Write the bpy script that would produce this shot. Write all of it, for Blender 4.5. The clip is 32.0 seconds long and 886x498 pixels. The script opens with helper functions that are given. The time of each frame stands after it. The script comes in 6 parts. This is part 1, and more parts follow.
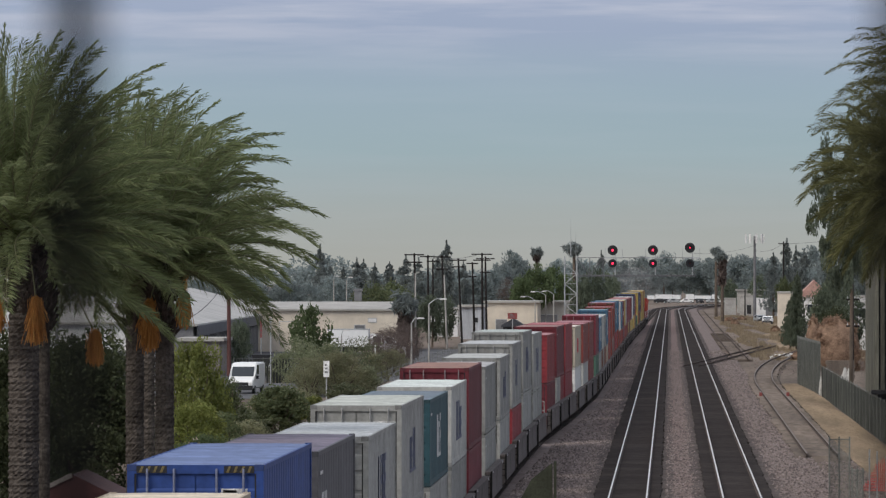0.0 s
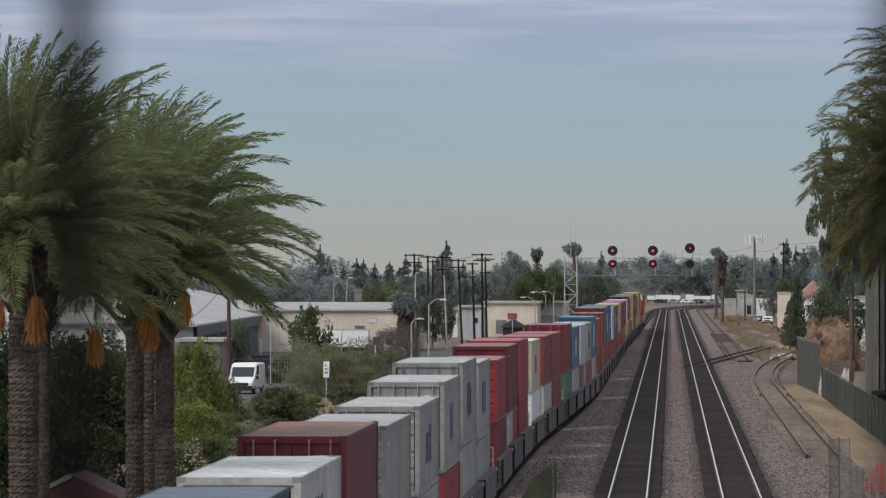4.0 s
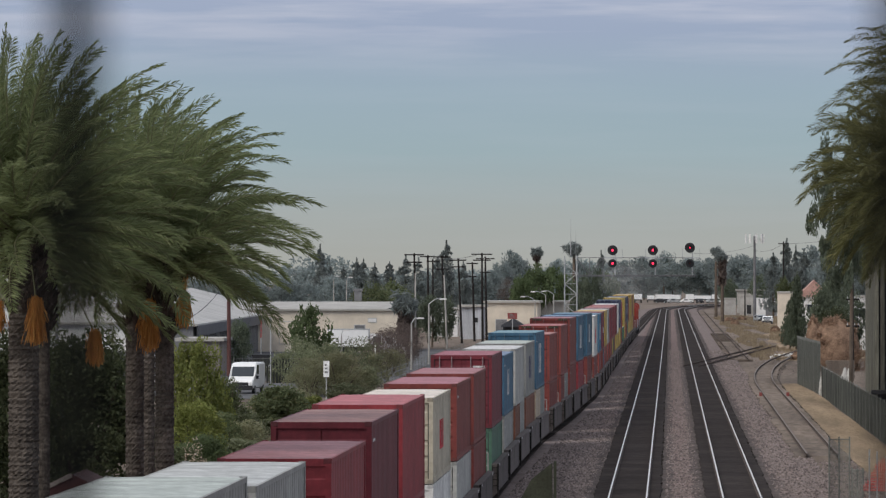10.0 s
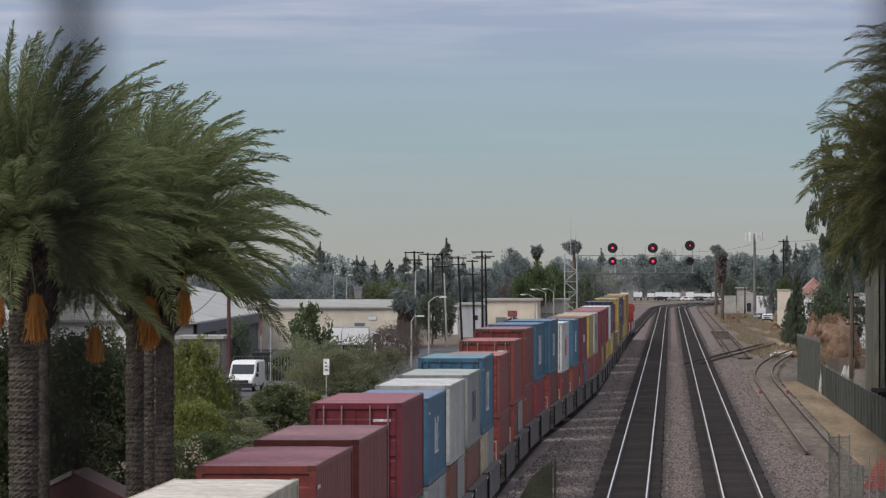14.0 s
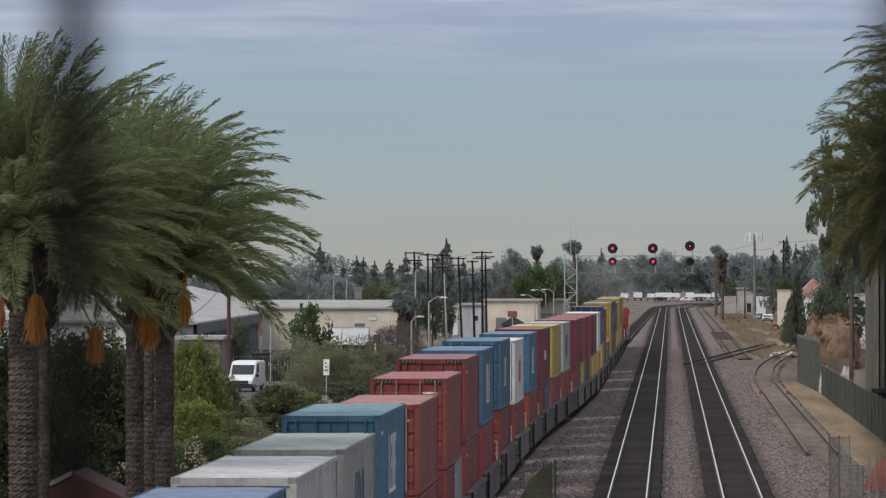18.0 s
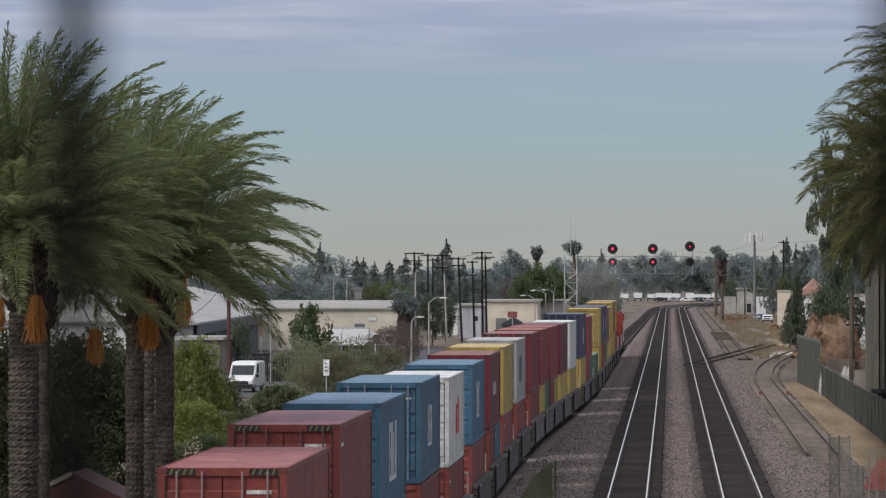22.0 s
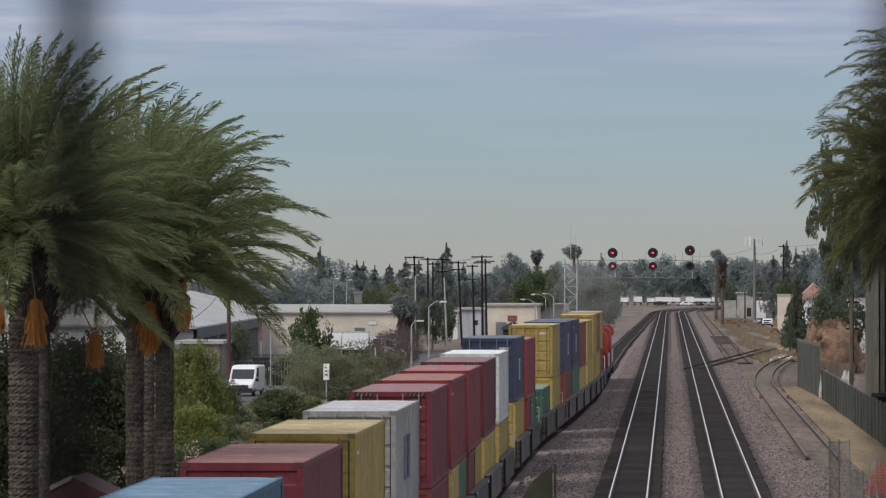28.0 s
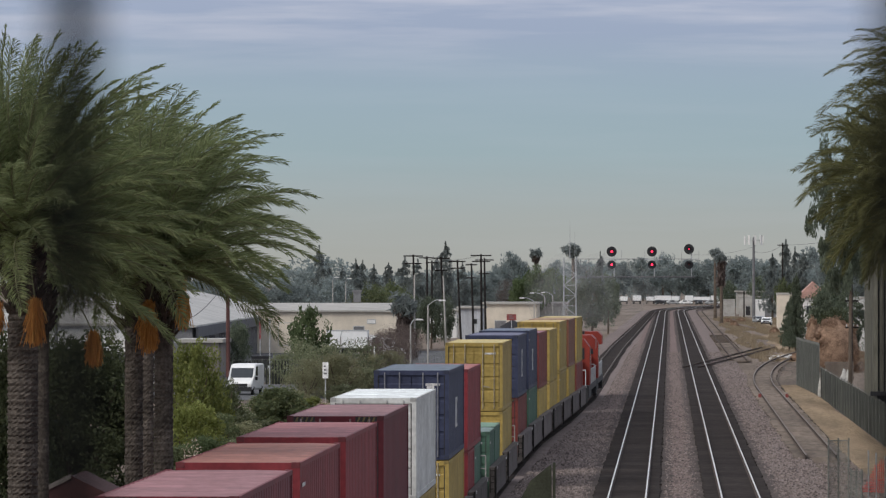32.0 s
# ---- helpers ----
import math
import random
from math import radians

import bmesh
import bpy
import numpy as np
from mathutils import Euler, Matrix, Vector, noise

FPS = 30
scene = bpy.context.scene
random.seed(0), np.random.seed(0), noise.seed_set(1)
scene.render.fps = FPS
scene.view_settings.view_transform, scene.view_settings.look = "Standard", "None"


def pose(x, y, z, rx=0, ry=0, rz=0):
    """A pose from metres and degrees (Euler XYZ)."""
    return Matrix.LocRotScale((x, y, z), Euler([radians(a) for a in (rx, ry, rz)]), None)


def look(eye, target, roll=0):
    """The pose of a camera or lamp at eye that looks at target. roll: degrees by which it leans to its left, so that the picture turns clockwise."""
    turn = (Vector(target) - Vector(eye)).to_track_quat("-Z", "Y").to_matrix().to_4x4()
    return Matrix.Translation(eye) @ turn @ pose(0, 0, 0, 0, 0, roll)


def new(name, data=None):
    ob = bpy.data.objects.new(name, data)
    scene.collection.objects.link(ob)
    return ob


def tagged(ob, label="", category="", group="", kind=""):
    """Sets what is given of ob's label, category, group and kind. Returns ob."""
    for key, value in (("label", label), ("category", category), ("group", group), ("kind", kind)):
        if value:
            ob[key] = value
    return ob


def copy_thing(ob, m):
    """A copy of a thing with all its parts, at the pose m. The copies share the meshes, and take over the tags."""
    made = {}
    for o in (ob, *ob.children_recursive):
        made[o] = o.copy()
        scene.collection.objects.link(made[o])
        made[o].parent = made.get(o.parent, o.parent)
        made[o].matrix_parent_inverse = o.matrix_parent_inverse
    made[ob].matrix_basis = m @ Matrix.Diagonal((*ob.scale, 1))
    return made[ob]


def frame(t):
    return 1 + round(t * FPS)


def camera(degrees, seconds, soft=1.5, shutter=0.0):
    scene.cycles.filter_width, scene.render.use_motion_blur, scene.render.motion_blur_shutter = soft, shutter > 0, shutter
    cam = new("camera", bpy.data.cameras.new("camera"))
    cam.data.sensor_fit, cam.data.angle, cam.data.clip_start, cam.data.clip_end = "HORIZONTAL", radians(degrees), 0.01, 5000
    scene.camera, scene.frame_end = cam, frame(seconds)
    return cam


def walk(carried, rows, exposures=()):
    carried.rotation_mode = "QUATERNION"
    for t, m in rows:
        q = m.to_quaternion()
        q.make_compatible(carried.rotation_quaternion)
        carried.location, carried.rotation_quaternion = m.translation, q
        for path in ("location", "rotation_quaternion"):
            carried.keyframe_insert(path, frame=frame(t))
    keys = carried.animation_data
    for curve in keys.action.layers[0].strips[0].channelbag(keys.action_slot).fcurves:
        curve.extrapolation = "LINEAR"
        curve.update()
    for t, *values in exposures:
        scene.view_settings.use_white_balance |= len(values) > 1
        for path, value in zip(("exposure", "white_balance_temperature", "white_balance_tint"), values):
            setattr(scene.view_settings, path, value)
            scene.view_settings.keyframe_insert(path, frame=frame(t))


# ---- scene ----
# Telephoto view from a bridge rail, 8.8 m over the rails, along a straight main line.
EYE = 8.8
LENS = 9200.0
cam = camera(math.degrees(2 * math.atan(784 / LENS)), 32.0, soft=1.3)
cam.data.dof.use_dof = True
cam.data.dof.focus_distance, cam.data.dof.aperture_fstop = 230.0, 42.0
# small shakes of the hand-held camera: seconds, sideways and upward swing
SHAKE = [(0, 0.1, -2.2), (0.5, 0.1, -3.0), (1, 0.1, -3.1), (1.5, 0.1, 0.9), (2, 0.1, -0.9), (2.5, 0.0, 2.7), (3, 0.0, 0.0), (3.5, 0.0, -1.4), (5.5, 0.0, -1.4), (6, 0.1, -1.6), (6.5, 0.1, -0.8), (7, 0.1, -1.6), (7.5, 0.0, -4.7), (8, 0.0, -4.6), (8.5, 0.0, -3.2), (9, 0.1, -4.6), (9.5, 0.1, -1.3), (10, 0.0, -2.2), (10.5, 0.0, 1.5), (11, -0.1, 0.0), (11.5, 0.0, -1.6), (12, 0.0, 0.0), (12.5, 0.0, -0.1), (13, 0.0, -1.6), (13.5, 0.0, -3.5), (14, 0.0, -6.1), (14.5, 0.0, -4.5), (16.5, 0.0, 1.3), (17, 0.0, 0.0), (17.5, 0.0, -3.1), (18, 0.0, -5.3), (18.5, 0.0, -7.8), (19, 0.0, -9.3), (19.5, 0.0, -6.1), (20, 0.0, -3.9), (20.5, 0.0, -2.2), (21, 0.1, -2.1), (21.5, 0.1, -4.6), (22, 0.0, -4.6), (22.5, 0.0, -3.1), (23, 0.0, 0.0), (23.5, 0.0, -3.1), (24, 0.1, -3.1), (24.5, 0.0, 0.5), (25, 0.0, 1.5), (25.5, 0.0, 0.0), (27.5, 0.0, 1.3), (28, 0.0, 2.5), (28.5, 0.1, 0.4), (29, 3.1, -1.6), (29.5, 4.3, -3.7), (30, 9.2, -11.0), (30.5, 7.0, -9.2), (31, 1.5, -4.6), (31.5, 0.0, -1.6), (32, -1.6, 0.1)]


def aim(dx, dy):
    k = math.degrees(1 / LENS)
    return pose(0, 0, EYE, 90.299 + dy * k, 0, 2.502 + dx * k)


walk(cam, [(t, aim(dx, dy)) for t, dx, dy in SHAKE], exposures=[(0, 0.0), (32, 0.0)])

# ---- light ----
world = bpy.data.worlds.new("sky")
scene.world = world
world.use_nodes = True
wn, wl = world.node_tree.nodes, world.node_tree.links
for n in list(wn):
    wn.remove(n)


def node(tree, kind, **inputs):
    n = tree.nodes.new(kind)
    for key, value in inputs.items():
        n.inputs[key.replace("_", " ")].default_value = value
    return n


SUN_EL, SUN_AZ = radians(42), radians(226)
sky = wn.new("ShaderNodeTexSky")
sky.sky_type, sky.sun_disc = "NISHITA", False
sky.sun_elevation, sky.sun_rotation = SUN_EL, SUN_AZ
sky.air_density, sky.dust_density, sky.ozone_density = 1.2, 3.0, 1.5
coord = wn.new("ShaderNodeTexCoord")
sep = wn.new("ShaderNodeSeparateXYZ")
wl.new(coord.outputs["Generated"], sep.inputs[0])
# cloud deck: hazy beige at the horizon, blue grey higher up
deck = wn.new("ShaderNodeValToRGB")
deck.color_ramp.elements[0].position, deck.color_ramp.elements[0].color = 0.0, (0.375, 0.375, 0.345, 1)
deck.color_ramp.elements[1].position, deck.color_ramp.elements[1].color = 1.0, (0.62, 0.66, 0.74, 1)
for at, c in ((0.011, (0.36, 0.39, 0.385)), (0.024, (0.30, 0.395, 0.44)), (0.036, (0.285, 0.38, 0.465)), (0.047, (0.285, 0.35, 0.49)), (0.062, (0.32, 0.37, 0.53)), (0.3, (0.55, 0.58, 0.66))):
    e = deck.color_ramp.elements.new(at)
    e.color = (*c, 1)
wl.new(sep.outputs["Z"], deck.inputs[0])
# thin streaks of cloud, long and flat
stretch = wn.new("ShaderNodeMapping")
stretch.inputs["Scale"].default_value = (9, 9, 120)
wl.new(coord.outputs["Generated"], stretch.inputs[0])
streak = wn.new("ShaderNodeTexNoise")
streak.inputs["Scale"].default_value, streak.inputs["Detail"].default_value = 2.2, 6
streak.inputs["Roughness"].default_value = 0.55
wl.new(stretch.outputs[0], streak.inputs[0])
cover = wn.new("ShaderNodeValToRGB")
cover.color_ramp.elements[0].position, cover.color_ramp.elements[0].color = 0.43, (0, 0, 0, 1)
cover.color_ramp.elements[1].position, cover.color_ramp.elements[1].color = 0.68, (1, 1, 1, 1)
wl.new(streak.outputs[0], cover.inputs[0])
higher = wn.new("ShaderNodeMapRange")
for key, value in (("From Min", 0.038), ("From Max", 0.056), ("To Min", 0.05), ("To Max", 0.7)):
    higher.inputs[key].default_value = value
wl.new(sep.outputs["Z"], higher.inputs[0])
amount = wn.new("ShaderNodeMath")
amount.operation = "MULTIPLY"
wl.new(cover.outputs[0], amount.inputs[0])
wl.new(higher.outputs[0], amount.inputs[1])
clouds = wn.new("ShaderNodeMix")
clouds.data_type = "RGBA"
clouds.inputs[7].default_value = (0.56, 0.57, 0.66, 1)
wl.new(amount.outputs[0], clouds.inputs[0])
wl.new(deck.outputs[0], clouds.inputs[6])
bg_sky = node(world.node_tree, "ShaderNodeBackground", Strength=0.02)
bg_deck = node(world.node_tree, "ShaderNodeBackground", Strength=1.0)
wl.new(sky.outputs[0], bg_sky.inputs[0])
wl.new(clouds.outputs[2], bg_deck.inputs[0])
both = wn.new("ShaderNodeAddShader")
wl.new(bg_sky.outputs[0], both.inputs[0])
wl.new(bg_deck.outputs[0], both.inputs[1])
out = wn.new("ShaderNodeOutputWorld")
wl.new(both.outputs[0], out.inputs[0])

sun = new("sun", bpy.data.lights.new("sun", "SUN"))
sun.data.energy, sun.data.angle, sun.data.color = 1.9, radians(30), (1.0, 0.95, 0.88)
sun.matrix_world = look((0, 0, 60), Vector((0, 0, 60)) - Vector((math.sin(SUN_AZ) * math.cos(SUN_EL), math.cos(SUN_AZ) * math.cos(SUN_EL), math.sin(SUN_EL))))


# ---- materials ----
def surface(name, colour, rough=0.7, metal=0.0, grain=3.0, vary=0.25, stain=0.25, bump=0.2, fine=40.0, stretch=(1, 1, 1), tint=False, island=0.0, spec=0.4, space="Object", random_part=0.0):
    """A worn surface: base colour with grain and stains at two scales, and a fine bump."""
    m = bpy.data.materials.new(name)
    m.use_nodes = True
    t = m.node_tree
    n, l = t.nodes, t.links
    b = n["Principled BSDF"]
    b.inputs["Roughness"].default_value, b.inputs["Metallic"].default_value = rough, metal
    b.inputs["Specular IOR Level"].default_value = spec
    co = n.new("ShaderNodeTexCoord")
    if space == "World":
        co = n.new("ShaderNodeNewGeometry")
    mp = n.new("ShaderNodeMapping")
    mp.inputs["Scale"].default_value = stretch
    l.new(co.outputs["Position" if space == "World" else "Object"], mp.inputs[0])
    big = node(t, "ShaderNodeTexNoise", Scale=grain, Detail=5.0, Roughness=0.6)
    small = node(t, "ShaderNodeTexNoise", Scale=fine, Detail=3.0)
    l.new(mp.outputs[0], big.inputs[0])
    l.new(mp.outputs[0], small.inputs[0])

    def factor(src, low, high):
        r = n.new("ShaderNodeMapRange")
        for key, value in (("From Min", 0.3), ("From Max", 0.7), ("To Min", low), ("To Max", high)):
            r.inputs[key].default_value = value
        l.new(src, r.inputs[0])
        return r.outputs[0]

    def times(a, c):
        x = n.new("ShaderNodeMath")
        x.operation = "MULTIPLY"
        l.new(a, x.inputs[0])
        l.new(c, x.inputs[1])
        return x.outputs[0]

    f = times(factor(big.outputs[0], 1 - stain, 1 + stain), factor(small.outputs[0], 1 - vary, 1 + vary))
    if island:
        geo = n.new("ShaderNodeNewGeometry")
        r = n.new("ShaderNodeMapRange")
        r.inputs["To Min"].default_value, r.inputs["To Max"].default_value = 1 - island, 1 + island
        l.new(geo.outputs["Random Per Island"], r.inputs[0])
        f = times(f, r.outputs[0])
    if random_part:
        info = n.new("ShaderNodeObjectInfo")
        r = n.new("ShaderNodeMapRange")
        r.inputs["To Min"].default_value, r.inputs["To Max"].default_value = 1 - random_part, 1 + random_part
        l.new(info.outputs["Random"], r.inputs[0])
        f = times(f, r.outputs[0])
    mix = n.new("ShaderNodeVectorMath")
    mix.operation = "SCALE"
    if tint:
        info = n.new("ShaderNodeObjectInfo")
        l.new(info.outputs["Color"], mix.inputs[0])
    else:
        mix.inputs[0].default_value = colour
    l.new(f, mix.inputs["Scale"])
    l.new(mix.outputs[0], b.inputs["Base Color"])
    if bump:
        bp = node(t, "ShaderNodeBump", Strength=bump, Distance=0.02)
        l.new(small.outputs[0], bp.inputs["Height"])
        l.new(bp.outputs[0], b.inputs["Normal"])
    return m


def leafy(name, colour, dry=None, rough=0.6, thinness=0.4):
    """Leaves: every leaf its own shade, a few of them dry."""
    m = bpy.data.materials.new(name)
    m.use_nodes = True
    n, l = m.node_tree.nodes, m.node_tree.links
    b = n["Principled BSDF"]
    b.inputs["Roughness"].default_value = rough
    b.inputs["Specular IOR Level"].default_value = 0.3
    geo = n.new("ShaderNodeNewGeometry")
    ramp = n.new("ShaderNodeValToRGB")
    c = Vector(colour)
    dry = Vector(dry) if dry else c * 1.4
    ramp.color_ramp.elements[0].color = (*(c * 0.72), 1)
    ramp.color_ramp.elements[1].color = (*dry, 1)
    e = ramp.color_ramp.elements.new(0.6)
    e.color = (*c, 1)
    e = ramp.color_ramp.elements.new(0.85)
    e.color = (*(c * 1.15), 1)
    l.new(geo.outputs["Random Per Island"], ramp.inputs[0])
    info = n.new("ShaderNodeObjectInfo")
    r = n.new("ShaderNodeMapRange")
    r.inputs["To Min"].default_value, r.inputs["To Max"].default_value = 0.8, 1.2
    l.new(info.outputs["Random"], r.inputs[0])
    s = n.new("ShaderNodeVectorMath")
    s.operation = "SCALE"
    l.new(ramp.outputs[0], s.inputs[0])
    l.new(r.outputs[0], s.inputs["Scale"])
    l.new(s.outputs[0], b.inputs["Base Color"])
    thin = n.new("ShaderNodeBsdfTranslucent")
    l.new(s.outputs[0], thin.inputs["Color"])
    both = n.new("ShaderNodeMixShader")
    both.inputs[0].default_value = thinness
    l.new(b.outputs[0], both.inputs[1])
    l.new(thin.outputs[0], both.inputs[2])
    l.new(both.outputs[0], n["Material Output"].inputs["Surface"])
    return m


def glowing(name, colour, strength):
    m = bpy.data.materials.new(name)
    m.use_nodes = True
    b = m.node_tree.nodes["Principled BSDF"]
    b.inputs["Base Color"].default_value = (*[c * 0.3 for c in colour], 1)
    b.inputs["Emission Color"].default_value = (*colour, 1)
    b.inputs["Emission Strength"].default_value = strength
    return m


M_STONE = surface("loose_stone", (0.185, 0.152, 0.14), 0.95, grain=2, fine=12, stain=0.2, vary=0.2, island=0.55, space="World", spec=0.1)
M_SOIL = surface("dry_soil", (0.17, 0.136, 0.11), 0.95, grain=0.12, fine=2.5, stain=0.4, vary=0.28, bump=0.3, stretch=(1, 0.12, 1), space="World", spec=0.1)
M_BALLAST = surface("ballast_gravel", (0.178, 0.143, 0.132), 0.95, grain=0.35, fine=5.0, stain=0.24, vary=0.33, bump=0.6, space="World", spec=0.1)
M_BALLAST_PINK = surface("pink_ballast", (0.17, 0.125, 0.115), 0.95, grain=0.3, fine=5.0, stain=0.25, vary=0.3, bump=0.6, space="World", spec=0.1)
M_BED = surface("oily_bed", (0.034, 0.028, 0.0255), 0.95, grain=0.2, fine=3.0, stain=0.4, vary=0.35, bump=0.5, space="World", spec=0.04)
M_STAINED = surface("stained_ballast", (0.085, 0.07, 0.064), 0.95, grain=0.3, fine=4.0, stain=0.45, vary=0.4, bump=0.6, space="World", spec=0.06)
M_SAND = surface("sandy_path", (0.255, 0.19, 0.125), 0.95, grain=0.5, fine=6.0, stain=0.35, vary=0.14, bump=0.1, stretch=(1, 0.07, 1), space="World", spec=0.1)
M_TIE = surface("creosoted_tie", (0.031, 0.026, 0.024), 0.92, grain=2, fine=30, island=0.45, spec=0.05)
M_OLD_TIE = surface("weathered_tie", (0.115, 0.095, 0.08), 0.92, grain=2, fine=30, island=0.4, spec=0.1)
M_RAIL = surface("worn_rail_head", (0.74, 0.72, 0.69), 0.4, 0.3, grain=0.8, fine=20, stain=0.18, vary=0.12, bump=0.05)
M_RUST = surface("rusty_steel", (0.085, 0.064, 0.055), 0.85, 0.1, grain=1.2, fine=30, stain=0.4, spec=0.15)
M_OLDRAIL = surface("dull_old_rail_head", (0.19, 0.16, 0.14), 0.7, 0.1, grain=1.2, fine=30, stain=0.4, spec=0.2)
M_ROAD = surface("asphalt", (0.085, 0.085, 0.088), 0.9, grain=0.2, fine=12, stain=0.25, space="World")
M_CONCRETE = surface("concrete", (0.36, 0.345, 0.32), 0.85, grain=0.6, fine=18, stain=0.25)
M_PAINT = surface("container_paint", (0.5, 0.5, 0.5), 0.55, grain=0.55, fine=7, stain=0.24, vary=0.16, bump=0.1, tint=True, spec=0.25)
M_ROOF_PAINT = surface("weathered_toplit_roof_paint", (0.5, 0.5, 0.5), 0.65, grain=0.7, fine=5, stain=0.28, vary=0.2, bump=0.12, tint=True, spec=0.4)
M_GALV = surface("galvanised_rod", (0.56, 0.56, 0.56), 0.5, 0.2, grain=2, fine=20, tint=True, spec=0.3)
M_DARK = surface("dark_gasket", (0.02, 0.02, 0.021), 0.7)
M_YELLOW = surface("hazard_yellow", (0.16, 0.122, 0.05), 0.65)
M_WHITE = surface("white_lettering", (0.55, 0.55, 0.54), 0.6, stain=0.2, vary=0.12)
M_MARK = surface("worn_marking", (0.52, 0.51, 0.5), 0.7, grain=4, fine=30, stain=0.45, vary=0.3)
M_NAVY = surface("faded_navy_lettering", (0.085, 0.095, 0.15), 0.6, stain=0.3, vary=0.2)
M_REDLET = surface("red_lettering", (0.5, 0.03, 0.05), 0.6)
M_WELL = surface("well_car_paint", (0.118, 0.103, 0.098), 0.8, grain=0.7, fine=10, stain=0.4, vary=0.2, random_part=0.25, spec=0.15)
M_TRUCK = surface("greasy_bogie", (0.022, 0.02, 0.019), 0.85, grain=2, fine=20, stain=0.4, spec=0.1)
M_LOCO = surface("red_loco_paint", (0.23, 0.034, 0.023), 0.55, grain=0.6, fine=8, stain=0.22, vary=0.12, spec=0.25)
M_LOCO_DARK = surface("loco_dark_green", (0.03, 0.035, 0.03), 0.5)
M_GREYRAIL = surface("dull_grey_rail", (0.24, 0.23, 0.22), 0.7, grain=2, fine=20, stain=0.3, spec=0.2)
M_MAST = surface("weathered_mast_steel", (0.17, 0.17, 0.175), 0.7, 0.1, grain=0.8, fine=15, spec=0.2)
M_FENCE_POST = surface("dull_fence_post", (0.16, 0.165, 0.15), 0.8, grain=0.8, fine=15, spec=0.15)
M_STEEL = surface("grey_galvanised_steel", (0.42, 0.43, 0.43), 0.5, 0.4, grain=0.8, fine=15)
M_BLACK = surface("black_enamel", (0.018, 0.018, 0.02), 0.55)
M_RED_LAMP = glowing("red_signal_lens", (1.0, 0.03, 0.09), 2.6)
M_LENS_OFF = surface("dark_red_lens", (0.12, 0.02, 0.02), 0.25)
M_BARK = surface("palm_bark", (0.082, 0.07, 0.06), 0.95, grain=2.2, fine=14, stain=0.45, vary=0.4, bump=0.8, spec=0.1)
M_BOOT = surface("old_leaf_bases", (0.06, 0.046, 0.038), 0.95, grain=3, fine=14, stain=0.4, vary=0.3, island=0.4)
M_TRUNK = surface("tree_bark", (0.11, 0.085, 0.065), 0.95, grain=1.5, fine=12, stain=0.4, vary=0.3, bump=0.5)
M_POLE = surface("creosote_pole", (0.024, 0.021, 0.02), 0.9, grain=1.5, fine=20, stretch=(3, 3, 0.3), stain=0.35, spec=0.1)
M_POLE_RED = surface("reddish_pole", (0.10, 0.045, 0.04), 0.9, grain=1.5, fine=20, stretch=(3, 3, 0.3), stain=0.35)
M_FROND = leafy("palm_leaflet", (0.195, 0.23, 0.105), (0.31, 0.32, 0.17), thinness=0.55)
M_FROND_OLIVE = leafy("olive_palm_leaflet", (0.15, 0.15, 0.06), (0.25, 0.22, 0.09), thinness=0.5)
M_RACHIS = surface("palm_rib", (0.14, 0.14, 0.07), 0.7)
M_FRUIT = leafy("orange_date_strand", (0.40, 0.18, 0.045), (0.54, 0.32, 0.09))
M_LEAF = leafy("green_leaf", (0.11, 0.145, 0.065), thinness=0.5)
M_LEAF_YELLOW = leafy("yellow_green_leaf", (0.19, 0.215, 0.06), (0.29, 0.28, 0.09), thinness=0.5)
M_LEAF_OLIVE = leafy("olive_brown_leaf", (0.25, 0.25, 0.145), (0.34, 0.31, 0.2), thinness=0.5)
M_BLOCK = surface("grey_block_wall", (0.22, 0.195, 0.18), 0.9, grain=0.4, fine=8, stain=0.2, vary=0.12)
M_LEAF_GREY = leafy("grey_green_leaf", (0.19, 0.21, 0.12), (0.29, 0.285, 0.19), thinness=0.5)
M_LEAF_DARK = leafy("dark_leaf", (0.135, 0.16, 0.11), thinness=0.5)
# far foliage paled blue-grey: the air's haze is put into the base colour
M_LEAF_FAR = leafy("haze_paled_leaf", (0.25, 0.29, 0.28), (0.27, 0.31, 0.3), thinness=0.5)
M_LEAF_CONIFER = leafy("haze_paled_needle", (0.2, 0.225, 0.215), (0.23, 0.25, 0.24), thinness=0.5)
M_LEAF_MID = leafy("mid_green_leaf", (0.13, 0.155, 0.075), (0.2, 0.2, 0.1), thinness=0.5)
M_BLOSSOM = leafy("pale_blossom", (0.5, 0.4, 0.3), (0.62, 0.6, 0.56), thinness=0.3)
M_LEAF_HEDGE = leafy("dark_hedge_leaf", (0.07, 0.083, 0.038), thinness=0.5)
M_GRASS = leafy("dry_grass_blade", (0.30, 0.235, 0.155), (0.40, 0.33, 0.23))
M_TWIG = leafy("brown_twig", (0.155, 0.12, 0.105), (0.21, 0.16, 0.135), thinness=0.5)
M_BRUSH = surface("packed_dry_brush", (0.2, 0.132, 0.092), 0.95, grain=1.5, fine=9, stain=0.4, vary=0.35, bump=0.9, spec=0.05)
M_TUMBLE = leafy("dry_tumbleweed", (0.31, 0.205, 0.14), (0.4, 0.28, 0.2), thinness=0.5)
M_STUCCO = surface("cream_stucco", (0.62, 0.55, 0.45), 0.9, grain=0.4, fine=8, stain=0.15, vary=0.08)
M_WHITEWALL = surface("white_wall", (0.68, 0.67, 0.65), 0.85, grain=0.3, fine=8, stain=0.16, vary=0.08)
M_RAG = surface("torn_pale_cloth", (0.46, 0.45, 0.42), 0.95, grain=3, fine=20, stain=0.35, vary=0.2)
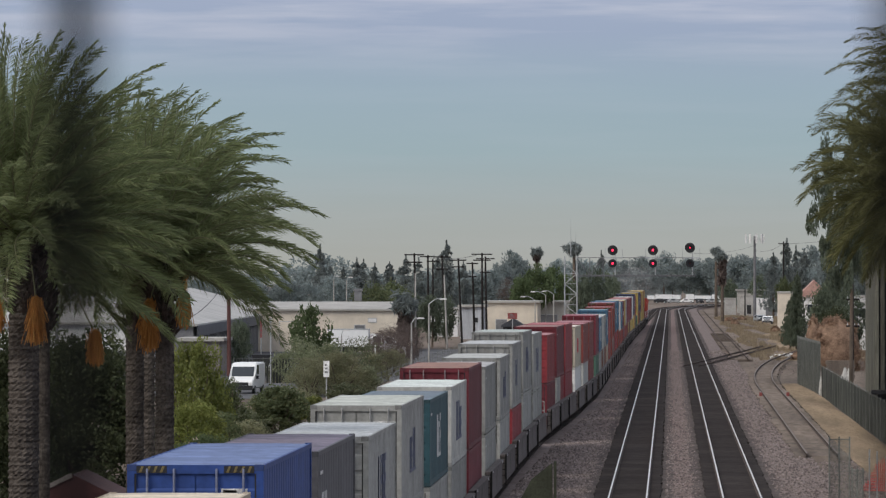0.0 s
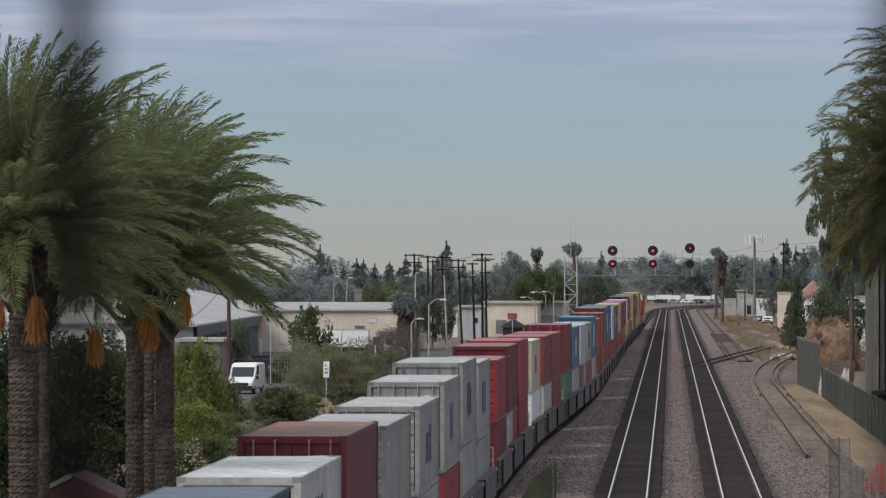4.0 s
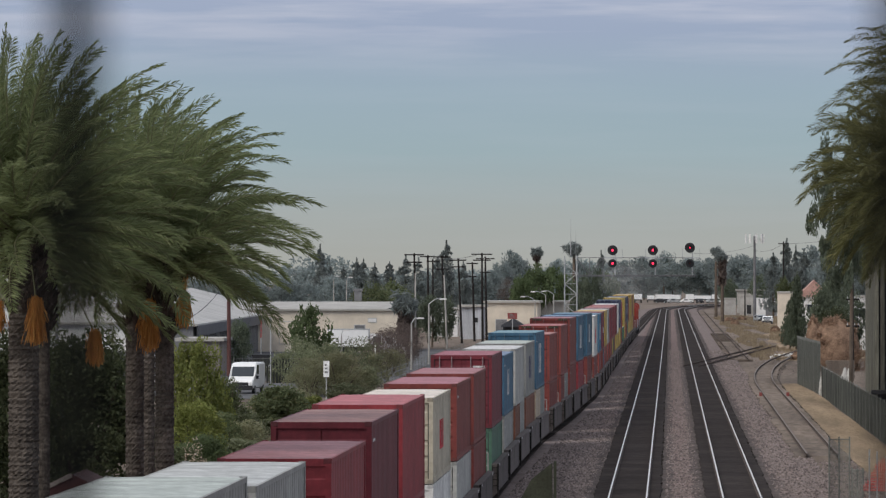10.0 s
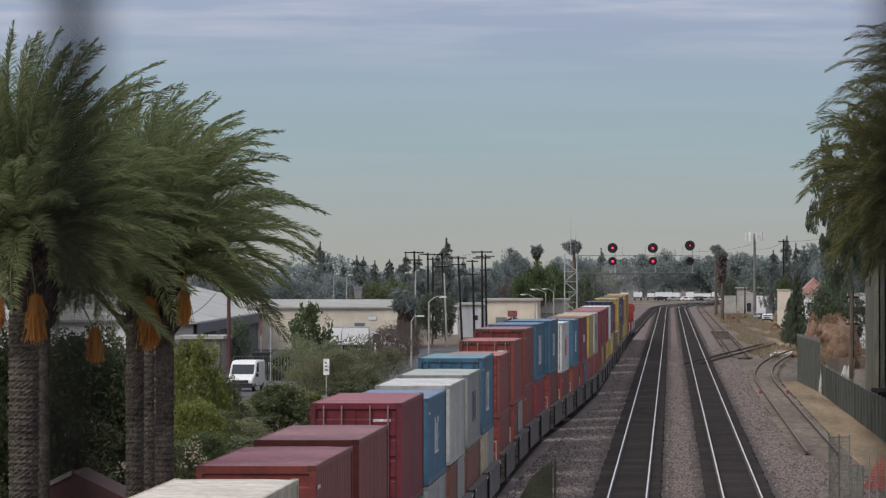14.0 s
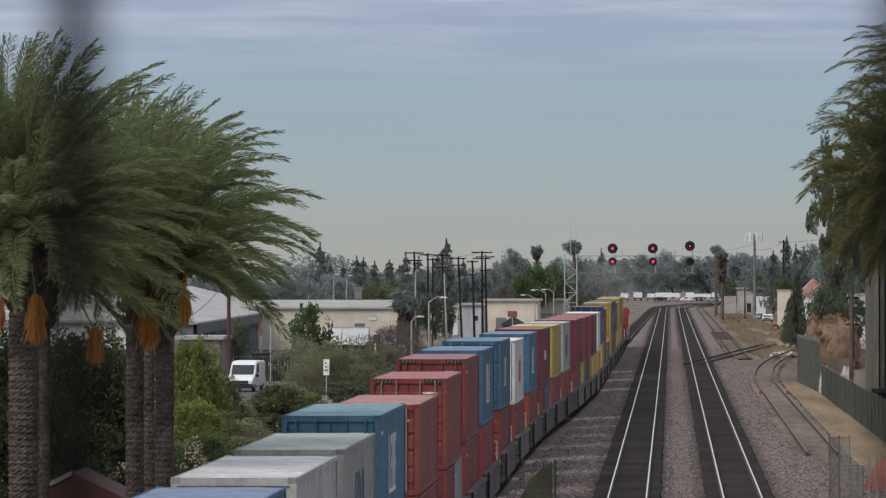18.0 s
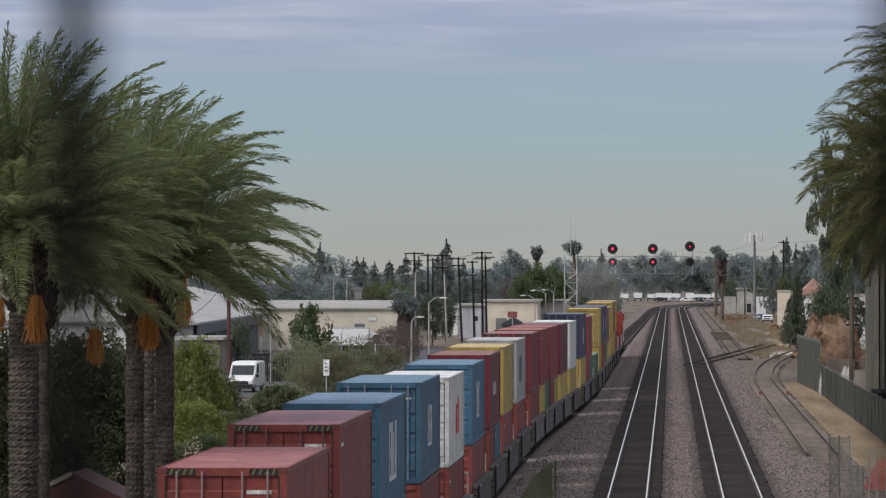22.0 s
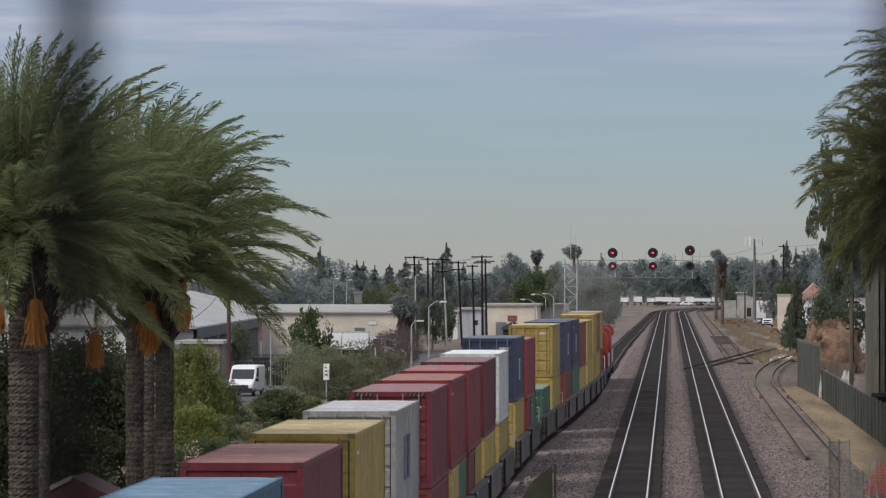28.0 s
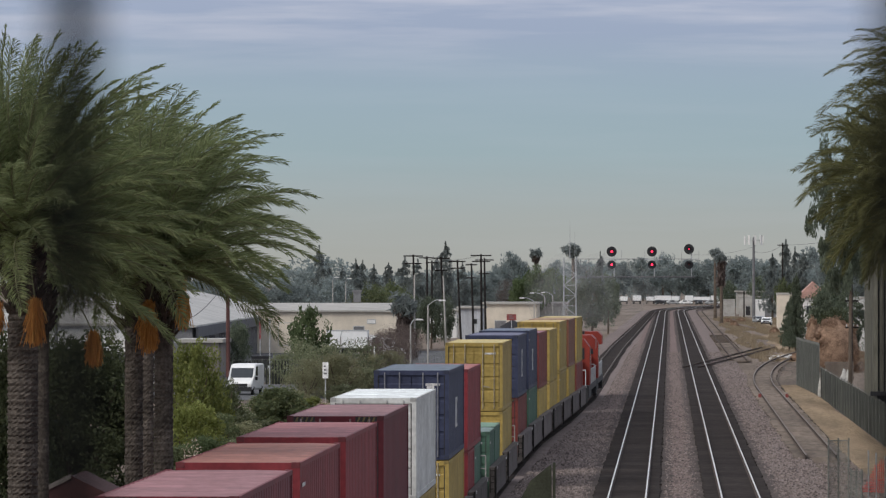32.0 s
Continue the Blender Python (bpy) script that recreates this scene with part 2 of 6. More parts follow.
M_GREYWALL = surface("grey_sheet_wall", (0.17, 0.17, 0.175), 0.65, 0.0, grain=0.5, fine=9, stain=0.25, spec=0.2)
M_SHEET = surface("pale_corrugated_sheet", (0.40, 0.41, 0.43), 0.6, 0.1, grain=0.5, fine=9, stain=0.25, stretch=(3, 3, 0.2))
M_ROOF = surface("grey_roof_sheet", (0.36, 0.345, 0.315), 0.7, grain=0.35, fine=6, stain=0.2, vary=0.12)
M_PALEROOF = surface("pale_roof_sheet", (0.39, 0.38, 0.36), 0.75, grain=0.2, fine=4, stain=0.2, vary=0.12)
M_PINKROOF = surface("pink_tile_roof", (0.40, 0.24, 0.20), 0.85, grain=0.8, fine=10, stain=0.2)
M_DKRED = surface("dark_red_roof", (0.05, 0.016, 0.016), 0.8, grain=0.8, fine=10, stain=0.25)
M_GLASS = surface("dark_window_glass", (0.03, 0.036, 0.042), 0.08, spec=0.6, stain=0.1, vary=0.05, bump=0.0)
M_CARPAINT = surface("white_car_paint", (0.78, 0.78, 0.77), 0.35, grain=0.6, fine=6, stain=0.06, vary=0.04, bump=0.0)
M_TYRE = surface("tyre_rubber", (0.02, 0.02, 0.02), 0.85)
M_MESH = surface("green_fence_mesh", (0.066, 0.07, 0.06), 0.85, 0.0, grain=0.5, fine=9, stain=0.55, vary=0.3, spec=0.1, random_part=0.3, space="World")
M_BARRIER = surface("dark_green_steel", (0.05, 0.053, 0.036), 0.8, grain=1.2, fine=14, stain=0.35, vary=0.2, spec=0.12)
M_SLAT = surface("weathered_slat", (0.145, 0.14, 0.112), 0.85, grain=0.9, fine=10, stretch=(1, 1, 0.15), stain=0.3, random_part=0.35, spec=0.1)
M_REDPLASTIC = surface("red_netting", (0.65, 0.07, 0.06), 0.6)
M_SIGN_RED = surface("dull_red_sign", (0.24, 0.06, 0.055), 0.7)
M_SIGN = surface("sign_white", (0.75, 0.75, 0.74), 0.6)
M_FASCIA = surface("dark_eave_board", (0.045, 0.048, 0.058), 0.6, grain=0.5, fine=9, stain=0.2)
M_WIRE = surface("overhead_wire", (0.03, 0.03, 0.032), 0.6)
M_PARAPET = surface("black_coated_wire", (0.006, 0.006, 0.0065), 0.95, spec=0.02, bump=0.0)


# ---- mesh tools ----
def box(bm, x0, x1, y0, y1, z0, z1):
    v = [bm.verts.new((x, y, z)) for x in (x0, x1) for y in (y0, y1) for z in (z0, z1)]
    for f in ((0, 1, 3, 2), (4, 6, 7, 5), (0, 4, 5, 1), (2, 3, 7, 6), (0, 2, 6, 4), (1, 5, 7, 3)):
        bm.faces.new([v[i] for i in f])
    return v


def rod(bm, a, b, r0, r1=None, sides=8):
    """A tapered round bar from a to b."""
    r1 = r0 if r1 is None else r1
    a, b = Vector(a), Vector(b)
    d = (b - a).normalized()
    u = d.orthogonal().normalized()
    w = d.cross(u)
    rings = []
    for p, r in ((a, r0), (b, r1)):
        rings.append([bm.verts.new(p + (u * math.cos(k * math.tau / sides) + w * math.sin(k * math.tau / sides)) * r) for k in range(sides)])
    for k in range(sides):
        bm.faces.new((rings[0][k], rings[0][(k + 1) % sides], rings[1][(k + 1) % sides], rings[1][k]))
    bm.faces.new(rings[0][::-1])
    bm.faces.new(rings[1])


def prism(bm, outline, axis, a, b):
    """An outline of two-number points drawn out along an axis from a to b."""
    def at(p, s):
        return {"x": (s, p[0], p[1]), "y": (p[0], s, p[1]), "z": (p[0], p[1], s)}[axis]
    v0 = [bm.verts.new(at(p, a)) for p in outline]
    v1 = [bm.verts.new(at(p, b)) for p in outline]
    n = len(outline)
    for k in range(n):
        bm.faces.new((v0[k], v0[(k + 1) % n], v1[(k + 1) % n], v1[k]))
    bm.faces.new(v0[::-1])
    bm.faces.new(v1)


def mesh_of(bm, name, material, smooth=False):
    bmesh.ops.recalc_face_normals(bm, faces=bm.faces)
    me = bpy.data.meshes.new(name)
    bm.to_mesh(me)
    bm.free()
    me.materials.append(material)
    if smooth:
        for p in me.polygons:
            p.use_smooth = True
    return me


def part(name, bm, material, parent=None, label="", m=None, smooth=False):
    """Links a bmesh, or a finished mesh, as one object under its thing."""
    me = mesh_of(bm, name, material, smooth) if isinstance(bm, bmesh.types.BMesh) else bm
    ob = new(name, me)
    if parent:
        ob.parent = parent
    if m is not None:
        ob.matrix_basis = m
    if label:
        ob["label"] = label
    return ob


def thing(name, m, label, category, group="", kind=""):
    ob = new(name)
    ob.matrix_basis = m
    return tagged(ob, label, category, group, kind)


def bevelled(bm, w):
    bmesh.ops.bevel(bm, geom=list(bm.edges), offset=w, segments=1, affect="EDGES")
    return bm


def quads(name, corners, material):
    """A mesh of loose four-cornered leaves from an array n x 4 x 3."""
    n = len(corners)
    me = bpy.data.meshes.new(name)
    me.from_pydata(corners.reshape(-1, 3).tolist(), [], np.arange(n * 4).reshape(n, 4).tolist())
    me.materials.append(material)
    return me


def leaf_cloud(rng, centres, radii, per, size, droop=0.0, long=2.0):
    """Leaves scattered in clumps: an array n x 4 x 3."""
    n = len(centres) * per
    c = np.repeat(centres, per, axis=0)
    r = np.repeat(radii, per)[:, None]
    d = rng.normal(size=(n, 3))
    d /= np.linalg.norm(d, axis=1)[:, None]
    p = c + d * r * rng.uniform(0.45, 1.0, (n, 1))
    a = rng.normal(size=(n, 3)) + d * 0.8
    a[:, 2] -= droop
    a /= np.linalg.norm(a, axis=1)[:, None]
    b = np.cross(a, rng.normal(size=(n, 3)))
    b /= np.linalg.norm(b, axis=1)[:, None]
    s = size * rng.uniform(0.6, 1.4, (n, 1))
    a, b = a * s * long / 2, b * s / 2
    return np.stack([p - a, p - a * 0.1 + b, p + a, p - a * 0.1 - b], axis=1)


def track_x(y):
    """The line that the train runs on: it swings in towards the two main tracks, then runs on beside them."""
    u = min(1.0, max(0.0, (y - 225) / 175))
    return -8.55 + 0.0012 * min(y, 240) + 1.72 * u * u * (3 - 2 * u) + 0.0005 * max(0, y - 400) + 0.003 * max(0, y - 650) + bend(y)


def bend(y):
    return max(0, y - 1310) ** 2 / 4600


def track_z(y):
    """The train's line falls gently towards the bridge."""
    return -min(0.92, max(0.0, (270 - y) * 0.0043))


# ---- ground and tracks ----
def ground():
    bm = bmesh.new()
    xs = [-2600, -600, -200, -60, -20, -12.5, -11.9, -5.6, -4.3, 20, 60, 200, 600, 2600]
    ys = [-400, 0, 150, 300, 500, 800, 1200, 1800, 2600, 4700]
    rows = [[bm.verts.new((x, y, -1.4 if y < 290 and -12.4 < x < -4.4 else -0.42)) for x in xs] for y in ys]
    for j in range(len(ys) - 1):
        for i in range(len(xs) - 1):
            bm.faces.new((rows[j][i], rows[j][i + 1], rows[j + 1][i + 1], rows[j + 1][i]))
    tagged(part("ground", bm, M_SOIL), "dry brown soil ground reaching the horizon", "ground", kind="structure")


def strip(name, material, line, left, right, z, y0, y1, label, category, step=20, thick=0.3, ragged=0.0, seed=1, grade=None):
    """A ribbon of ground along a line x(y), with sloped shoulders."""
    rng = random.Random(seed)
    bm = bmesh.new()
    last = None
    n = int((y1 - y0) / step) + 1
    for k in range(n + 1):
        y = min(y0 + k * step, y1)
        x = line(y)
        g = z + (grade(y) if grade else 0.0)
        a, b = left + rng.uniform(-ragged, ragged), right + rng.uniform(-ragged, ragged)
        ring = [bm.verts.new(p) for p in ((x + a - thick, y, g - thick), (x + a, y, g), (x + b, y, g), (x + b + thick, y, g - thick))]
        if not last:
            last = [bm.verts.new((p.co.x, y - thick * 3, g - thick)) for p in ring]
        for i in range(3):
            bm.faces.new((last[i], last[i + 1], ring[i + 1], ring[i]))
        last = ring
    return tagged(part(name, bm, material), label, category, kind="structure")


def rails(name, line, y0, y1, step, head, label, gauge=1.507, width=0.058, grade=None):
    """Two rails with a head, a web and a foot."""
    t = thing(name, pose(0, 0, 0), label, "railway track", kind="structure")
    for side in (-1, 1):
        bm = bmesh.new()
        bm2 = bmesh.new()
        pts = [(line(y) + side * gauge / 2, y) for y in np.arange(y0, y1 + step, step)]
        for b, prof in ((bm, ((-width / 2, -0.03), (-width / 2, 0), (width / 2, 0), (width / 2, -0.03))),
                        (bm2, ((-0.075, -0.17), (-0.075, -0.155), (-0.012, -0.14), (-0.012, -0.032), (0.012, -0.032), (0.012, -0.14), (0.075, -0.155), (0.075, -0.17)))):
            last = None
            for x, y in pts:
                ring = [b.verts.new((x + px, y, pz + (grade(y) if grade else 0.0))) for px, pz in prof]
                if last:
                    for i in range(len(prof) - 1):
                        b.faces.new((last[i], last[i + 1], ring[i + 1], ring[i]))
                last = ring
        web = part("rail", bm2, M_RUST, t)
        part("rail_head", bm, head, web, "polished running surface" if head is M_RAIL else "")
    return t


def ties(name, line, y0, y1, material, label, keep=1.0):
    rng = random.Random(3)
    bm = bmesh.new()
    y = y0
    while y < y1:
        x, w = line(y) + rng.uniform(-0.04, 0.04), 1.3 + rng.uniform(-0.05, 0.05)
        z = -0.165 + rng.uniform(-0.012, 0.004)
        if rng.random() < keep:
            box(bm, x - w, x + w, y - 0.11, y + 0.11, z - 0.15, z)
        y += 0.53
    tagged(part(name, bm, material), label, "railway ties", kind="stuff")


def main_1(y):
    return -1.69 + bend(y)


def main_2(y):
    return 2.85 + bend(y)


def stub(y):
    """The cut-off siding: straight, then swinging away to the right."""
    return 7.5 + 0.0015 * (y - 261) + max(0, y - 415) ** 2 / 5000


def siding(y):
    return 7.45 + bend(y)


ground()
strip("ballast", M_BALLAST, lambda y: bend(y), -4.6, 7.0, -0.24, -60, 1750, "grey brown gravel ballast under the two main tracks", "ballast", ragged=0.25)
strip("train_ballast", M_BALLAST, track_x, -3.4, 5.4, -0.245, -60, 1750, "grey brown gravel ballast under the train's track", "ballast", ragged=0.2, grade=track_z)
strip("pink_ballast", M_BALLAST_PINK, lambda y: 0.58 + bend(y), -0.95, 0.95, -0.232, -60, 1600, "pinkish gravel strip between the two main tracks", "gravel strip", thick=0.02, ragged=0.1, seed=2)
# the pinkish tint puts sunlight on the gravel into this strip's colour
strip("shoulder_gravel", M_BALLAST_PINK, lambda y: -4.0 + 0.0004 * y + bend(y), -0.5, 0.75, -0.231, 300, 1600, "gravel tinted pinkish as if sunlit beside the main tracks", "gravel strip", thick=0.02, ragged=0.2, seed=4)
for nm, ln, y1 in (("left", main_1, 1650), ("right", main_2, 1650)):
    strip("stained_ballast", M_STAINED, ln, -1.85, 1.75, -0.219, -60, y1, "brown stained gravel beside the rails", "ballast", thick=0.03, ragged=0.16, seed=17, step=1.3)
    strip("track_bed", M_BED, ln, -1.38, 1.28, -0.163, -60, y1, "dark oil-stained stone bed between the rails", "track bed", thick=0.04, ragged=0.06, seed=7, step=1.7)
strip("track_bed", M_BED, track_x, -1.3, 1.1, -0.185, -60, 1650, "dark oil-stained stone bed under the train", "track bed", thick=0.04, ragged=0.09, seed=8, grade=track_z)
rails("main_track", main_1, -60, 1650, 15, M_RAIL, "straight main line track with polished steel rails")
rails("main_track", main_2, -60, 1650, 15, M_RAIL, "straight main line track with polished steel rails")
rails("train_track", track_x, -60, 1650, 15, M_OLDRAIL, "main line track that carries the freight train", grade=track_z)
for ln in (main_1, main_2):
    ties("railway_ties", ln, 150, 1100, M_TIE, "dark creosoted wooden ties under the rails")
rails("stub_track", stub, 257, 640, 6, M_OLDRAIL, "rusty cut-off siding that curves away", width=0.08)
ties("old_ties", stub, 258, 520, M_OLD_TIE, "weathered wooden ties of the cut-off siding", 0.3)
strip("siding_gravel", M_SOIL, stub, -1.25, 1.25, -0.166, 258, 520, "brown dirt and gravel between the siding rails", "gravel strip", thick=0.27, ragged=0.12, seed=14, step=5)
ties("old_ties", siding, 552, 800, M_OLD_TIE, "dark old ties of the disused side track", 0.5)
rails("side_track", siding, 552, 1500, 15, M_RUST, "disused rusty side track beside the main line", width=0.09)
strip("side_bed", M_SOIL, siding, -1.2, 1.2, -0.17, 555, 700, "brown dirt bed of the disused side track", "track bed", thick=0.04, ragged=0.2, seed=5)
strip("sand_path", M_SAND, lambda y: 10.25, -1.15, 1.15, -0.385, 236, 440, "tan sandy path beside the wire fence", "dirt path", thick=0.02, ragged=0.3, seed=6)
strip("sand_field", M_SAND, lambda y: 16.5 + 0.012 * (y - 560), -4.5, 6.5, -0.387, 560, 1150, "tan dry dirt field beside the side track", "dirt field", thick=0.02, ragged=1.2, seed=9)
strip("street", M_ROAD, lambda y: -34, -60, 8, -0.38, 385, 440, "grey asphalt street behind the shrubs", "road", thick=0.02)
strip("yard", M_ROAD, lambda y: -40, -60, 22, -0.382, 450, 640, "grey asphalt yard before the warehouses", "yard", thick=0.02)


def stones(name, x0, x1, y0, y1, n, seed, label, z=-0.24, line=None):
    """Loose stones proud of the gravel."""
    rng = np.random.default_rng(seed)
    y = y0 * (y1 / y0) ** rng.uniform(0, 1, n)
    x = rng.uniform(x0, x1, n)
    if line:
        x += np.array([line(v) for v in y])
    r = rng.uniform(0.03, 0.075, (n, 1, 1))
    shape = np.array([(-1, -0.8, -0.3), (1, -0.7, -0.3), (0.8, 1, -0.3), (-0.9, 0.8, -0.3), (-0.35, -0.4, 0.75), (0.4, 0.3, 0.85)])
    v = shape[None] * rng.uniform(0.6, 1.3, (n, 6, 3)) * r
    v += np.stack([x, y, np.full(n, z)], axis=1)[:, None, :]
    faces = np.array([(0, 1, 4), (1, 5, 4), (1, 2, 5), (2, 3, 5), (3, 4, 5), (3, 0, 4)])
    f = (faces[None] + (np.arange(n) * 6)[:, None, None]).reshape(-1, 3)
    me = bpy.data.meshes.new("stones")
    me.from_pydata(v.reshape(-1, 3).tolist(), [], f.tolist())
    me.materials.append(M_STONE)
    tagged(part(name, me, None), label, "loose stones", kind="stuff")


stones("loose_stones", -0.2, 1.25, 185, 620, 9000, 201, "loose gravel stones between the main tracks")
stones("loose_stones", 4.4, 7.0, 185, 620, 14000, 202, "loose gravel stones beside the main track")
stones("loose_stones", -4.7, -3.4, 185, 620, 6000, 203, "loose gravel stones between train and main track")
stones("loose_stones", 1.7, 5.0, 185, 700, 13000, 204, "loose gravel stones beside the train's track", line=track_x)
stones("loose_stones", 7.0, 9.0, 190, 480, 4000, 205, "loose gravel stones along the cut-off siding", -0.4)
stones("loose_stones", 8.5, 24.0, 480, 1100, 3500, 206, "loose stones on the dirt field", -0.4)


# ---- the freight train ----
SPEED = 17.0
GREY, PALE, DKGREY, BLUE, SKYBLUE, TEAL = (0.26, 0.26, 0.245), (0.34, 0.34, 0.32), (0.085, 0.083, 0.09), (0.026, 0.058, 0.205), (0.044, 0.105, 0.165), (0.03, 0.075, 0.09)
RED, BRICK, MAROON, CREAM, YELLOW, NAVY = (0.20, 0.030, 0.036), (0.165, 0.040, 0.034), (0.125, 0.022, 0.030), (0.4, 0.36, 0.28), (0.35, 0.25, 0.072), (0.034, 0.04, 0.074)
GREEN, TAN, BROWN, WHITE = (0.06, 0.12, 0.085), (0.40, 0.33, 0.25), (0.17, 0.07, 0.045), (0.52, 0.52, 0.5)
COLOUR_WORDS = {GREY: "grey", PALE: "pale grey", DKGREY: "dark grey", BLUE: "bright blue", SKYBLUE: "sky blue", TEAL: "dark teal", RED: "red", BRICK: "brick red", MAROON: "maroon", CREAM: "cream", YELLOW: "yellow", NAVY: "navy blue", GREEN: "green", TAN: "tan", BROWN: "brown", WHITE: "white"}
HIGH, LOW = 2.896, 2.591


def container_meshes(length, height):
    """All parts of one kind of container; its floor centre is the origin, its doors face -y."""
    h, w, e = length / 2, 1.219, height
    made = dict(length=length, height=height, plain=[], doors=[])

    def plain(name, *boxes):
        bm = bmesh.new()
        for q in boxes:
            box(bm, *q)
        made["plain"].append((name, mesh_of(bm, name, M_PAINT)))

    for side in (-1, 1):
        pitch, y, xs = 0.56, -h + 0.16, []
        while y < h - 0.16:
            for dy, dx in ((0, 0.0), (0.14, 0.0), (0.21, -0.014), (0.42, -0.014), (0.49, 0.0)):
                if y + dy < h - 0.16:
                    xs.append((y + dy, side * (w - 0.02 + dx)))
            y += pitch
        bm = bmesh.new()
        low = [bm.verts.new((x, yy, 0.14)) for yy, x in xs]
        top = [bm.verts.new((x, yy, e - 0.09)) for yy, x in xs]
        for k in range(len(xs) - 1):
            bm.faces.new((low[k], low[k + 1], top[k + 1], top[k]))
        made["plain"].append(("side_panel", mesh_of(bm, "side_panel", M_PAINT)))
        a, b = sorted((side * w, side * (w - 0.06)))
        plain("bottom_rail", (a, b, -h + 0.16, h - 0.16, 0.0, 0.15))
        plain("top_rail", (a, b, -h + 0.16, h - 0.16, e - 0.1, e - 0.01))
        a, b = sorted((side * w, side * (w - 0.13)))
        for end in (-1, 1):
            p, q = sorted((end * h, end * (h - 0.16)))
            plain("corner_post", (a, b, p, q, 0.0, e))
    plain("door_header", (-w + 0.13, w - 0.13, -h + 0.004, -h + 0.1, e - 0.16, e - 0.006))
    plain("door_sill", (-w + 0.13, w - 0.13, -h + 0.004, -h + 0.1, 0.0, 0.15))
    plain("end_wall", (-w + 0.13, w - 0.13, h - 0.08, h - 0.03, 0.02, e - 0.02))
    # the roof: one sheet with shallow cross corrugations
    bm = bmesh.new()
    n = int(length / 0.4)
    rows = []
    for k in range(n + 1):
        yy = -h + 0.1 + (length - 0.2) * k / n
        zz = e + (0.004 if k % 2 else -0.008)
        rows.append([bm.verts.new((x, yy, zz - (0.012 if abs(x) > 1 else 0.0))) for x in (-w + 0.05, -0.6, 0.0, 0.6, w - 0.05)])
    for a, b in zip(rows, rows[1:]):
        for k in range(4):
            bm.faces.new((a[k], a[k + 1], b[k + 1], b[k]))
    made["roof"] = mesh_of(bm, "roof_panel", M_ROOF_PAINT)
    for side in (-1, 1):
        a, b = (0.012, w - 0.13) if side > 0 else (-w + 0.13, -0.012)
        # a door leaf with pressed fields
        bm = bmesh.new()
        zs = [0.15, 0.3]
        for k in range(4):
            z0 = 0.34 + k * (e - 0.7) / 4
            zs += [z0, z0 + 0.04, z0 + (e - 0.7) / 4 - 0.1, z0 + (e - 0.7) / 4 - 0.06]
        zs += [e - 0.16]
        out = [-h + 0.05] * 2 + [-h + 0.05, -h + 0.022, -h + 0.022, -h + 0.05] * 4 + [-h + 0.05]
        la = [bm.verts.new((a, yy, zz)) for yy, zz in zip(out, zs)]
        lb = [bm.verts.new((b, yy, zz)) for yy, zz in zip(out, zs)]
        for k in range(len(zs) - 1):
            bm.faces.new((la[k], lb[k], lb[k + 1], la[k + 1]))
        made["doors"].append(mesh_of(bm, "door", M_PAINT))
    bm = bmesh.new()
    rod(bm, (0, -h - 0.01, 0.09), (0, -h - 0.01, e - 0.07), 0.024, sides=6)
    made["bar"] = mesh_of(bm, "locking_bar", M_GALV)
    bm = bmesh.new()
    prism(bm, ((0, 1.02), (0.32, 0.98), (0.32, 1.02), (0.02, 1.08)), "y", -h - 0.05, -h - 0.034)
    made["handle"] = mesh_of(bm, "handle", M_GALV)
    bm = bmesh.new()
    box(bm, -0.09, 0.09, -0.09, 0.09, -0.06, 0.06)
    made["casting"] = mesh_of(bevelled(bm, 0.012), "corner_casting", M_PAINT)
    bm = bmesh.new()
    box(bm, -0.022, 0.022, -h + 0.01, -h + 0.03, 0.12, e - 0.12)
    made["gasket"] = mesh_of(bm, "door_gasket", M_DARK)
    bm = bmesh.new()
    box(bm, -0.27, 0.27, -h - 0.004, -h - 0.001, e - 0.15, e - 0.02)
    made["plate"] = mesh_of(bm, "warning_plate", M_BLACK)
    bm = bmesh.new()
    prism(bm, ((-0.04, e - 0.14), (0.005, e - 0.14), (0.05, e - 0.03), (0.005, e - 0.03)), "y", -h - 0.009, -h - 0.005)
    made["hazard"] = mesh_of(bm, "hazard_stripe", M_YELLOW)
    return made


KINDS = {"forty_high": container_meshes(12.19, HIGH), "forty": container_meshes(12.19, LOW), "long": container_meshes(14.63, HIGH), "twenty": container_meshes(6.06, LOW)}
LOGOS = {}
PLATE = bmesh.new()
box(PLATE, -0.12, 0.12, -0.006, 0.0, 0.0, 0.36)
PLACARD = mesh_of(PLATE, "placard", M_MARK)


def logo_mesh(seed, height, length, material):
    """A block of lettering as plain bars: tall slanting strokes in a row."""
    key = (seed, height, length, material.name)
    if key not in LOGOS:
        rng = random.Random(seed)
        bm = bmesh.new()
        y = -length / 2
        while y < length / 2 - 0.3:
            w = rng.uniform(0.5, 0.72)
            hgt = height * rng.choice((1.0, 1.0, 0.82))
            shape = rng.choice("HULEA")
            box(bm, 0.0, 0.012, y, y + w * 0.34, 0, hgt)
            if shape in "HUA":
                box(bm, 0.0, 0.012, y + w * 0.7, y + w, 0, hgt)
            if shape in "HEA":
                box(bm, 0.0, 0.011, y + w * 0.3, y + w * 0.8, hgt * 0.4, hgt * 0.58)
            if shape in "EA":
                box(bm, 0.0, 0.0105, y + w * 0.3, y + w, hgt * 0.84, hgt)
            y += w + 0.3
        box(bm, 0.0, 0.01, -length / 2, y - 0.3, 0.0, height * 0.08)
        LOGOS[key] = mesh_of(bm, "lettering", material)
    return LOGOS[key]


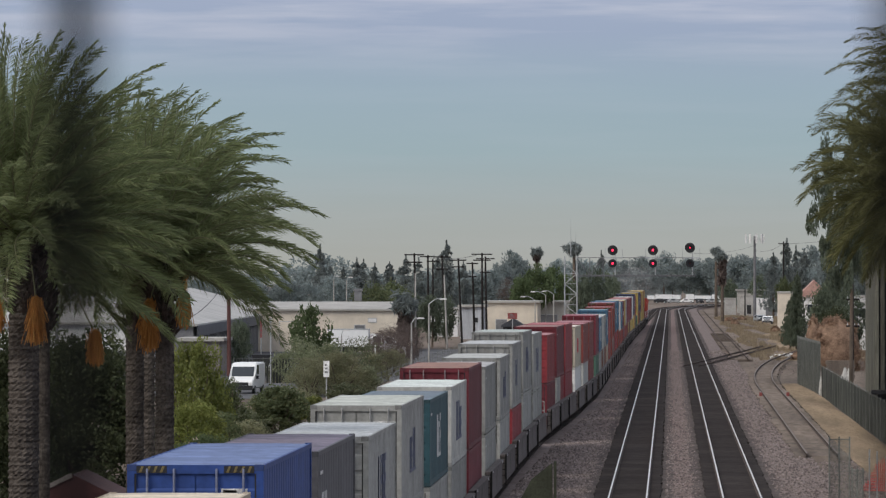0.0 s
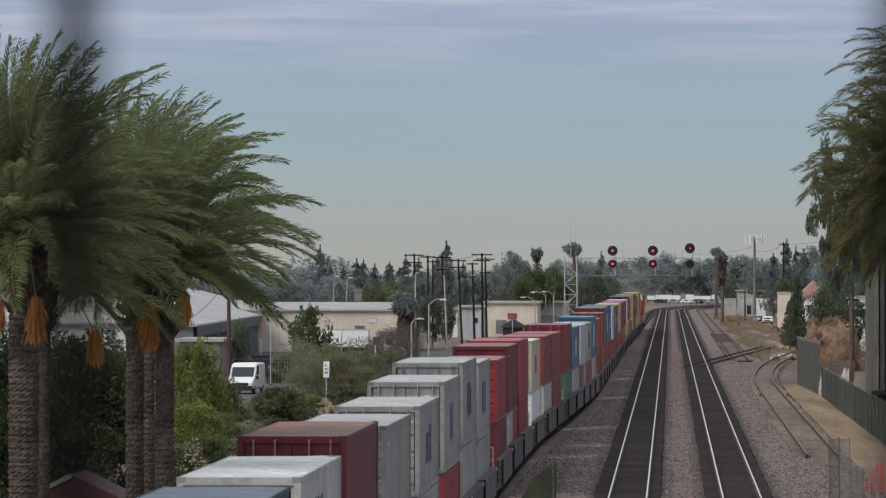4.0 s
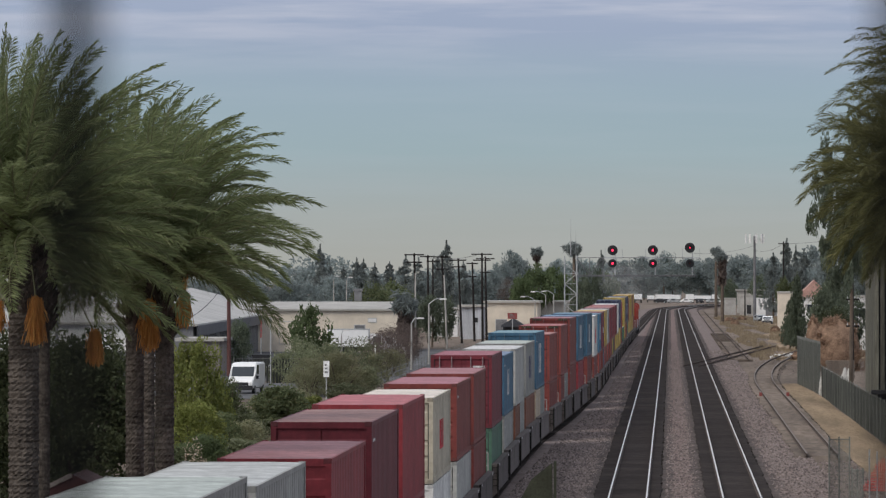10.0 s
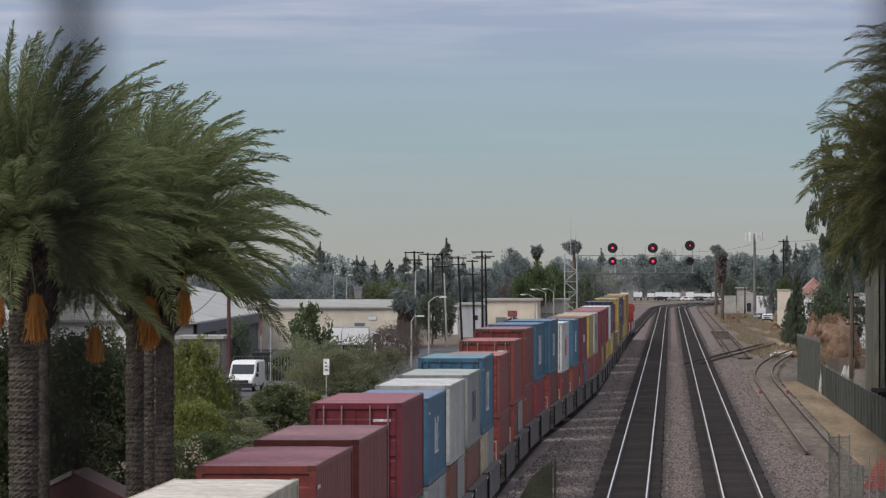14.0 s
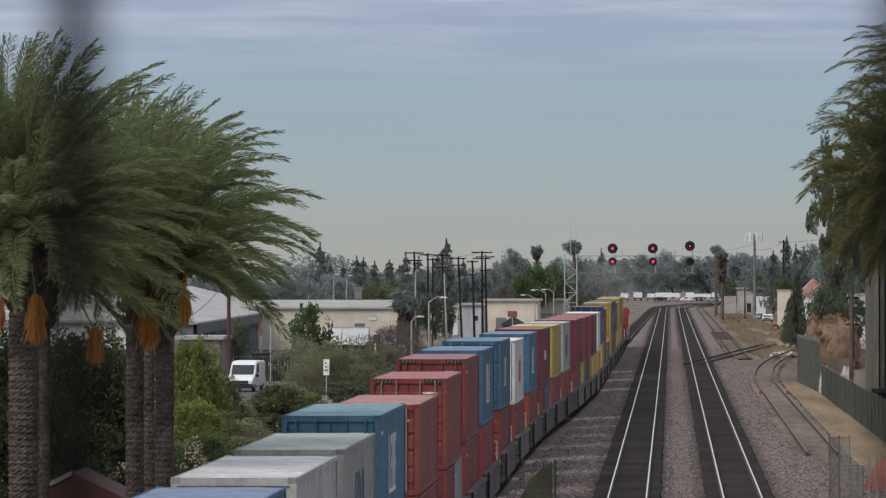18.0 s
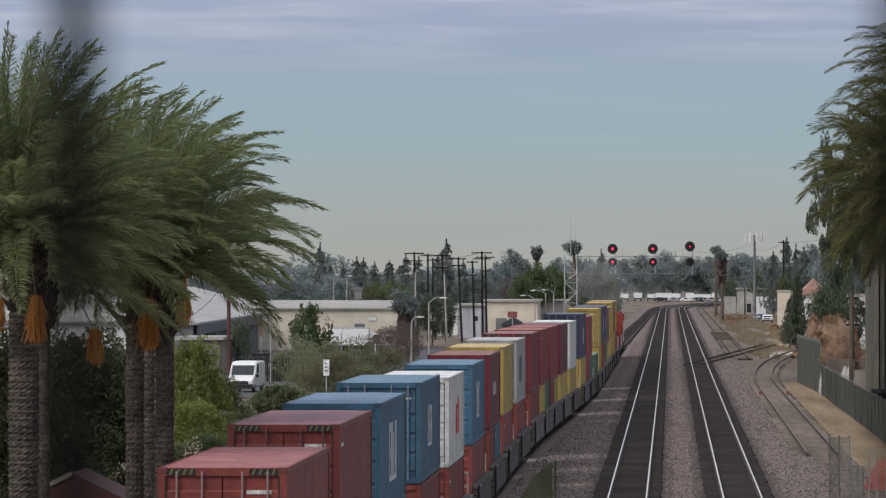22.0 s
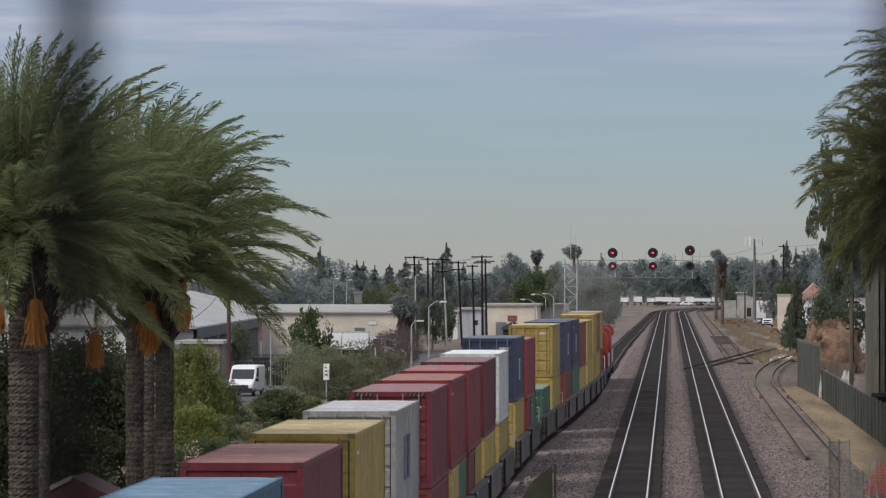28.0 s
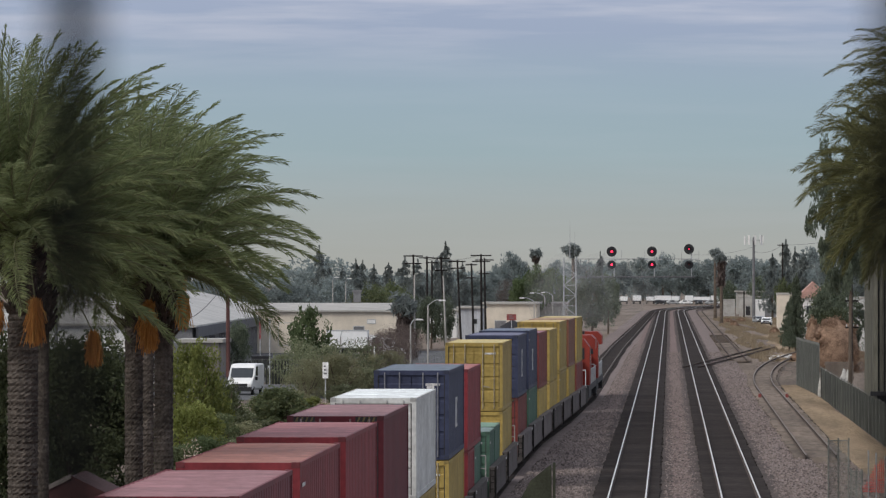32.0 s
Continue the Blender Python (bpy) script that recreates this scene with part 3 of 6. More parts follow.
def number_mesh(height, seed, block=False):
    """A row of bars, or the block of small lines below it."""
    key = ("number", seed, block)
    if key not in LOGOS:
        rng = random.Random(seed)
        bm = bmesh.new()
        if block:
            pts = [(0.0, -0.3)]
            for k in range(5):
                w = rng.uniform(0.25, 0.5)
                pts += [(w, -0.3 - k * 0.13), (w, -0.36 - k * 0.13), (0.05, -0.36 - k * 0.13), (0.05, -0.43 - k * 0.13)]
            pts = pts[:-1] + [(0.0, pts[-2][1])]
            prism(bm, pts[::-1], "y", -0.006, 0.0)
        else:
            box(bm, 0.0, 0.85, -0.006, 0.0, 0, 0.075)
        LOGOS[key] = mesh_of(bm, "marking", M_MARK)
    return LOGOS[key]


def container(kind, colour, doors=True, logo="", seed=0):
    k = KINDS[kind]
    h, e = k["length"] / 2, k["height"]
    word = COLOUR_WORDS[colour]
    size = {"forty_high": "tall forty-foot", "forty": "forty-foot", "long": "extra-long", "twenty": "short twenty-foot"}[kind]
    t = thing("shipping_container", pose(0, 0, 0), f"{word} {size} ribbed steel shipping container on the train", "shipping container", "containers on the freight train")
    rng = random.Random(seed)
    f = rng.uniform(0.85, 1.15)
    tone = (*[c * f for c in colour], 1)
    # roof paler than the sides: skylight on top is put into its tone
    toplit_roof_tone = (*[min(0.75, c * 1.28 + 0.065 + 0.05 * rng.random()) for c in tone[:3]], 1)
    rod_tone = (*[q * 0.55 + (0.16 if seed % 3 else 0.05) for q in tone[:3]], 1)
    for name, me in k["plain"]:
        part(name, me, None, t).color = tone
    roof = part("roof_panel", k["roof"], None, t, "roof panel toned paler for the light from above")
    roof.color = toplit_roof_tone
    for d in k["doors"]:
        part("door", d, None, t).color = tone
    if doors:
        for x in (-0.86, -0.38, 0.38, 0.86):
            bar = part("locking_bar", k["bar"], None, t, "dull locking bar", pose(x, 0, 0))
            bar.color = rod_tone
            if abs(x) < 0.5:
                part("handle", k["handle"], None, bar).color = rod_tone
        for x in (-1.08, 1.08):
            part("door_gasket", k["gasket"], None, t, "black rubber door gasket", pose(x, 0, 0))
        part("marking", number_mesh(0.13, seed % 4), None, t, "white marking bars", pose(0.46, -h + 0.012, e - 0.5, 0, 0, 0) @ Matrix.Diagonal((0.55, 1, 1, 1)))
    if doors and colour in (BLUE, SKYBLUE, NAVY, TEAL):
        for z in (0.2, 0.48, 0.72):
            part("placard", PLACARD, None, t, "white placard", pose(0.62, -h + 0.012, e * z))
    elif doors and seed % 2:
        part("placard", PLACARD, None, t, "white placard", pose(0.6, -h + 0.012, e * 0.3))
    for x in (-1, 1):
        for z in (0.06, e - 0.058):
            part("corner_casting", k["casting"], None, t, "", pose(x * 1.133, -h + 0.086, z)).color = (*[q * 0.55 + 0.012 for q in tone[:3]], 1)
    if kind == "forty_high" and doors and seed % 4 < 2 and colour not in (WHITE, PALE, GREY, CREAM, YELLOW):
        for x in (-0.78, 0.78):
            plate = part("warning_plate", k["plate"], None, t, "black and yellow warning plate", pose(x, 0, 0))
            for q in range(4):
                part("hazard_stripe", k["hazard"], None, plate, "yellow slanted stripe", pose(-0.19 + q * 0.125, 0, 0))
    if logo:
        material = {"white": M_WHITE, "navy": M_NAVY, "red": M_REDLET}[logo[0]]
        part("lettering", logo_mesh(seed % 5, logo[1], logo[2], material), None, t, f"{logo[0]} lettering strokes", pose(1.2, logo[3], e * 0.5 - logo[1] * 0.45))
    if seed % 3 == 0:
        part("marking", number_mesh(0.13, (seed + 1) % 4), None, t, "white marking bars", pose(1.222, -h + 0.5, e - 0.5, 0, 0, 90))
    return t


def well_meshes(span):
    """A well car unit: floor centre on the rails is the origin, the well is for a container of the given length."""
    h = span / 2
    bm = bmesh.new()
    out = [(-1.5, 1.55), (-1.5, 1.43), (-1.44, 1.39), (-1.44, 0.40), (-1.3, 0.26), (-1.24, 0.26), (-1.24, 1.55)]
    side_l = bmesh.new()
    prism(side_l, out, "y", -h - 0.75, h + 0.75)
    left = mesh_of(side_l, "side_panel", M_WELL)
    side_r = bmesh.new()
    prism(side_r, [(-x, z) for x, z in out[::-1]], "y", -h - 0.75, h + 0.75)
    right = mesh_of(side_r, "side_panel", M_WELL)
    fl = bmesh.new()
    box(fl, -1.24, 1.24, -h, h, 0.28, 0.338)
    floor = mesh_of(fl, "well_floor", M_WELL)
    ends = []
    for s in (-1, 1):
        b = bmesh.new()
        prism(b, ((s * h, 0.35), (s * h, 1.4), (s * (h + 0.5), 1.3), (s * (h + 1.5), 1.16), (s * (h + 1.5), 0.8), (s * (h + 0.3), 0.7)), "x", -0.8, 0.8)
        ends.append(mesh_of(b, "end_platform", M_TRUCK))
    tr = bmesh.new()
    for x in (-1.02, 0.9):
        prism(tr, ((-1.2, 0.35), (-1.2, 0.62), (-0.45, 0.78), (0.45, 0.78), (1.2, 0.62), (1.2, 0.35), (0.5, 0.25), (-0.5, 0.25)), "x", x, x + 0.12)
    box(tr, -0.95, 0.95, -0.2, 0.2, 0.4, 0.72)
    truck = mesh_of(tr, "truck_frame", M_TRUCK)
    wh = bmesh.new()
    rod(wh, (-0.82, 0, 0.42), (-0.70, 0, 0.42), 0.42, sides=18)
    rod(wh, (0.70, 0, 0.42), (0.82, 0, 0.42), 0.42, sides=18)
    rod(wh, (-0.72, 0, 0.42), (0.72, 0, 0.42), 0.09)
    wheel = mesh_of(wh, "wheelset", M_RUST)
    ld = bmesh.new()
    for x in (1.28, 1.46):
        rod(ld, (x, 0, 0.55), (x, 0, 1.5), 0.022, sides=5)
    for z in (0.7, 0.95, 1.2, 1.42):
        rod(ld, (1.28, 0, z), (1.46, 0, z), 0.018, sides=5)
    ladder = mesh_of(ld, "grab_ladder", M_TRUCK)
    sk = bmesh.new()
    box(sk, 1.46, 1.52, -h - 0.78, -h - 0.5, 0.28, 1.57)
    post = mesh_of(sk, "end_post", M_TRUCK)
    return dict(left=left, right=right, floor=floor, ends=ends, truck=truck, wheel=wheel, ladder=ladder, post=post, h=h)


bm = bmesh.new()
box(bm, 0.0, 0.006, 0.0, 0.45, 0.0, 0.09)
STENCIL = mesh_of(bm, "stencil", M_MARK)
bm = bmesh.new()
for x in (-1.1, 1.1):
    rod(bm, (x, 0, 0.9), (x, 0, 2.0), 0.028, sides=5)
rod(bm, (-1.1, 0, 2.0), (1.1, 0, 2.0), 0.028, sides=5)
rod(bm, (-1.1, 0, 1.5), (1.1, 0, 1.5), 0.022, sides=5)
END_RAIL = mesh_of(bm, "end_rail", M_GREYRAIL)
WELLS = {"well": well_meshes(12.4), "long_well": well_meshes(14.9)}


def well_car(kind):
    k = WELLS[kind]
    t = thing("well_car", pose(0, 0, 0), "brownish grey steel well car unit carrying stacked containers", "railway wagon", "well cars of the freight train")
    part("side_panel", k["left"], None, t)
    part("side_panel", k["right"], None, t)
    part("well_floor", k["floor"], None, t)
    for e in k["ends"]:
        part("end_platform", e, None, t)
    for x in (0, -2.98):
        part("end_post", k["post"], None, t, "dark end post", pose(x, 0, 0))
    part("grab_ladder", k["ladder"], None, t, "steel grab ladder", pose(0, -k["h"] - 0.82, 0))
    for y in (-k["h"] + 0.7, k["h"] - 1.1):
        part("stencil", STENCIL, None, t, "worn white stencil", pose(1.503, y, 1.44))
    part("end_rail", END_RAIL, None, t, "pale tubular end rail", pose(0, -k["h"] - 0.75, 0))
    bogie = part("truck_frame", k["truck"], None, t, "dark greasy wheel truck", pose(0, -k["h"] - 1.0, 0))
    for y in (-0.88, 0.88):
        part("wheelset", k["wheel"], None, bogie, "rusty steel wheel pair", pose(0, y, 0))
    return t


def locomotive():
    """A six-axle road diesel, nose towards -y; the origin lies on the rails under its middle."""
    t = thing("locomotive", pose(0, 0, 0), "red and dark green diesel freight locomotive at the train's end", "locomotive", "locomotives at the end of the train")
    bm = bmesh.new()
    box(bm, -1.5, 1.5, -11.0, 11.0, 1.05, 1.45)
    for s in (-1, 1):
        prism(bm, ((s * 11.0, 0.45), (s * 11.0, 1.45), (s * 11.35, 1.45), (s * 11.45, 0.3)), "x", -1.45, 1.45)
    box(bm, -1.3, 1.3, -3.2, 3.2, 0.45, 1.05)
    part("frame", bm, M_BLACK, t)
    bm = bmesh.new()
    prism(bm, ((-0.95, 1.45), (-0.95, 4.1), (-0.6, 4.45), (0.6, 4.45), (0.95, 4.1), (0.95, 1.45)), "y", -5.6, 7.2)
    part("engine_hood", bm, M_LOCO, t, "red engine hood")
    bm = bmesh.new()
    prism(bm, ((-1.5, 3.7), (-1.5, 4.35), (-1.2, 4.65), (1.2, 4.65), (1.5, 4.35), (1.5, 3.7)), "y", 6.4, 10.9)
    box(bm, -0.95, 0.95, 7.2, 10.9, 1.45, 3.7)
    part("radiator_housing", bm, M_LOCO, t, "red overhanging radiator housing")
    bm = bmesh.new()
    prism(bm, ((-1.5, 1.45), (-1.5, 4.0), (-1.1, 4.55), (1.1, 4.55), (1.5, 4.0), (1.5, 1.45)), "y", -8.6, -5.6)
    cab = part("cab", bm, M_LOCO, t, "red driver's cab")
    bm = bmesh.new()
    prism(bm, ((-10.6, 1.45), (-10.6, 2.5), (-10.2, 2.9), (-8.6, 3.1), (-8.6, 1.45)), "x", -1.05, 1.05)
    part("nose", bm, M_LOCO, t, "red sloping nose")
    for x0, x1 in ((-1.15, -0.15), (0.15, 1.15)):
        bm = bmesh.new()
        box(bm, x0, x1, -8.63, -8.59, 3.2, 3.95)
        part("windscreen", bm, M_GLASS, cab)
    for x in (-1.515, 1.485):
        bm = bmesh.new()
        box(bm, x, x + 0.03, -8.0, -6.2, 2.9, 3.75)
        part("side_window", bm, M_GLASS, cab)
    for s in (-1, 1):
        bm = bmesh.new()
        for y in np.arange(-5.2, 10.8, 1.6):
            rod(bm, (s * 1.45, y, 1.45), (s * 1.45, y, 2.45), 0.03, sides=5)
        rod(bm, (s * 1.45, -5.2, 2.45), (s * 1.45, 10.6, 2.45), 0.03, sides=5)
        part("handrail", bm, M_WHITE, t, "white tubular handrail")
        bm = bmesh.new()
        box(bm, min(s * 0.955, s * 0.965), max(s * 0.955, s * 0.965), -5.2, 7.0, 2.0, 2.9)
        part("stripe", bm, M_LOCO_DARK, t, "dark green side stripe")
    for y in (-7.2, 7.2):
        bm = bmesh.new()
        for x in (-1.2, 1.05):
            prism(bm, ((-2.3, 0.35), (-2.3, 0.75), (-1.4, 0.95), (1.4, 0.95), (2.3, 0.75), (2.3, 0.35)), "x", x, x + 0.15)
        bogie = part("truck_frame", bm, M_TRUCK, t, m=pose(0, y, 0))
        for dy in (-1.8, 0, 1.8):
            part("wheelset", WELLS["well"]["wheel"], None, bogie, "rusty steel wheel pair", pose(0, dy, 0))
    bm = bmesh.new()
    box(bm, -0.35, 0.35, -0.5, 0.5, 4.4, 4.75)
    part("exhaust_pipe", bm, M_BLACK, t)
    for x in (-0.3, 0.3):
        bm = bmesh.new()
        rod(bm, (x, -10.66, 2.3), (x, -10.58, 2.3), 0.12, sides=12)
        part("headlight", bm, M_STEEL, t)
    for x in (-1.3, 1.3):
        bm = bmesh.new()
        rod(bm, (x, -11.3, 1.4), (x, -11.3, 2.5), 0.035, sides=5)
        rod(bm, (x * 0.5, -11.3, 2.5), (x, -11.3, 2.5), 0.035, sides=5)
        part("grab_rail", bm, M_WHITE, t, "white end grab rail")
    return t


W = "white"
TRAIN = [
    # near end of the stack at 0 s, upper kind and colour, doors, lettering, lower colours
    (62.0, "forty_high", GREY, 1, None, (GREY,)), (77.2, "forty_high", TAN, 1, None, (GREY,)),
    (92.2, "forty_high", BLUE, 1, None, (GREY,)), (106.3, "forty_high", DKGREY, 0, (W, 1.0, 1.6, -4), (GREY,)),
    (123.7, "forty", PALE, 1, ("navy", 1.2, 3.2, 0), (GREY,)), (138.6, "forty_high", GREY, 1, ("navy", 1.2, 3.0, 0), (GREY,)),
    (154.6, "forty", TEAL, 0, (W, 1.3, 2.4, 0), (GREY,)), (169.4, "forty", PALE, 0, ("navy", 1.3, 4.0, 0), (GREY,)),
    (183.5, "forty_high", MAROON, 1, None, (MAROON,)), (199.3, "forty", GREY, 0, None, (GREY,)),
    (216.3, "forty", GREY, 1, ("navy", 1.1, 3.2, 0), (GREY,)), (232.2, "forty_high", GREY, 1, ("navy", 1.2, 3.0, 0), (RED,)),
    (246.5, "forty_high", GREY, 1, ("navy", 1.2, 3.4, 0), (GREY,)), (260.5, "forty_high", GREY, 0, ("navy", 1.2, 3.2, 0), (PALE, GREY)),
    (280.4, "forty", RED, 0, None, (MAROON,)), (295.0, "forty_high", MAROON, 0, None, (GREY, RED)),
    (309.2, "forty_high", RED, 0, None, (RED,)), (326.6, "forty", CREAM, 1, ("red", 0.9, 2.6, 0), (WHITE,)),
    (343.5, "forty", BRICK, 0, None, (PALE,)), (358.0, "forty", BRICK, 0, None, (BRICK,)),
    (376.6, "forty_high", MAROON, 1, None, (GREEN,)), (391.4, "forty", SKYBLUE, 0, (W, 1.1, 3.0, 0), (GREY,)),
    (406.2, "forty", PALE, 0, None, (BROWN, GREY)), (420.4, "forty", GREY, 0, ("navy", 1.1, 3.0, 0), (BROWN,)),
    (434.5, "forty_high", SKYBLUE, 1, (W, 1.5, 3.6, 0), (TAN, GREY)), (454.0, "forty", BRICK, 1, None, (BRICK,)),
    (471.7, "forty_high", BRICK, 1, None, (BRICK, GREY)), (487.0, "forty_high", BRICK, 1, None, (BRICK,)),
    (502.7, "forty_high", SKYBLUE, 0, (W, 1.5, 3.6, 0), (RED,)), (523.0, "forty_high", SKYBLUE, 1, (W, 1.2, 2.8, 0), (BRICK,)),
    (541.5, "forty_high", WHITE, 1, ("red", 1.2, 2.8, 1), (BRICK,)), (560.6, "forty_high", SKYBLUE, 0, (W, 1.3, 2.6, 0), (BRICK,)),
    (578.0, "forty_high", MAROON, 0, (W, 0.5, 3.0, 0), (BRICK, SKYBLUE)), (594.6, "forty_high", YELLOW, 1, None, (BRICK,)),
    (611.8, "forty_high", GREY, 1, ("navy", 1.2, 3.4, 0), (BRICK,)), (631.2, "forty_high", MAROON, 1, None, (BRICK,)),
    (645.4, "forty_high", RED, 0, None, (YELLOW, GREEN)), (659.5, "forty_high", RED, 0, None, (BRICK, YELLOW)),
    (674.5, "forty_high", MAROON, 1, None, (YELLOW,)), (691.0, "forty_high", WHITE, 1, None, (YELLOW,)),
    (712.2, "forty_high", NAVY, 1, (W, 1.2, 1.6, 0), (YELLOW,)), (727.5, "forty_high", RED, 1, None, (RED, GREEN)),
    (749.0, "", RED, 0, None, (GREEN,)), (764.6, "forty_high", YELLOW, 1, None, (YELLOW,)),
    (784.8, "forty_high", NAVY, 0, (W, 1.3, 1.5, 0), (BRICK,)), (799.4, "forty_high", NAVY, 0, (W, 1.3, 1.5, 0), (GREEN,)),
    (813.8, "forty_high", BRICK, 0, None, (YELLOW,)), (829.5, "forty_high", YELLOW, 1, None, (YELLOW,)),
    (845.0, "forty_high", YELLOW, 1, None, (YELLOW,)), (860.5, "forty_high", BROWN, 0, None, (YELLOW,)), (875.5, "forty_high", YELLOW, 1, None, (BRICK,)),
]
TALL_BELOW = (2, 12, 27, 28, 29, 40, 41, 43, 44, 45, 48, 49, 50)
ROLLING = []  # things on the train with their place along it and height


def build_train():
    protos = {}
    for n, (s, kind, colour, doors, logo, lower) in enumerate(TRAIN):
        length = 14.63 if kind == "long" else 12.19
        middle = s + length / 2
        w = "long_well" if kind == "long" else "well"
        if w not in protos:
            car = protos[w] = well_car(w)
        else:
            car = copy_thing(protos[w], pose(0, 0, 0))
        ROLLING.append((car, middle, 0.0))
        top = 0.34
        lk = "long" if kind == "long" else ("forty_high" if n in TALL_BELOW else "forty")
        if len(lower) == 2 or not kind:
            for k, c in enumerate((lower * 2)[:2]):
                ROLLING.append((container("twenty", c, True, "", n * 7 + k), middle - 3.06 + 6.12 * k, top))
            under = LOW
        else:
            ROLLING.append((container(lk, lower[0], n % 2 == 0, "", n * 7), middle, top))
            under = KINDS[lk]["height"]
        if kind:
            ROLLING.append((container(kind, colour, bool(doors), logo, n * 7 + 3), middle, top + under + 0.03))
    first = locomotive()
    ROLLING.append((first, 903.5, 0.0))
    ROLLING.append((copy_thing(first, pose(0, 0, 0)), 927.0, 0.0))


build_train()


def exhaust_haze():
    """Thin grey diesel smoke that hangs over the locomotives and trails after them."""
    m = bpy.data.materials.new("thin_smoke")
    m.use_nodes = True
    n, l = m.node_tree.nodes, m.node_tree.links
    clear = n.new("ShaderNodeBsdfTransparent")
    soot = node(m.node_tree, "ShaderNodeBsdfDiffuse", Color=(0.5, 0.5, 0.5, 1))
    mix = n.new("ShaderNodeMixShader")
    mix.inputs[0].default_value = 0.035
    l.new(clear.outputs[0], mix.inputs[1])
    l.new(soot.outputs[0], mix.inputs[2])
    l.new(mix.outputs[0], n["Material Output"].inputs["Surface"])
    t = thing("exhaust_smoke", pose(0, 0, 0), "thin grey diesel smoke over the locomotives", "smoke")
    rng = random.Random(77)
    for x, y, z, sx, sy, sz in ((-0.6, 12, 7.6, 2.2, 9.0, 2.6), (-1.2, 34, 7.4, 3.4, 12.0, 2.6), (0.2, 62, 7.4, 4.4, 16.0, 2.8)):
        bm = bmesh.new()
        bmesh.ops.create_icosphere(bm, subdivisions=4, radius=1.0)
        for v in bm.verts:
            q = v.co * (1 + 0.35 * noise.noise(v.co * 1.7 + Vector((x, y, z))))
            v.co = Vector((q.x * sx, q.y * sy, q.z * sz))
        part("puff", bm, m, t, m=pose(x, y, z), smooth=True)
    ROLLING.append((t, 903.5, 0.0))


exhaust_haze()


# ---- plants ----
def limb_mesh(rng, spread, n=6):
    bm = bmesh.new()
    rod(bm, (0, 0, 0), (0.01, 0, 0.45), 0.032, 0.022, 8)
    for k in range(n):
        a = k * math.tau / n + rng.uniform(-0.4, 0.4)
        z = rng.uniform(0.3, 0.45)
        e = (math.cos(a) * spread * rng.uniform(0.5, 0.9), math.sin(a) * spread * rng.uniform(0.5, 0.9), z + rng.uniform(0.2, 0.38))
        rod(bm, (0.008, 0, z), e, 0.013, 0.004, 5)
    return mesh_of(bm, "trunk", M_TRUNK)


def crown_broad(seed, material, clumps=70, per=26, leaf=0.035, low=0.3, spread=0.42, fuzz=0.13):
    """A rounded, uneven crown, one unit high."""
    rng = np.random.default_rng(seed)
    c = rng.normal(size=(clumps, 3))
    c /= np.linalg.norm(c, axis=1)[:, None]
    c *= rng.uniform(0.35, 1.0, (clumps, 1)) ** 0.6
    lobes = 1 + 0.22 * np.sin(3 * np.arctan2(c[:, 1], c[:, 0]) + seed)[:, None]
    c[:, :2] *= spread * lobes
    half = (1 - low) / 2
    c[:, 2] = low + half + c[:, 2] * half * rng.uniform(0.8, 1.05, clumps)
    return quads("crown", leaf_cloud(rng, c, rng.uniform(0.5, 1.2, clumps) * fuzz, per, leaf), material)


def crown_conifer(seed, material, tiers=17, per=26, leaf=0.013, spread=0.2, gaps=0.3):
    """A pointed crown of uneven tiers of boughs, one unit high."""
    rng = np.random.default_rng(seed)
    c, r = [], []
    for k in range(tiers):
        z = 0.14 + 0.84 * (k + rng.uniform(-0.3, 0.3)) / tiers
        reach = 2.0 * spread * (1.03 - z) ** 0.65
        for q in range(9 if z < 0.6 else 6):
            if rng.random() < gaps * 0.6:
                continue
            a, w = rng.uniform(0, math.tau), reach * rng.uniform(0.55, 1.2)
            for s in (0.3, 0.65, 1.0):
                c.append((math.cos(a) * w * s, math.sin(a) * w * s, z - 0.03 * s + rng.uniform(-0.01, 0.01)))
                r.append(0.018 + 0.05 * (1.03 - z) * (1.1 - 0.5 * s))
    for z in np.linspace(0.8, 0.99, 10):
        c.append((0, 0, z))
        r.append(0.012 + 0.05 * (1 - z))
    return quads("crown", leaf_cloud(rng, np.array(c), np.array(r), per, leaf, droop=0.3, long=3.0), material)


def crown_bush(seed, material, clumps=90, per=34, leaf=0.05, long=2.0):
    rng = np.random.default_rng(seed)
    a, z = rng.uniform(0, math.tau, clumps), rng.uniform(0.0, 0.92, clumps)
    r = 0.5 * np.sqrt(np.maximum(0.04, 1 - z ** 2.2)) * rng.uniform(0.3, 1.0, clumps) * (1 + 0.2 * np.sin(3 * a + seed))
    c = np.stack([np.cos(a) * r, np.sin(a) * r, z], axis=1)
    return quads("crown", leaf_cloud(rng, c, rng.uniform(0.06, 0.16, clumps), per, leaf, long=long), material)


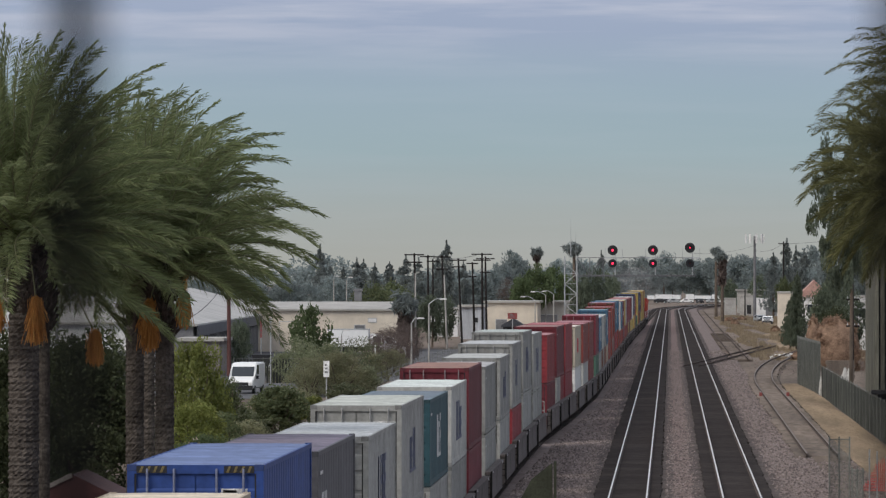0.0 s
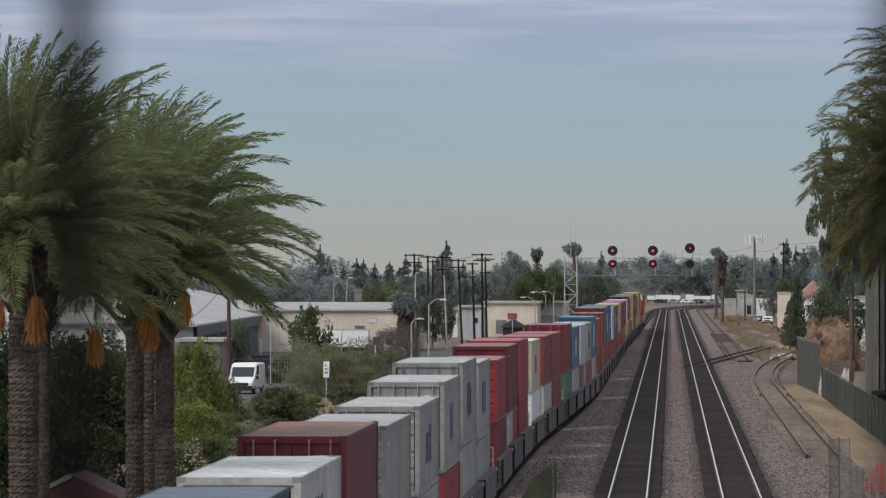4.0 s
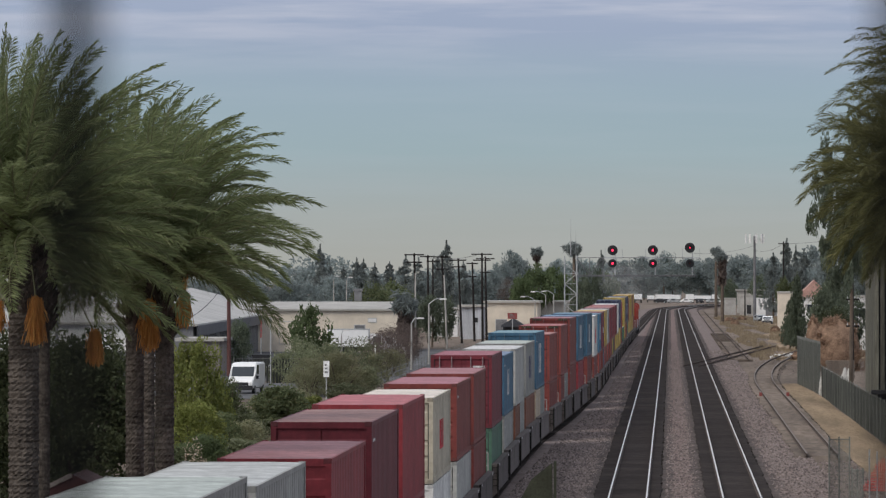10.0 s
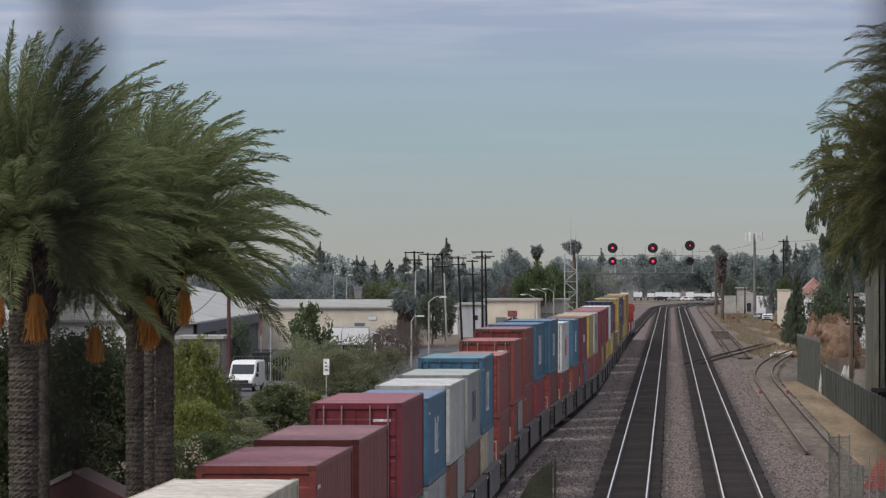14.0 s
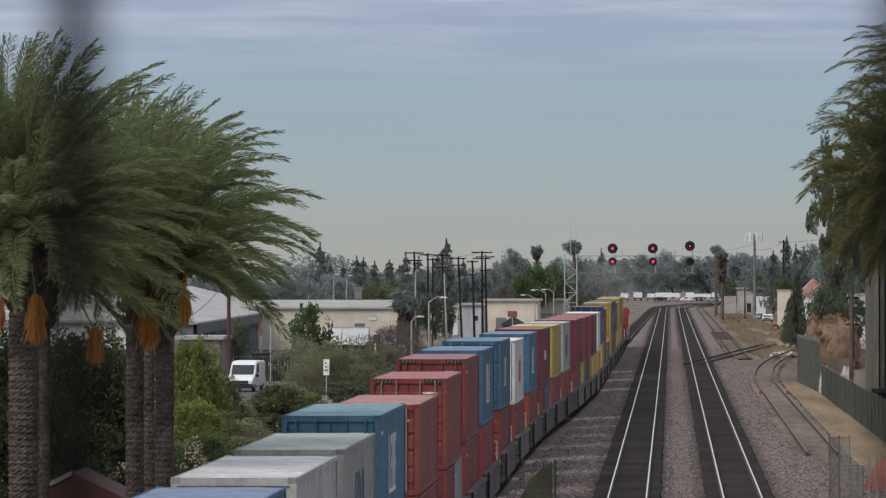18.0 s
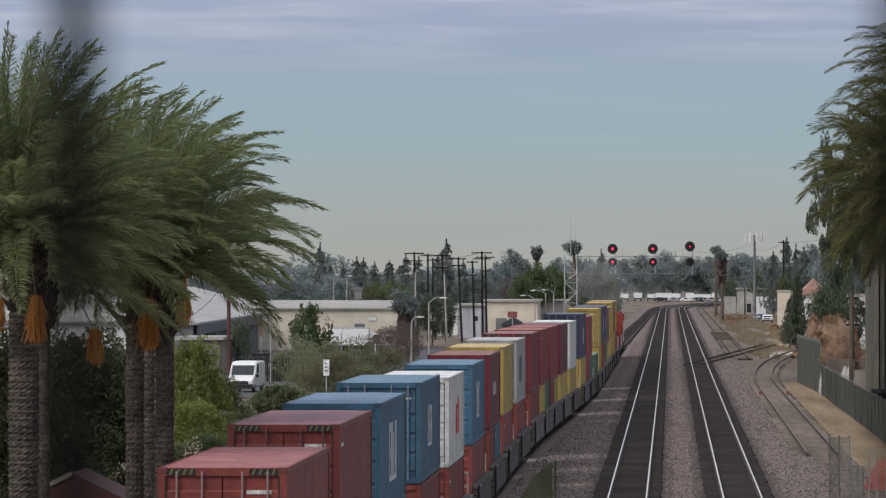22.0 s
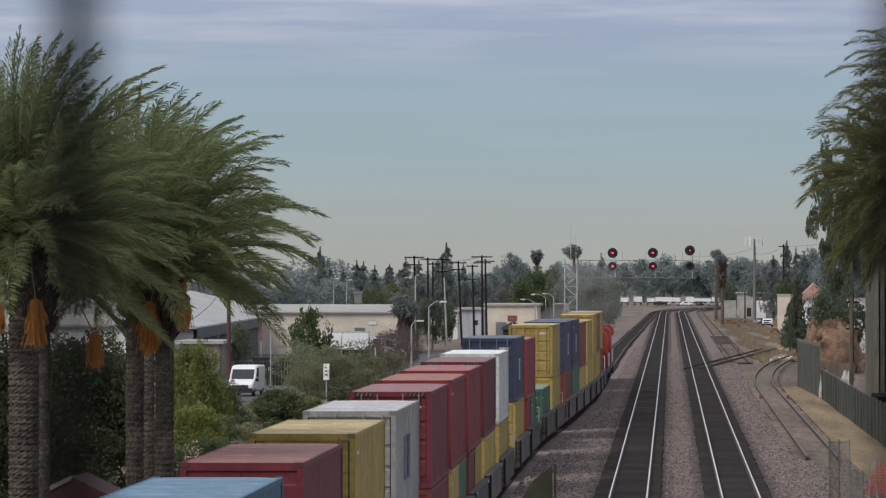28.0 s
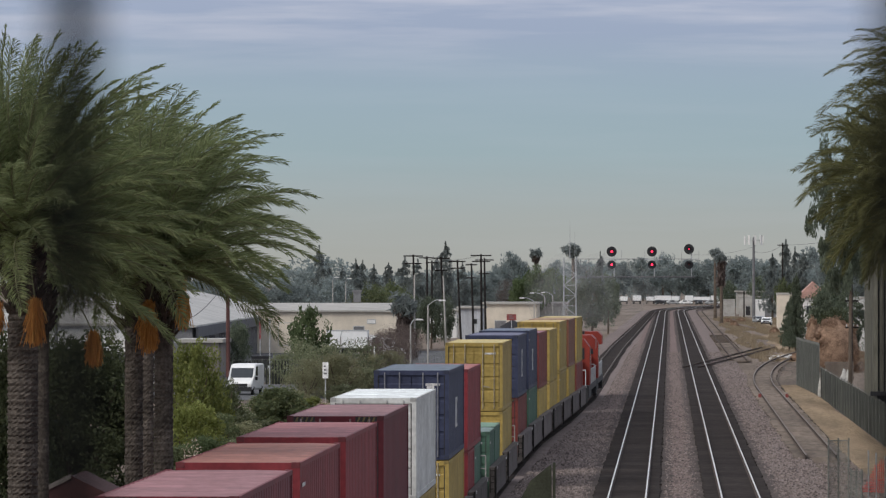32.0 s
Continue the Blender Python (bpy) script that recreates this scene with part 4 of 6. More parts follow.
RNG = random.Random(11)
TRUNKS = [limb_mesh(RNG, 0.35) for _ in range(3)]
STEM = limb_mesh(RNG, 0.1, 0)
CROWNS = {
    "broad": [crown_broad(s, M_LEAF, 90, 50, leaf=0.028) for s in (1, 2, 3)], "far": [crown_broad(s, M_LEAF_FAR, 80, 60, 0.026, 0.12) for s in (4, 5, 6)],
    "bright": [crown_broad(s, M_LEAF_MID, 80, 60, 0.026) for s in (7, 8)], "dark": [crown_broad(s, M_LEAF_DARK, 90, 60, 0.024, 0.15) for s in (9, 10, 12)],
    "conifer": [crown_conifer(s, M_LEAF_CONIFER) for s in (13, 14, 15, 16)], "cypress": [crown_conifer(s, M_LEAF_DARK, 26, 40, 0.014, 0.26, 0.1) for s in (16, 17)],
    "gum": [crown_broad(s, M_LEAF_DARK, 110, 150, 0.012, 0.36, 0.42, 0.06) for s in (18, 23)], "mid": [crown_broad(s, M_LEAF_MID, 90, 60, 0.022, 0.1) for s in (24, 25)], "thin": [crown_broad(s, M_LEAF_GREY, 70, 40, 0.022, 0.05, 0.45, 0.14) for s in (19, 20)],
    "bare": [crown_broad(s, M_TWIG, 110, 110, 0.010, 0.02, 0.45, 0.15) for s in (21, 22)],
}
WORDS = {"broad": ("leafy green broadleaf tree with an uneven crown", "tree"), "far": ("hazy green broadleaf tree in the distant tree line", "tree"), "bright": ("yellow-green broadleaf tree with a rounded crown", "tree"), "mid": ("soft green broadleaf tree in the middle distance", "tree"),
         "dark": ("dark green dense broadleaf tree", "tree"), "conifer": ("tall dark pointed conifer in the distant tree line", "tree"), "cypress": ("dense dark green cypress tree beside the buildings", "tree"),
         "gum": ("tall dark eucalyptus tree with hanging leaf clumps", "tree"), "thin": ("thin grey-green roadside tree with sparse leaves", "tree"), "bare": ("leafless brown bush of fine twigs", "bush")}
COUNT = {}


def tree(kind, x, y, height, width, group=""):
    k = COUNT[kind] = COUNT.get(kind, -1) + 1
    label, category = WORDS[kind]
    t = thing(category if category == "bush" else {"conifer": "conifer", "cypress": "cypress_tree", "gum": "eucalyptus_tree"}.get(kind, "tree"), pose(x, y, -0.42, 0, 0, k * 77), label, category, group)
    s = Matrix.Diagonal((width, width, height, 1))
    part("trunk", TRUNKS[k % 3] if kind in ("broad", "thin", "bare") else STEM, None, t, m=Matrix.Diagonal((height * (0.25 if kind == "gum" else 0.6), height * (0.25 if kind == "gum" else 0.6), height, 1)))
    part("crown", CROWNS[kind][k % len(CROWNS[kind])], None, t, m=s)
    return t


def bush(x, y, height, width, material, label, seed, leaf=0.05, clumps=90, per=34, name="shrub", depth=None):
    t = thing(name, pose(x, y, -0.42), label, "shrub")
    rng = random.Random(seed)
    bm = bmesh.new()
    for k in range(6):
        a = k * 1.1
        rod(bm, (math.cos(a) * 0.02, math.sin(a) * 0.02, 0), (math.cos(a) * 0.3, math.sin(a) * 0.3, rng.uniform(0.5, 0.8)), 0.02, 0.006, 5)
    s = Matrix.Diagonal((width, depth or width, height, 1))
    part("stem", bm, M_TRUNK, t, m=s)
    part("crown", crown_bush(seed, material, int(clumps * 1.3), int(per * 1.5), leaf * 0.62), None, t, m=s)
    return t


def frond_mesh(rng, start, length, wind, weight, material, leaflet=0.43, n=125):
    """A feather palm leaf from its foot at the origin: the rib sets out along start, the wind and its own weight bend it over."""
    steps = 16
    d = np.array(start, float)
    p, rib, ways = np.zeros(3), [np.zeros(3)], []
    for k in range(steps):
        f = (k + 1) / steps
        d = d + (np.array(wind) * f ** 1.2 * 2.0 + np.array([0.0, 0.0, -weight]) * f ** 2.4 * 4.2) / steps
        d /= np.linalg.norm(d)
        ways.append(d.copy())
        p = p + d * length / steps
        rib.append(p.copy())
    rib, ways = np.array(rib), np.array(ways + [ways[-1]])
    bm = bmesh.new()
    for k in range(0, steps, 2):
        rod(bm, rib[k], rib[k + 2], 0.024 * (1 - k / steps) + 0.004, 0.024 * (1 - (k + 2) / steps) + 0.004, 5)
    rachis = mesh_of(bm, "rib", M_RACHIS)
    s = np.linspace(0, 1, steps + 1)
    out = []
    up0 = np.array([0.0, 0.0, 1.0]) + rng.normal(0, 0.35, 3)
    for side in (-1, 1):
        u = np.clip(np.linspace(0.1, 0.998, n) + rng.normal(0, 0.004, n), 0, 1)
        q = np.stack([np.interp(u, s, rib[:, c]) for c in range(3)], axis=1)
        along = np.stack([np.interp(u, s, ways[:, c]) for c in range(3)], axis=1)
        across = np.cross(along, up0)
        across /= np.linalg.norm(across, axis=1)[:, None]
        over = np.cross(across, along)
        ln = leaflet * np.clip(np.sin(np.pi * u ** 0.75) * 0.8 + 0.42, 0.4, 1.15) * rng.uniform(0.75, 1.15, n)
        roll = rng.normal(0.35, 0.25, n)[:, None]
        forward = (0.62 + 0.75 * u ** 2 + rng.normal(0, 0.14, n))[:, None]
        w = along * forward + side * across * np.cos(roll) + over * np.sin(roll) + np.array(wind) * 0.3
        w /= np.linalg.norm(w, axis=1)[:, None]
        flat = np.cross(w, rng.normal(size=(n, 3)))
        flat *= 0.0125 / np.linalg.norm(flat, axis=1)[:, None]
        mid = q + w * ln[:, None] * 0.5
        end = q + w * ln[:, None] + (np.array(wind) * 0.25 - np.array([0, 0, 0.16])) * ln[:, None]
        out.append(np.stack([q - flat * 0.6, mid - flat, end, mid + flat], axis=1))
    return rachis, quads("leaflets", np.concatenate(out), material)


SWAYING = []


def palm_trunk(height, r, seed):
    """A trunk studded with rows of cut leaf bases."""
    rng = random.Random(seed)
    bm = bmesh.new()
    sides, rings = 28, int(height / 0.045)
    last = None
    for j in range(rings + 1):
        z = height * j / rings
        ring = []
        for i in range(sides):
            a = (i + 0.5 * (j % 2)) * math.tau / sides
            bumpy = 1 + 0.1 * math.cos(7 * a + z * 24.0) * math.cos(7 * a - z * 24.0) + rng.uniform(-0.045, 0.045)
            ring.append(bm.verts.new((math.cos(a) * r * bumpy, math.sin(a) * r * bumpy, z)))
        if last:
            for i in range(sides):
                bm.faces.new((last[i], last[(i + 1) % sides], ring[(i + 1) % sides], ring[i]))
        last = ring
    return mesh_of(bm, "trunk", M_BARK)


def palm(x, y, crown_z, r, label, material, seed, fronds=64, wind=(0.55, 0.05, 0.0), weight=0.55, low=-0.5, length=3.9, fruit=(), sway=0, name="date_palm", leaflet=0.43):
    t = thing(name, pose(x, y, -0.42), label, "palm tree", "date palms")
    h = crown_z + 0.42
    rng = random.Random(seed)
    nrng = np.random.default_rng(seed)
    part("trunk", palm_trunk(h - 0.5, r, seed), None, t, "rough trunk of cut leaf bases")
    bm = bmesh.new()
    for k in range(170):
        a, z = rng.uniform(0, math.tau), rng.uniform(-1.5, 0.0)
        q = r * 0.9 + 0.12 * math.sqrt((z + 1.5) / 1.5)
        b = Vector((math.cos(a) * q, math.sin(a) * q, h + z - 0.2))
        rod(bm, b, b + Vector((math.cos(a) * rng.uniform(0.08, 0.2), math.sin(a) * rng.uniform(0.08, 0.2), rng.uniform(0.12, 0.28))), 0.055, 0.02, 4)
    part("leaf_base_boss", bm, M_BOOT, t, "dark shaggy boss of old leaf bases")
    for k in range(fronds):
        el = low + (1.45 - low) * ((k + 0.5) / fronds) ** 0.7 + rng.uniform(-0.12, 0.12)
        a = k * 2.39996 + rng.uniform(-0.25, 0.25)
        start = (math.cos(a) * math.cos(el), math.sin(a) * math.cos(el), math.sin(el))
        ln = length * rng.uniform(0.82, 1.06) * (1.0 if el > 0.2 else 0.86)
        rib, leaflets = frond_mesh(nrng, start, ln, wind, weight * rng.uniform(0.75, 1.25), material, leaflet)
        m = pose(0, 0, h + rng.uniform(-0.25, 0.1))
        f = part("frond", rib, None, t, m=m)
        part("leaf_blade", leaflets, None, f)
        if start[0] > -0.2 and start[1] < 0.55 and k % 2 < sway:
            SWAYING.append((f, m, rng.uniform(0, 6.28), rng.uniform(0.8, 1.3)))
    for dx, dz, size in fruit:
        bm = bmesh.new()
        rod(bm, (dx * 0.2, -0.1, h), (dx, -0.75, h + dz), 0.02, 0.014, 6)
        stalk = part("fruit_stalk", bm, M_RACHIS, t, "bent fruit stalk")
        g = np.random.default_rng(seed + int(abs(dx) * 10))
        n = 600
        p0 = np.stack([dx + g.normal(0, 0.05, n), -0.75 + g.normal(0, 0.05, n), h + dz + g.normal(0, 0.04, n)], axis=1)
        p1 = p0 + np.stack([g.normal(0, 0.085 * size, n), g.normal(0, 0.085 * size, n), -g.uniform(0.3, 1.0, n) * size], axis=1)
        w = np.stack([np.full(n, 0.0075), g.normal(0, 0.006, n), np.zeros(n)], axis=1)
        part("fruit_spray", quads("fruit_spray", np.stack([p0 - w * 0.4, p0 + w * 0.4, p1 + w, p1 - w], axis=1), M_FRUIT), None, stalk, "hanging bunch of orange date strands")
    return t


# palms beside the train
DATE = "tall date palm with windswept grey-green fronds and orange fruit"
palm(-13.10, 105, 9.75, 0.30, DATE, M_FROND, 51, fronds=126, wind=(0.36, 0.0, 0.02), weight=0.45, low=-0.5, length=4.2, fruit=((0.34, -1.45, 0.9), (-0.45, -1.5, 0.6)), sway=1)
palm(-13.66, 113, 9.3, 0.13, DATE, M_FROND, 52, fronds=70, wind=(0.5, 0.0, 0.0), weight=0.66, low=-0.6, length=3.8, fruit=((1.2, -1.75, 0.7),))
palm(-12.18, 118, 9.3, 0.205, DATE, M_FROND, 53, fronds=80, wind=(0.48, 0.05, 0.0), weight=0.6, low=-0.45, length=3.95, fruit=((0.1, 0.1, 0.3),), sway=1)
palm(-12.81, 127, 9.4, 0.185, DATE, M_FROND, 54, fronds=72, wind=(0.48, 0.0, 0.0), weight=0.6, low=-0.4, length=4.0, fruit=((0.9, -0.3, 0.7),), sway=1)
palm(-11.21, 115, 9.15, 0.205, DATE, M_FROND, 55, fronds=84, wind=(0.46, 0.05, 0.0), weight=0.8, low=-0.45, length=3.95, fruit=((-0.26, -0.95, 1.1), (0.5, -0.8, 0.7)), sway=1)
palm(9.30, 200, 11.93, 0.3, "date palm with drooping olive green fronds over the fence", M_FROND_OLIVE, 56, fronds=200, wind=(-0.14, 0.0, 0.0), weight=0.9, low=-1.1, length=4.9, leaflet=0.68)
palm(11.11, 212, 15.69, 0.3, "tall date palm with drooping olive green fronds", M_FROND_OLIVE, 57, fronds=150, wind=(-0.14, 0.0, 0.0), weight=0.9, low=-0.9, length=5.1, leaflet=0.68)

# shrubs between the palms and the street
bush(-23.31, 205, 7.0, 7.4, M_LEAF_HEDGE, "dense dark green hedge bush behind the palms", 61, 0.02, 220, 110)
bush(-24.70, 190, 7.2, 5.4, M_LEAF_HEDGE, "dense dark green hedge bush behind the palms", 62, 0.02, 200, 110)
bush(-22.95, 250, 6.1, 3.5, M_LEAF_YELLOW, "bright yellow-green leafy bush", 63, 0.03, 140, 60)
bush(-23.1, 268, 4.0, 2.6, M_LEAF_MID, "loose green leafy bush", 64, 0.03, 120, 60)
bush(-22.70, 300, 2.8, 4.0, M_LEAF_MID, "rounded green shrub by the street", 65, 0.045, 120, 50)
bush(-24.50, 285, 2.0, 4.4, M_LEAF_GREY, "loose grey-green shrub by the street", 66, 0.04, 120, 50)
bush(-20.69, 225, 1.9, 3.6, M_LEAF, "low green shrub below the palms", 67, 0.045, 100, 50)
bush(-19.72, 240, 1.6, 3.2, M_LEAF_GREY, "low grey-green shrub beside the rails", 68, 0.05, 90, 50)
bush(-18.70, 180, 1.8, 3.6, M_LEAF, "low green shrub below the palms", 69, 0.05, 90, 50)
bush(-22.63, 330, 1.5, 2.4, M_LEAF_YELLOW, "low shrub with yellowish leaves beside the rails", 70, 0.05, 70, 40)
bush(-23.17, 370, 1.5, 3.2, M_LEAF_GREY, "pale flowering shrub beside the rails", 71, 0.05, 70, 40)
bush(-23.74, 400, 2.2, 3.6, M_LEAF_GREY, "loose grey-green shrub by the railing", 72, 0.04, 90, 50)
bush(-21.21, 232, 3.6, 3.4, M_LEAF_YELLOW, "loose yellow-green bush below the palms", 161, 0.03, 130, 60)
bush(-21.42, 246, 2.7, 3.0, M_LEAF_MID, "loose green bush below the palms", 162, 0.03, 110, 60)
bush(-20.19, 214, 2.2, 2.6, M_LEAF_MID, "loose green bush below the palms", 163, 0.03, 110, 60)
bush(-21.67, 262, 1.9, 3.2, M_LEAF_OLIVE, "dry olive-brown scrub beside the rails", 164, 0.025, 110, 60)
bush(-24.25, 335, 1.9, 4.0, M_LEAF_OLIVE, "dry olive-brown scrub beside the rails", 165, 0.025, 110, 60)
bush(-25.68, 330, 1.5, 3.0, M_LEAF_OLIVE, "dry olive-brown scrub beside the rails", 166, 0.025, 110, 60)
bush(-25.16, 395, 3.4, 5.4, M_LEAF_OLIVE, "tall dry olive-brown scrub by the street", 167, 0.02, 130, 60)
bush(-24.94, 428, 3.0, 4.6, M_LEAF_OLIVE, "tall dry olive-brown scrub by the street", 168, 0.02, 120, 60)
bush(-27.31, 392, 3.0, 3.6, M_LEAF_OLIVE, "tall dry olive-brown scrub by the street", 169, 0.02, 120, 60)
bush(-33.18, 445, 2.6, 3.0, M_LEAF_GREY, "pale flowering shrub behind the parked van", 170, 0.03, 110, 60)
bush(-23.57, 285, 1.7, 3.4, M_LEAF_GREY, "loose grey-green scrub beside the rails", 171, 0.025, 110, 60)
bush(-19.81, 222, 2.4, 2.6, M_LEAF, "leafy green bush below the palms", 172, 0.03, 110, 60)
bush(-28.3, 372, 0.75, 3.6, M_LEAF_OLIVE, "dry olive-brown scrub at the street's edge", 173, 0.025, 110, 60)
bush(-25.34, 470, 2.6, 4.0, M_LEAF_OLIVE, "tall dry olive-brown scrub by the railing", 174, 0.02, 110, 60)
bush(-21.7, 328, 1.3, 1.8, M_BLOSSOM, "low shrub covered in white and pale orange blossom", 175, 0.035, 40, 24)
bush(-19.6, 213, 2.5, 2.3, M_BLOSSOM, "small shrub with loose white blossom below the palms", 176, 0.035, 14, 14)
tree("broad", -28.91, 415, 6.8, 3.6)
tree("thin", -26.13, 400, 4.4, 5.2)
tree("thin", -27.08, 398, 4.2, 4.6)
tree("thin", -28.88, 405, 4.6, 4.0)
tree("thin", -25.45, 425, 4.4, 3.6)
tree("bare", -26.42, 490, 4.4, 4.6)
tree("bare", -26.34, 520, 4.8, 3.6)
tree("bare", -26.62, 470, 3.6, 3.2)
tree("bare", -26.68, 505, 4.6, 5.4)
tree("bare", -25.99, 408, 2.6, 5.0)
tree("bare", -26.11, 440, 2.8, 4.0)
tree("dark", -30.20, 660, 6.8, 4.2)
tree("dark", -29.27, 680, 6.5, 3.2)
tree("dark", -33.83, 690, 6.4, 4.0)
tree("dark", -39.97, 480, 5.2, 2.8)

# far tree line
LINE = "distant tree line"
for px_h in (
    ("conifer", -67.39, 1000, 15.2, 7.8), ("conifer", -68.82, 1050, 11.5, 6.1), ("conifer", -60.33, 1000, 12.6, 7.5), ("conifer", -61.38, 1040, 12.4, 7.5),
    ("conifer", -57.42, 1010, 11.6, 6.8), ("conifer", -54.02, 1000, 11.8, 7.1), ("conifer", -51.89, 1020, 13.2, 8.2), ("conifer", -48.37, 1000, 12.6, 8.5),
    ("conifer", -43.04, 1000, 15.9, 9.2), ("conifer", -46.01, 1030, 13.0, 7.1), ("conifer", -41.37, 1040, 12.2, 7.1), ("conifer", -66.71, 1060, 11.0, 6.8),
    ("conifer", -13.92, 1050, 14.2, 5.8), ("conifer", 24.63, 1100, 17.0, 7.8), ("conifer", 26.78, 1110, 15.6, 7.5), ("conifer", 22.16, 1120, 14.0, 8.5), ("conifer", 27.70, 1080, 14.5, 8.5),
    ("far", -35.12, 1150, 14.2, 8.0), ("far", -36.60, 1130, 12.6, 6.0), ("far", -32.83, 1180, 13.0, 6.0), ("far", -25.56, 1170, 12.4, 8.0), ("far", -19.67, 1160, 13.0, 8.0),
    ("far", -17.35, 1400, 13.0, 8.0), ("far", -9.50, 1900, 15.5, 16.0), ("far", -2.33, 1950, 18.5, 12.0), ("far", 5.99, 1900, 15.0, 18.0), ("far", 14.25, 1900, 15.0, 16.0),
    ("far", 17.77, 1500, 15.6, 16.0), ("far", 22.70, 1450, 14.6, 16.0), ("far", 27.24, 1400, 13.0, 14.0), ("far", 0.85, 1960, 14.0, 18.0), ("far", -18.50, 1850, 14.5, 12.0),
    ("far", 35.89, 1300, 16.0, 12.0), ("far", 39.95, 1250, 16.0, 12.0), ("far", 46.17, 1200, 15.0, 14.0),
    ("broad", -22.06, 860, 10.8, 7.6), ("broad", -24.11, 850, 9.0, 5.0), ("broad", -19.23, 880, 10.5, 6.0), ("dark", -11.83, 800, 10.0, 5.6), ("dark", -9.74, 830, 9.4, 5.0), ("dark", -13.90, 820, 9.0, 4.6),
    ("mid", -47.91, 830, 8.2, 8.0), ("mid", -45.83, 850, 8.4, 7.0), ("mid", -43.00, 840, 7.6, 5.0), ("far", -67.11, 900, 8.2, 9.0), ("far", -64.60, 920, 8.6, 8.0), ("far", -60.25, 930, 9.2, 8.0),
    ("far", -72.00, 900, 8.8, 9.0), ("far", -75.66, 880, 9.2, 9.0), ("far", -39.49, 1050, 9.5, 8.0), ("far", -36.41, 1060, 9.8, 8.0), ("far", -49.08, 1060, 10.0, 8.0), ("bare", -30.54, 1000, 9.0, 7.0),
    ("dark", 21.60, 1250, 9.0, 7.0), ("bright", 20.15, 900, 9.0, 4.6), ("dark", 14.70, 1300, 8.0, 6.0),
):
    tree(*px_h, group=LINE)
# behind the fence
tree("cypress", 15.10, 620, 9.6, 3.2)
tree("cypress", 14.75, 640, 6.4, 2.8)
tree("dark", 17.29, 560, 8.6, 5.2)
tree("dark", 18.43, 540, 7.6, 4.6)
tree("bright", 18.00, 600, 8.2, 3.6)
tree("gum", 12.48, 360, 20.0, 6.4)
tree("gum", 15.45, 380, 19.0, 7.0)
bush(16.33, 520, 6.0, 4.6, M_LEAF_HEDGE, "dense dark green bush behind the brush pile", 73, 0.03, 140, 50)


def belt(name, y, x0, x1, height, seed, material, label):
    """Far woods as one sheet of leaf clumps."""
    rng = np.random.default_rng(seed)
    n = 600
    x = rng.uniform(x0, x1, n)
    hgt = height * (0.75 + 0.2 * np.sin(x * 0.05 + seed) + 0.1 * np.sin(x * 0.23))
    c = np.stack([x, y + rng.uniform(-15, 15, n), rng.uniform(0, 1, n) * hgt - 0.4], axis=1)
    tagged(part(name, quads("woods", leaf_cloud(rng, c, rng.uniform(1.2, 2.6, n), 60, 0.45), material), None), label, "woods", kind="stuff")


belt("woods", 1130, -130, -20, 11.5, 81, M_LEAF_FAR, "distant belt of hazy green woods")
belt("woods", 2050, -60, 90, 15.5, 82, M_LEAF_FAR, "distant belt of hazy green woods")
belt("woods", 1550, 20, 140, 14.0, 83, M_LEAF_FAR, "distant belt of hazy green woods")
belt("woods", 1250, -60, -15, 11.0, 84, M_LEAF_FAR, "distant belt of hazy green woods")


def fan_palm(x, y, height, skirt, crown):
    """A distant fan palm: slim trunk, brown skirt and a round head of stiff leaves."""
    t = thing("fan_palm", pose(x, y, -0.42), "distant slim fan palm with a round dark head", "palm tree")
    bm = bmesh.new()
    rod(bm, (0, 0, 0), (0, 0, height), 0.35, 0.25, 10)
    part("trunk", bm, M_TRUNK, t)
    rng = np.random.default_rng(int(height * 10))
    c = np.stack([rng.normal(0, 0.1, 60), rng.normal(0, 0.1, 60), height - skirt * rng.uniform(0, 1, 60)], axis=1)
    if skirt:
        part("skirt", quads("skirt", leaf_cloud(rng, c, np.full(60, 0.75), 12, 0.35, droop=2.0, long=3), M_TWIG), None, t, "hanging skirt of dead leaves")
    c = np.stack([rng.normal(0, 0.35, 40) * crown, rng.normal(0, 0.35, 40) * crown, height + rng.normal(0.3, 0.25, 40) * crown], axis=1)
    part("head", quads("head", leaf_cloud(rng, c, np.full(40, crown * 0.5), 30, 0.16, droop=0.3, long=7), M_LEAF_CONIFER), None, t)


fan_palm(-16.63, 900, 13.2, 0.0, 1.35)
fan_palm(10.00, 1000, 12.2, 4.5, 1.05)
fan_palm(9.68, 1100, 13.8, 0.0, 1.0)
fan_palm(-29.50, 1150, 13.6, 0.8, 1.2)
fan_palm(-32.77, 640, 4.8, 2.2, 1.3)


# ---- signal bridge ----
fan_palm(-30.65, 600, 5.5, 3.4, 1.3)


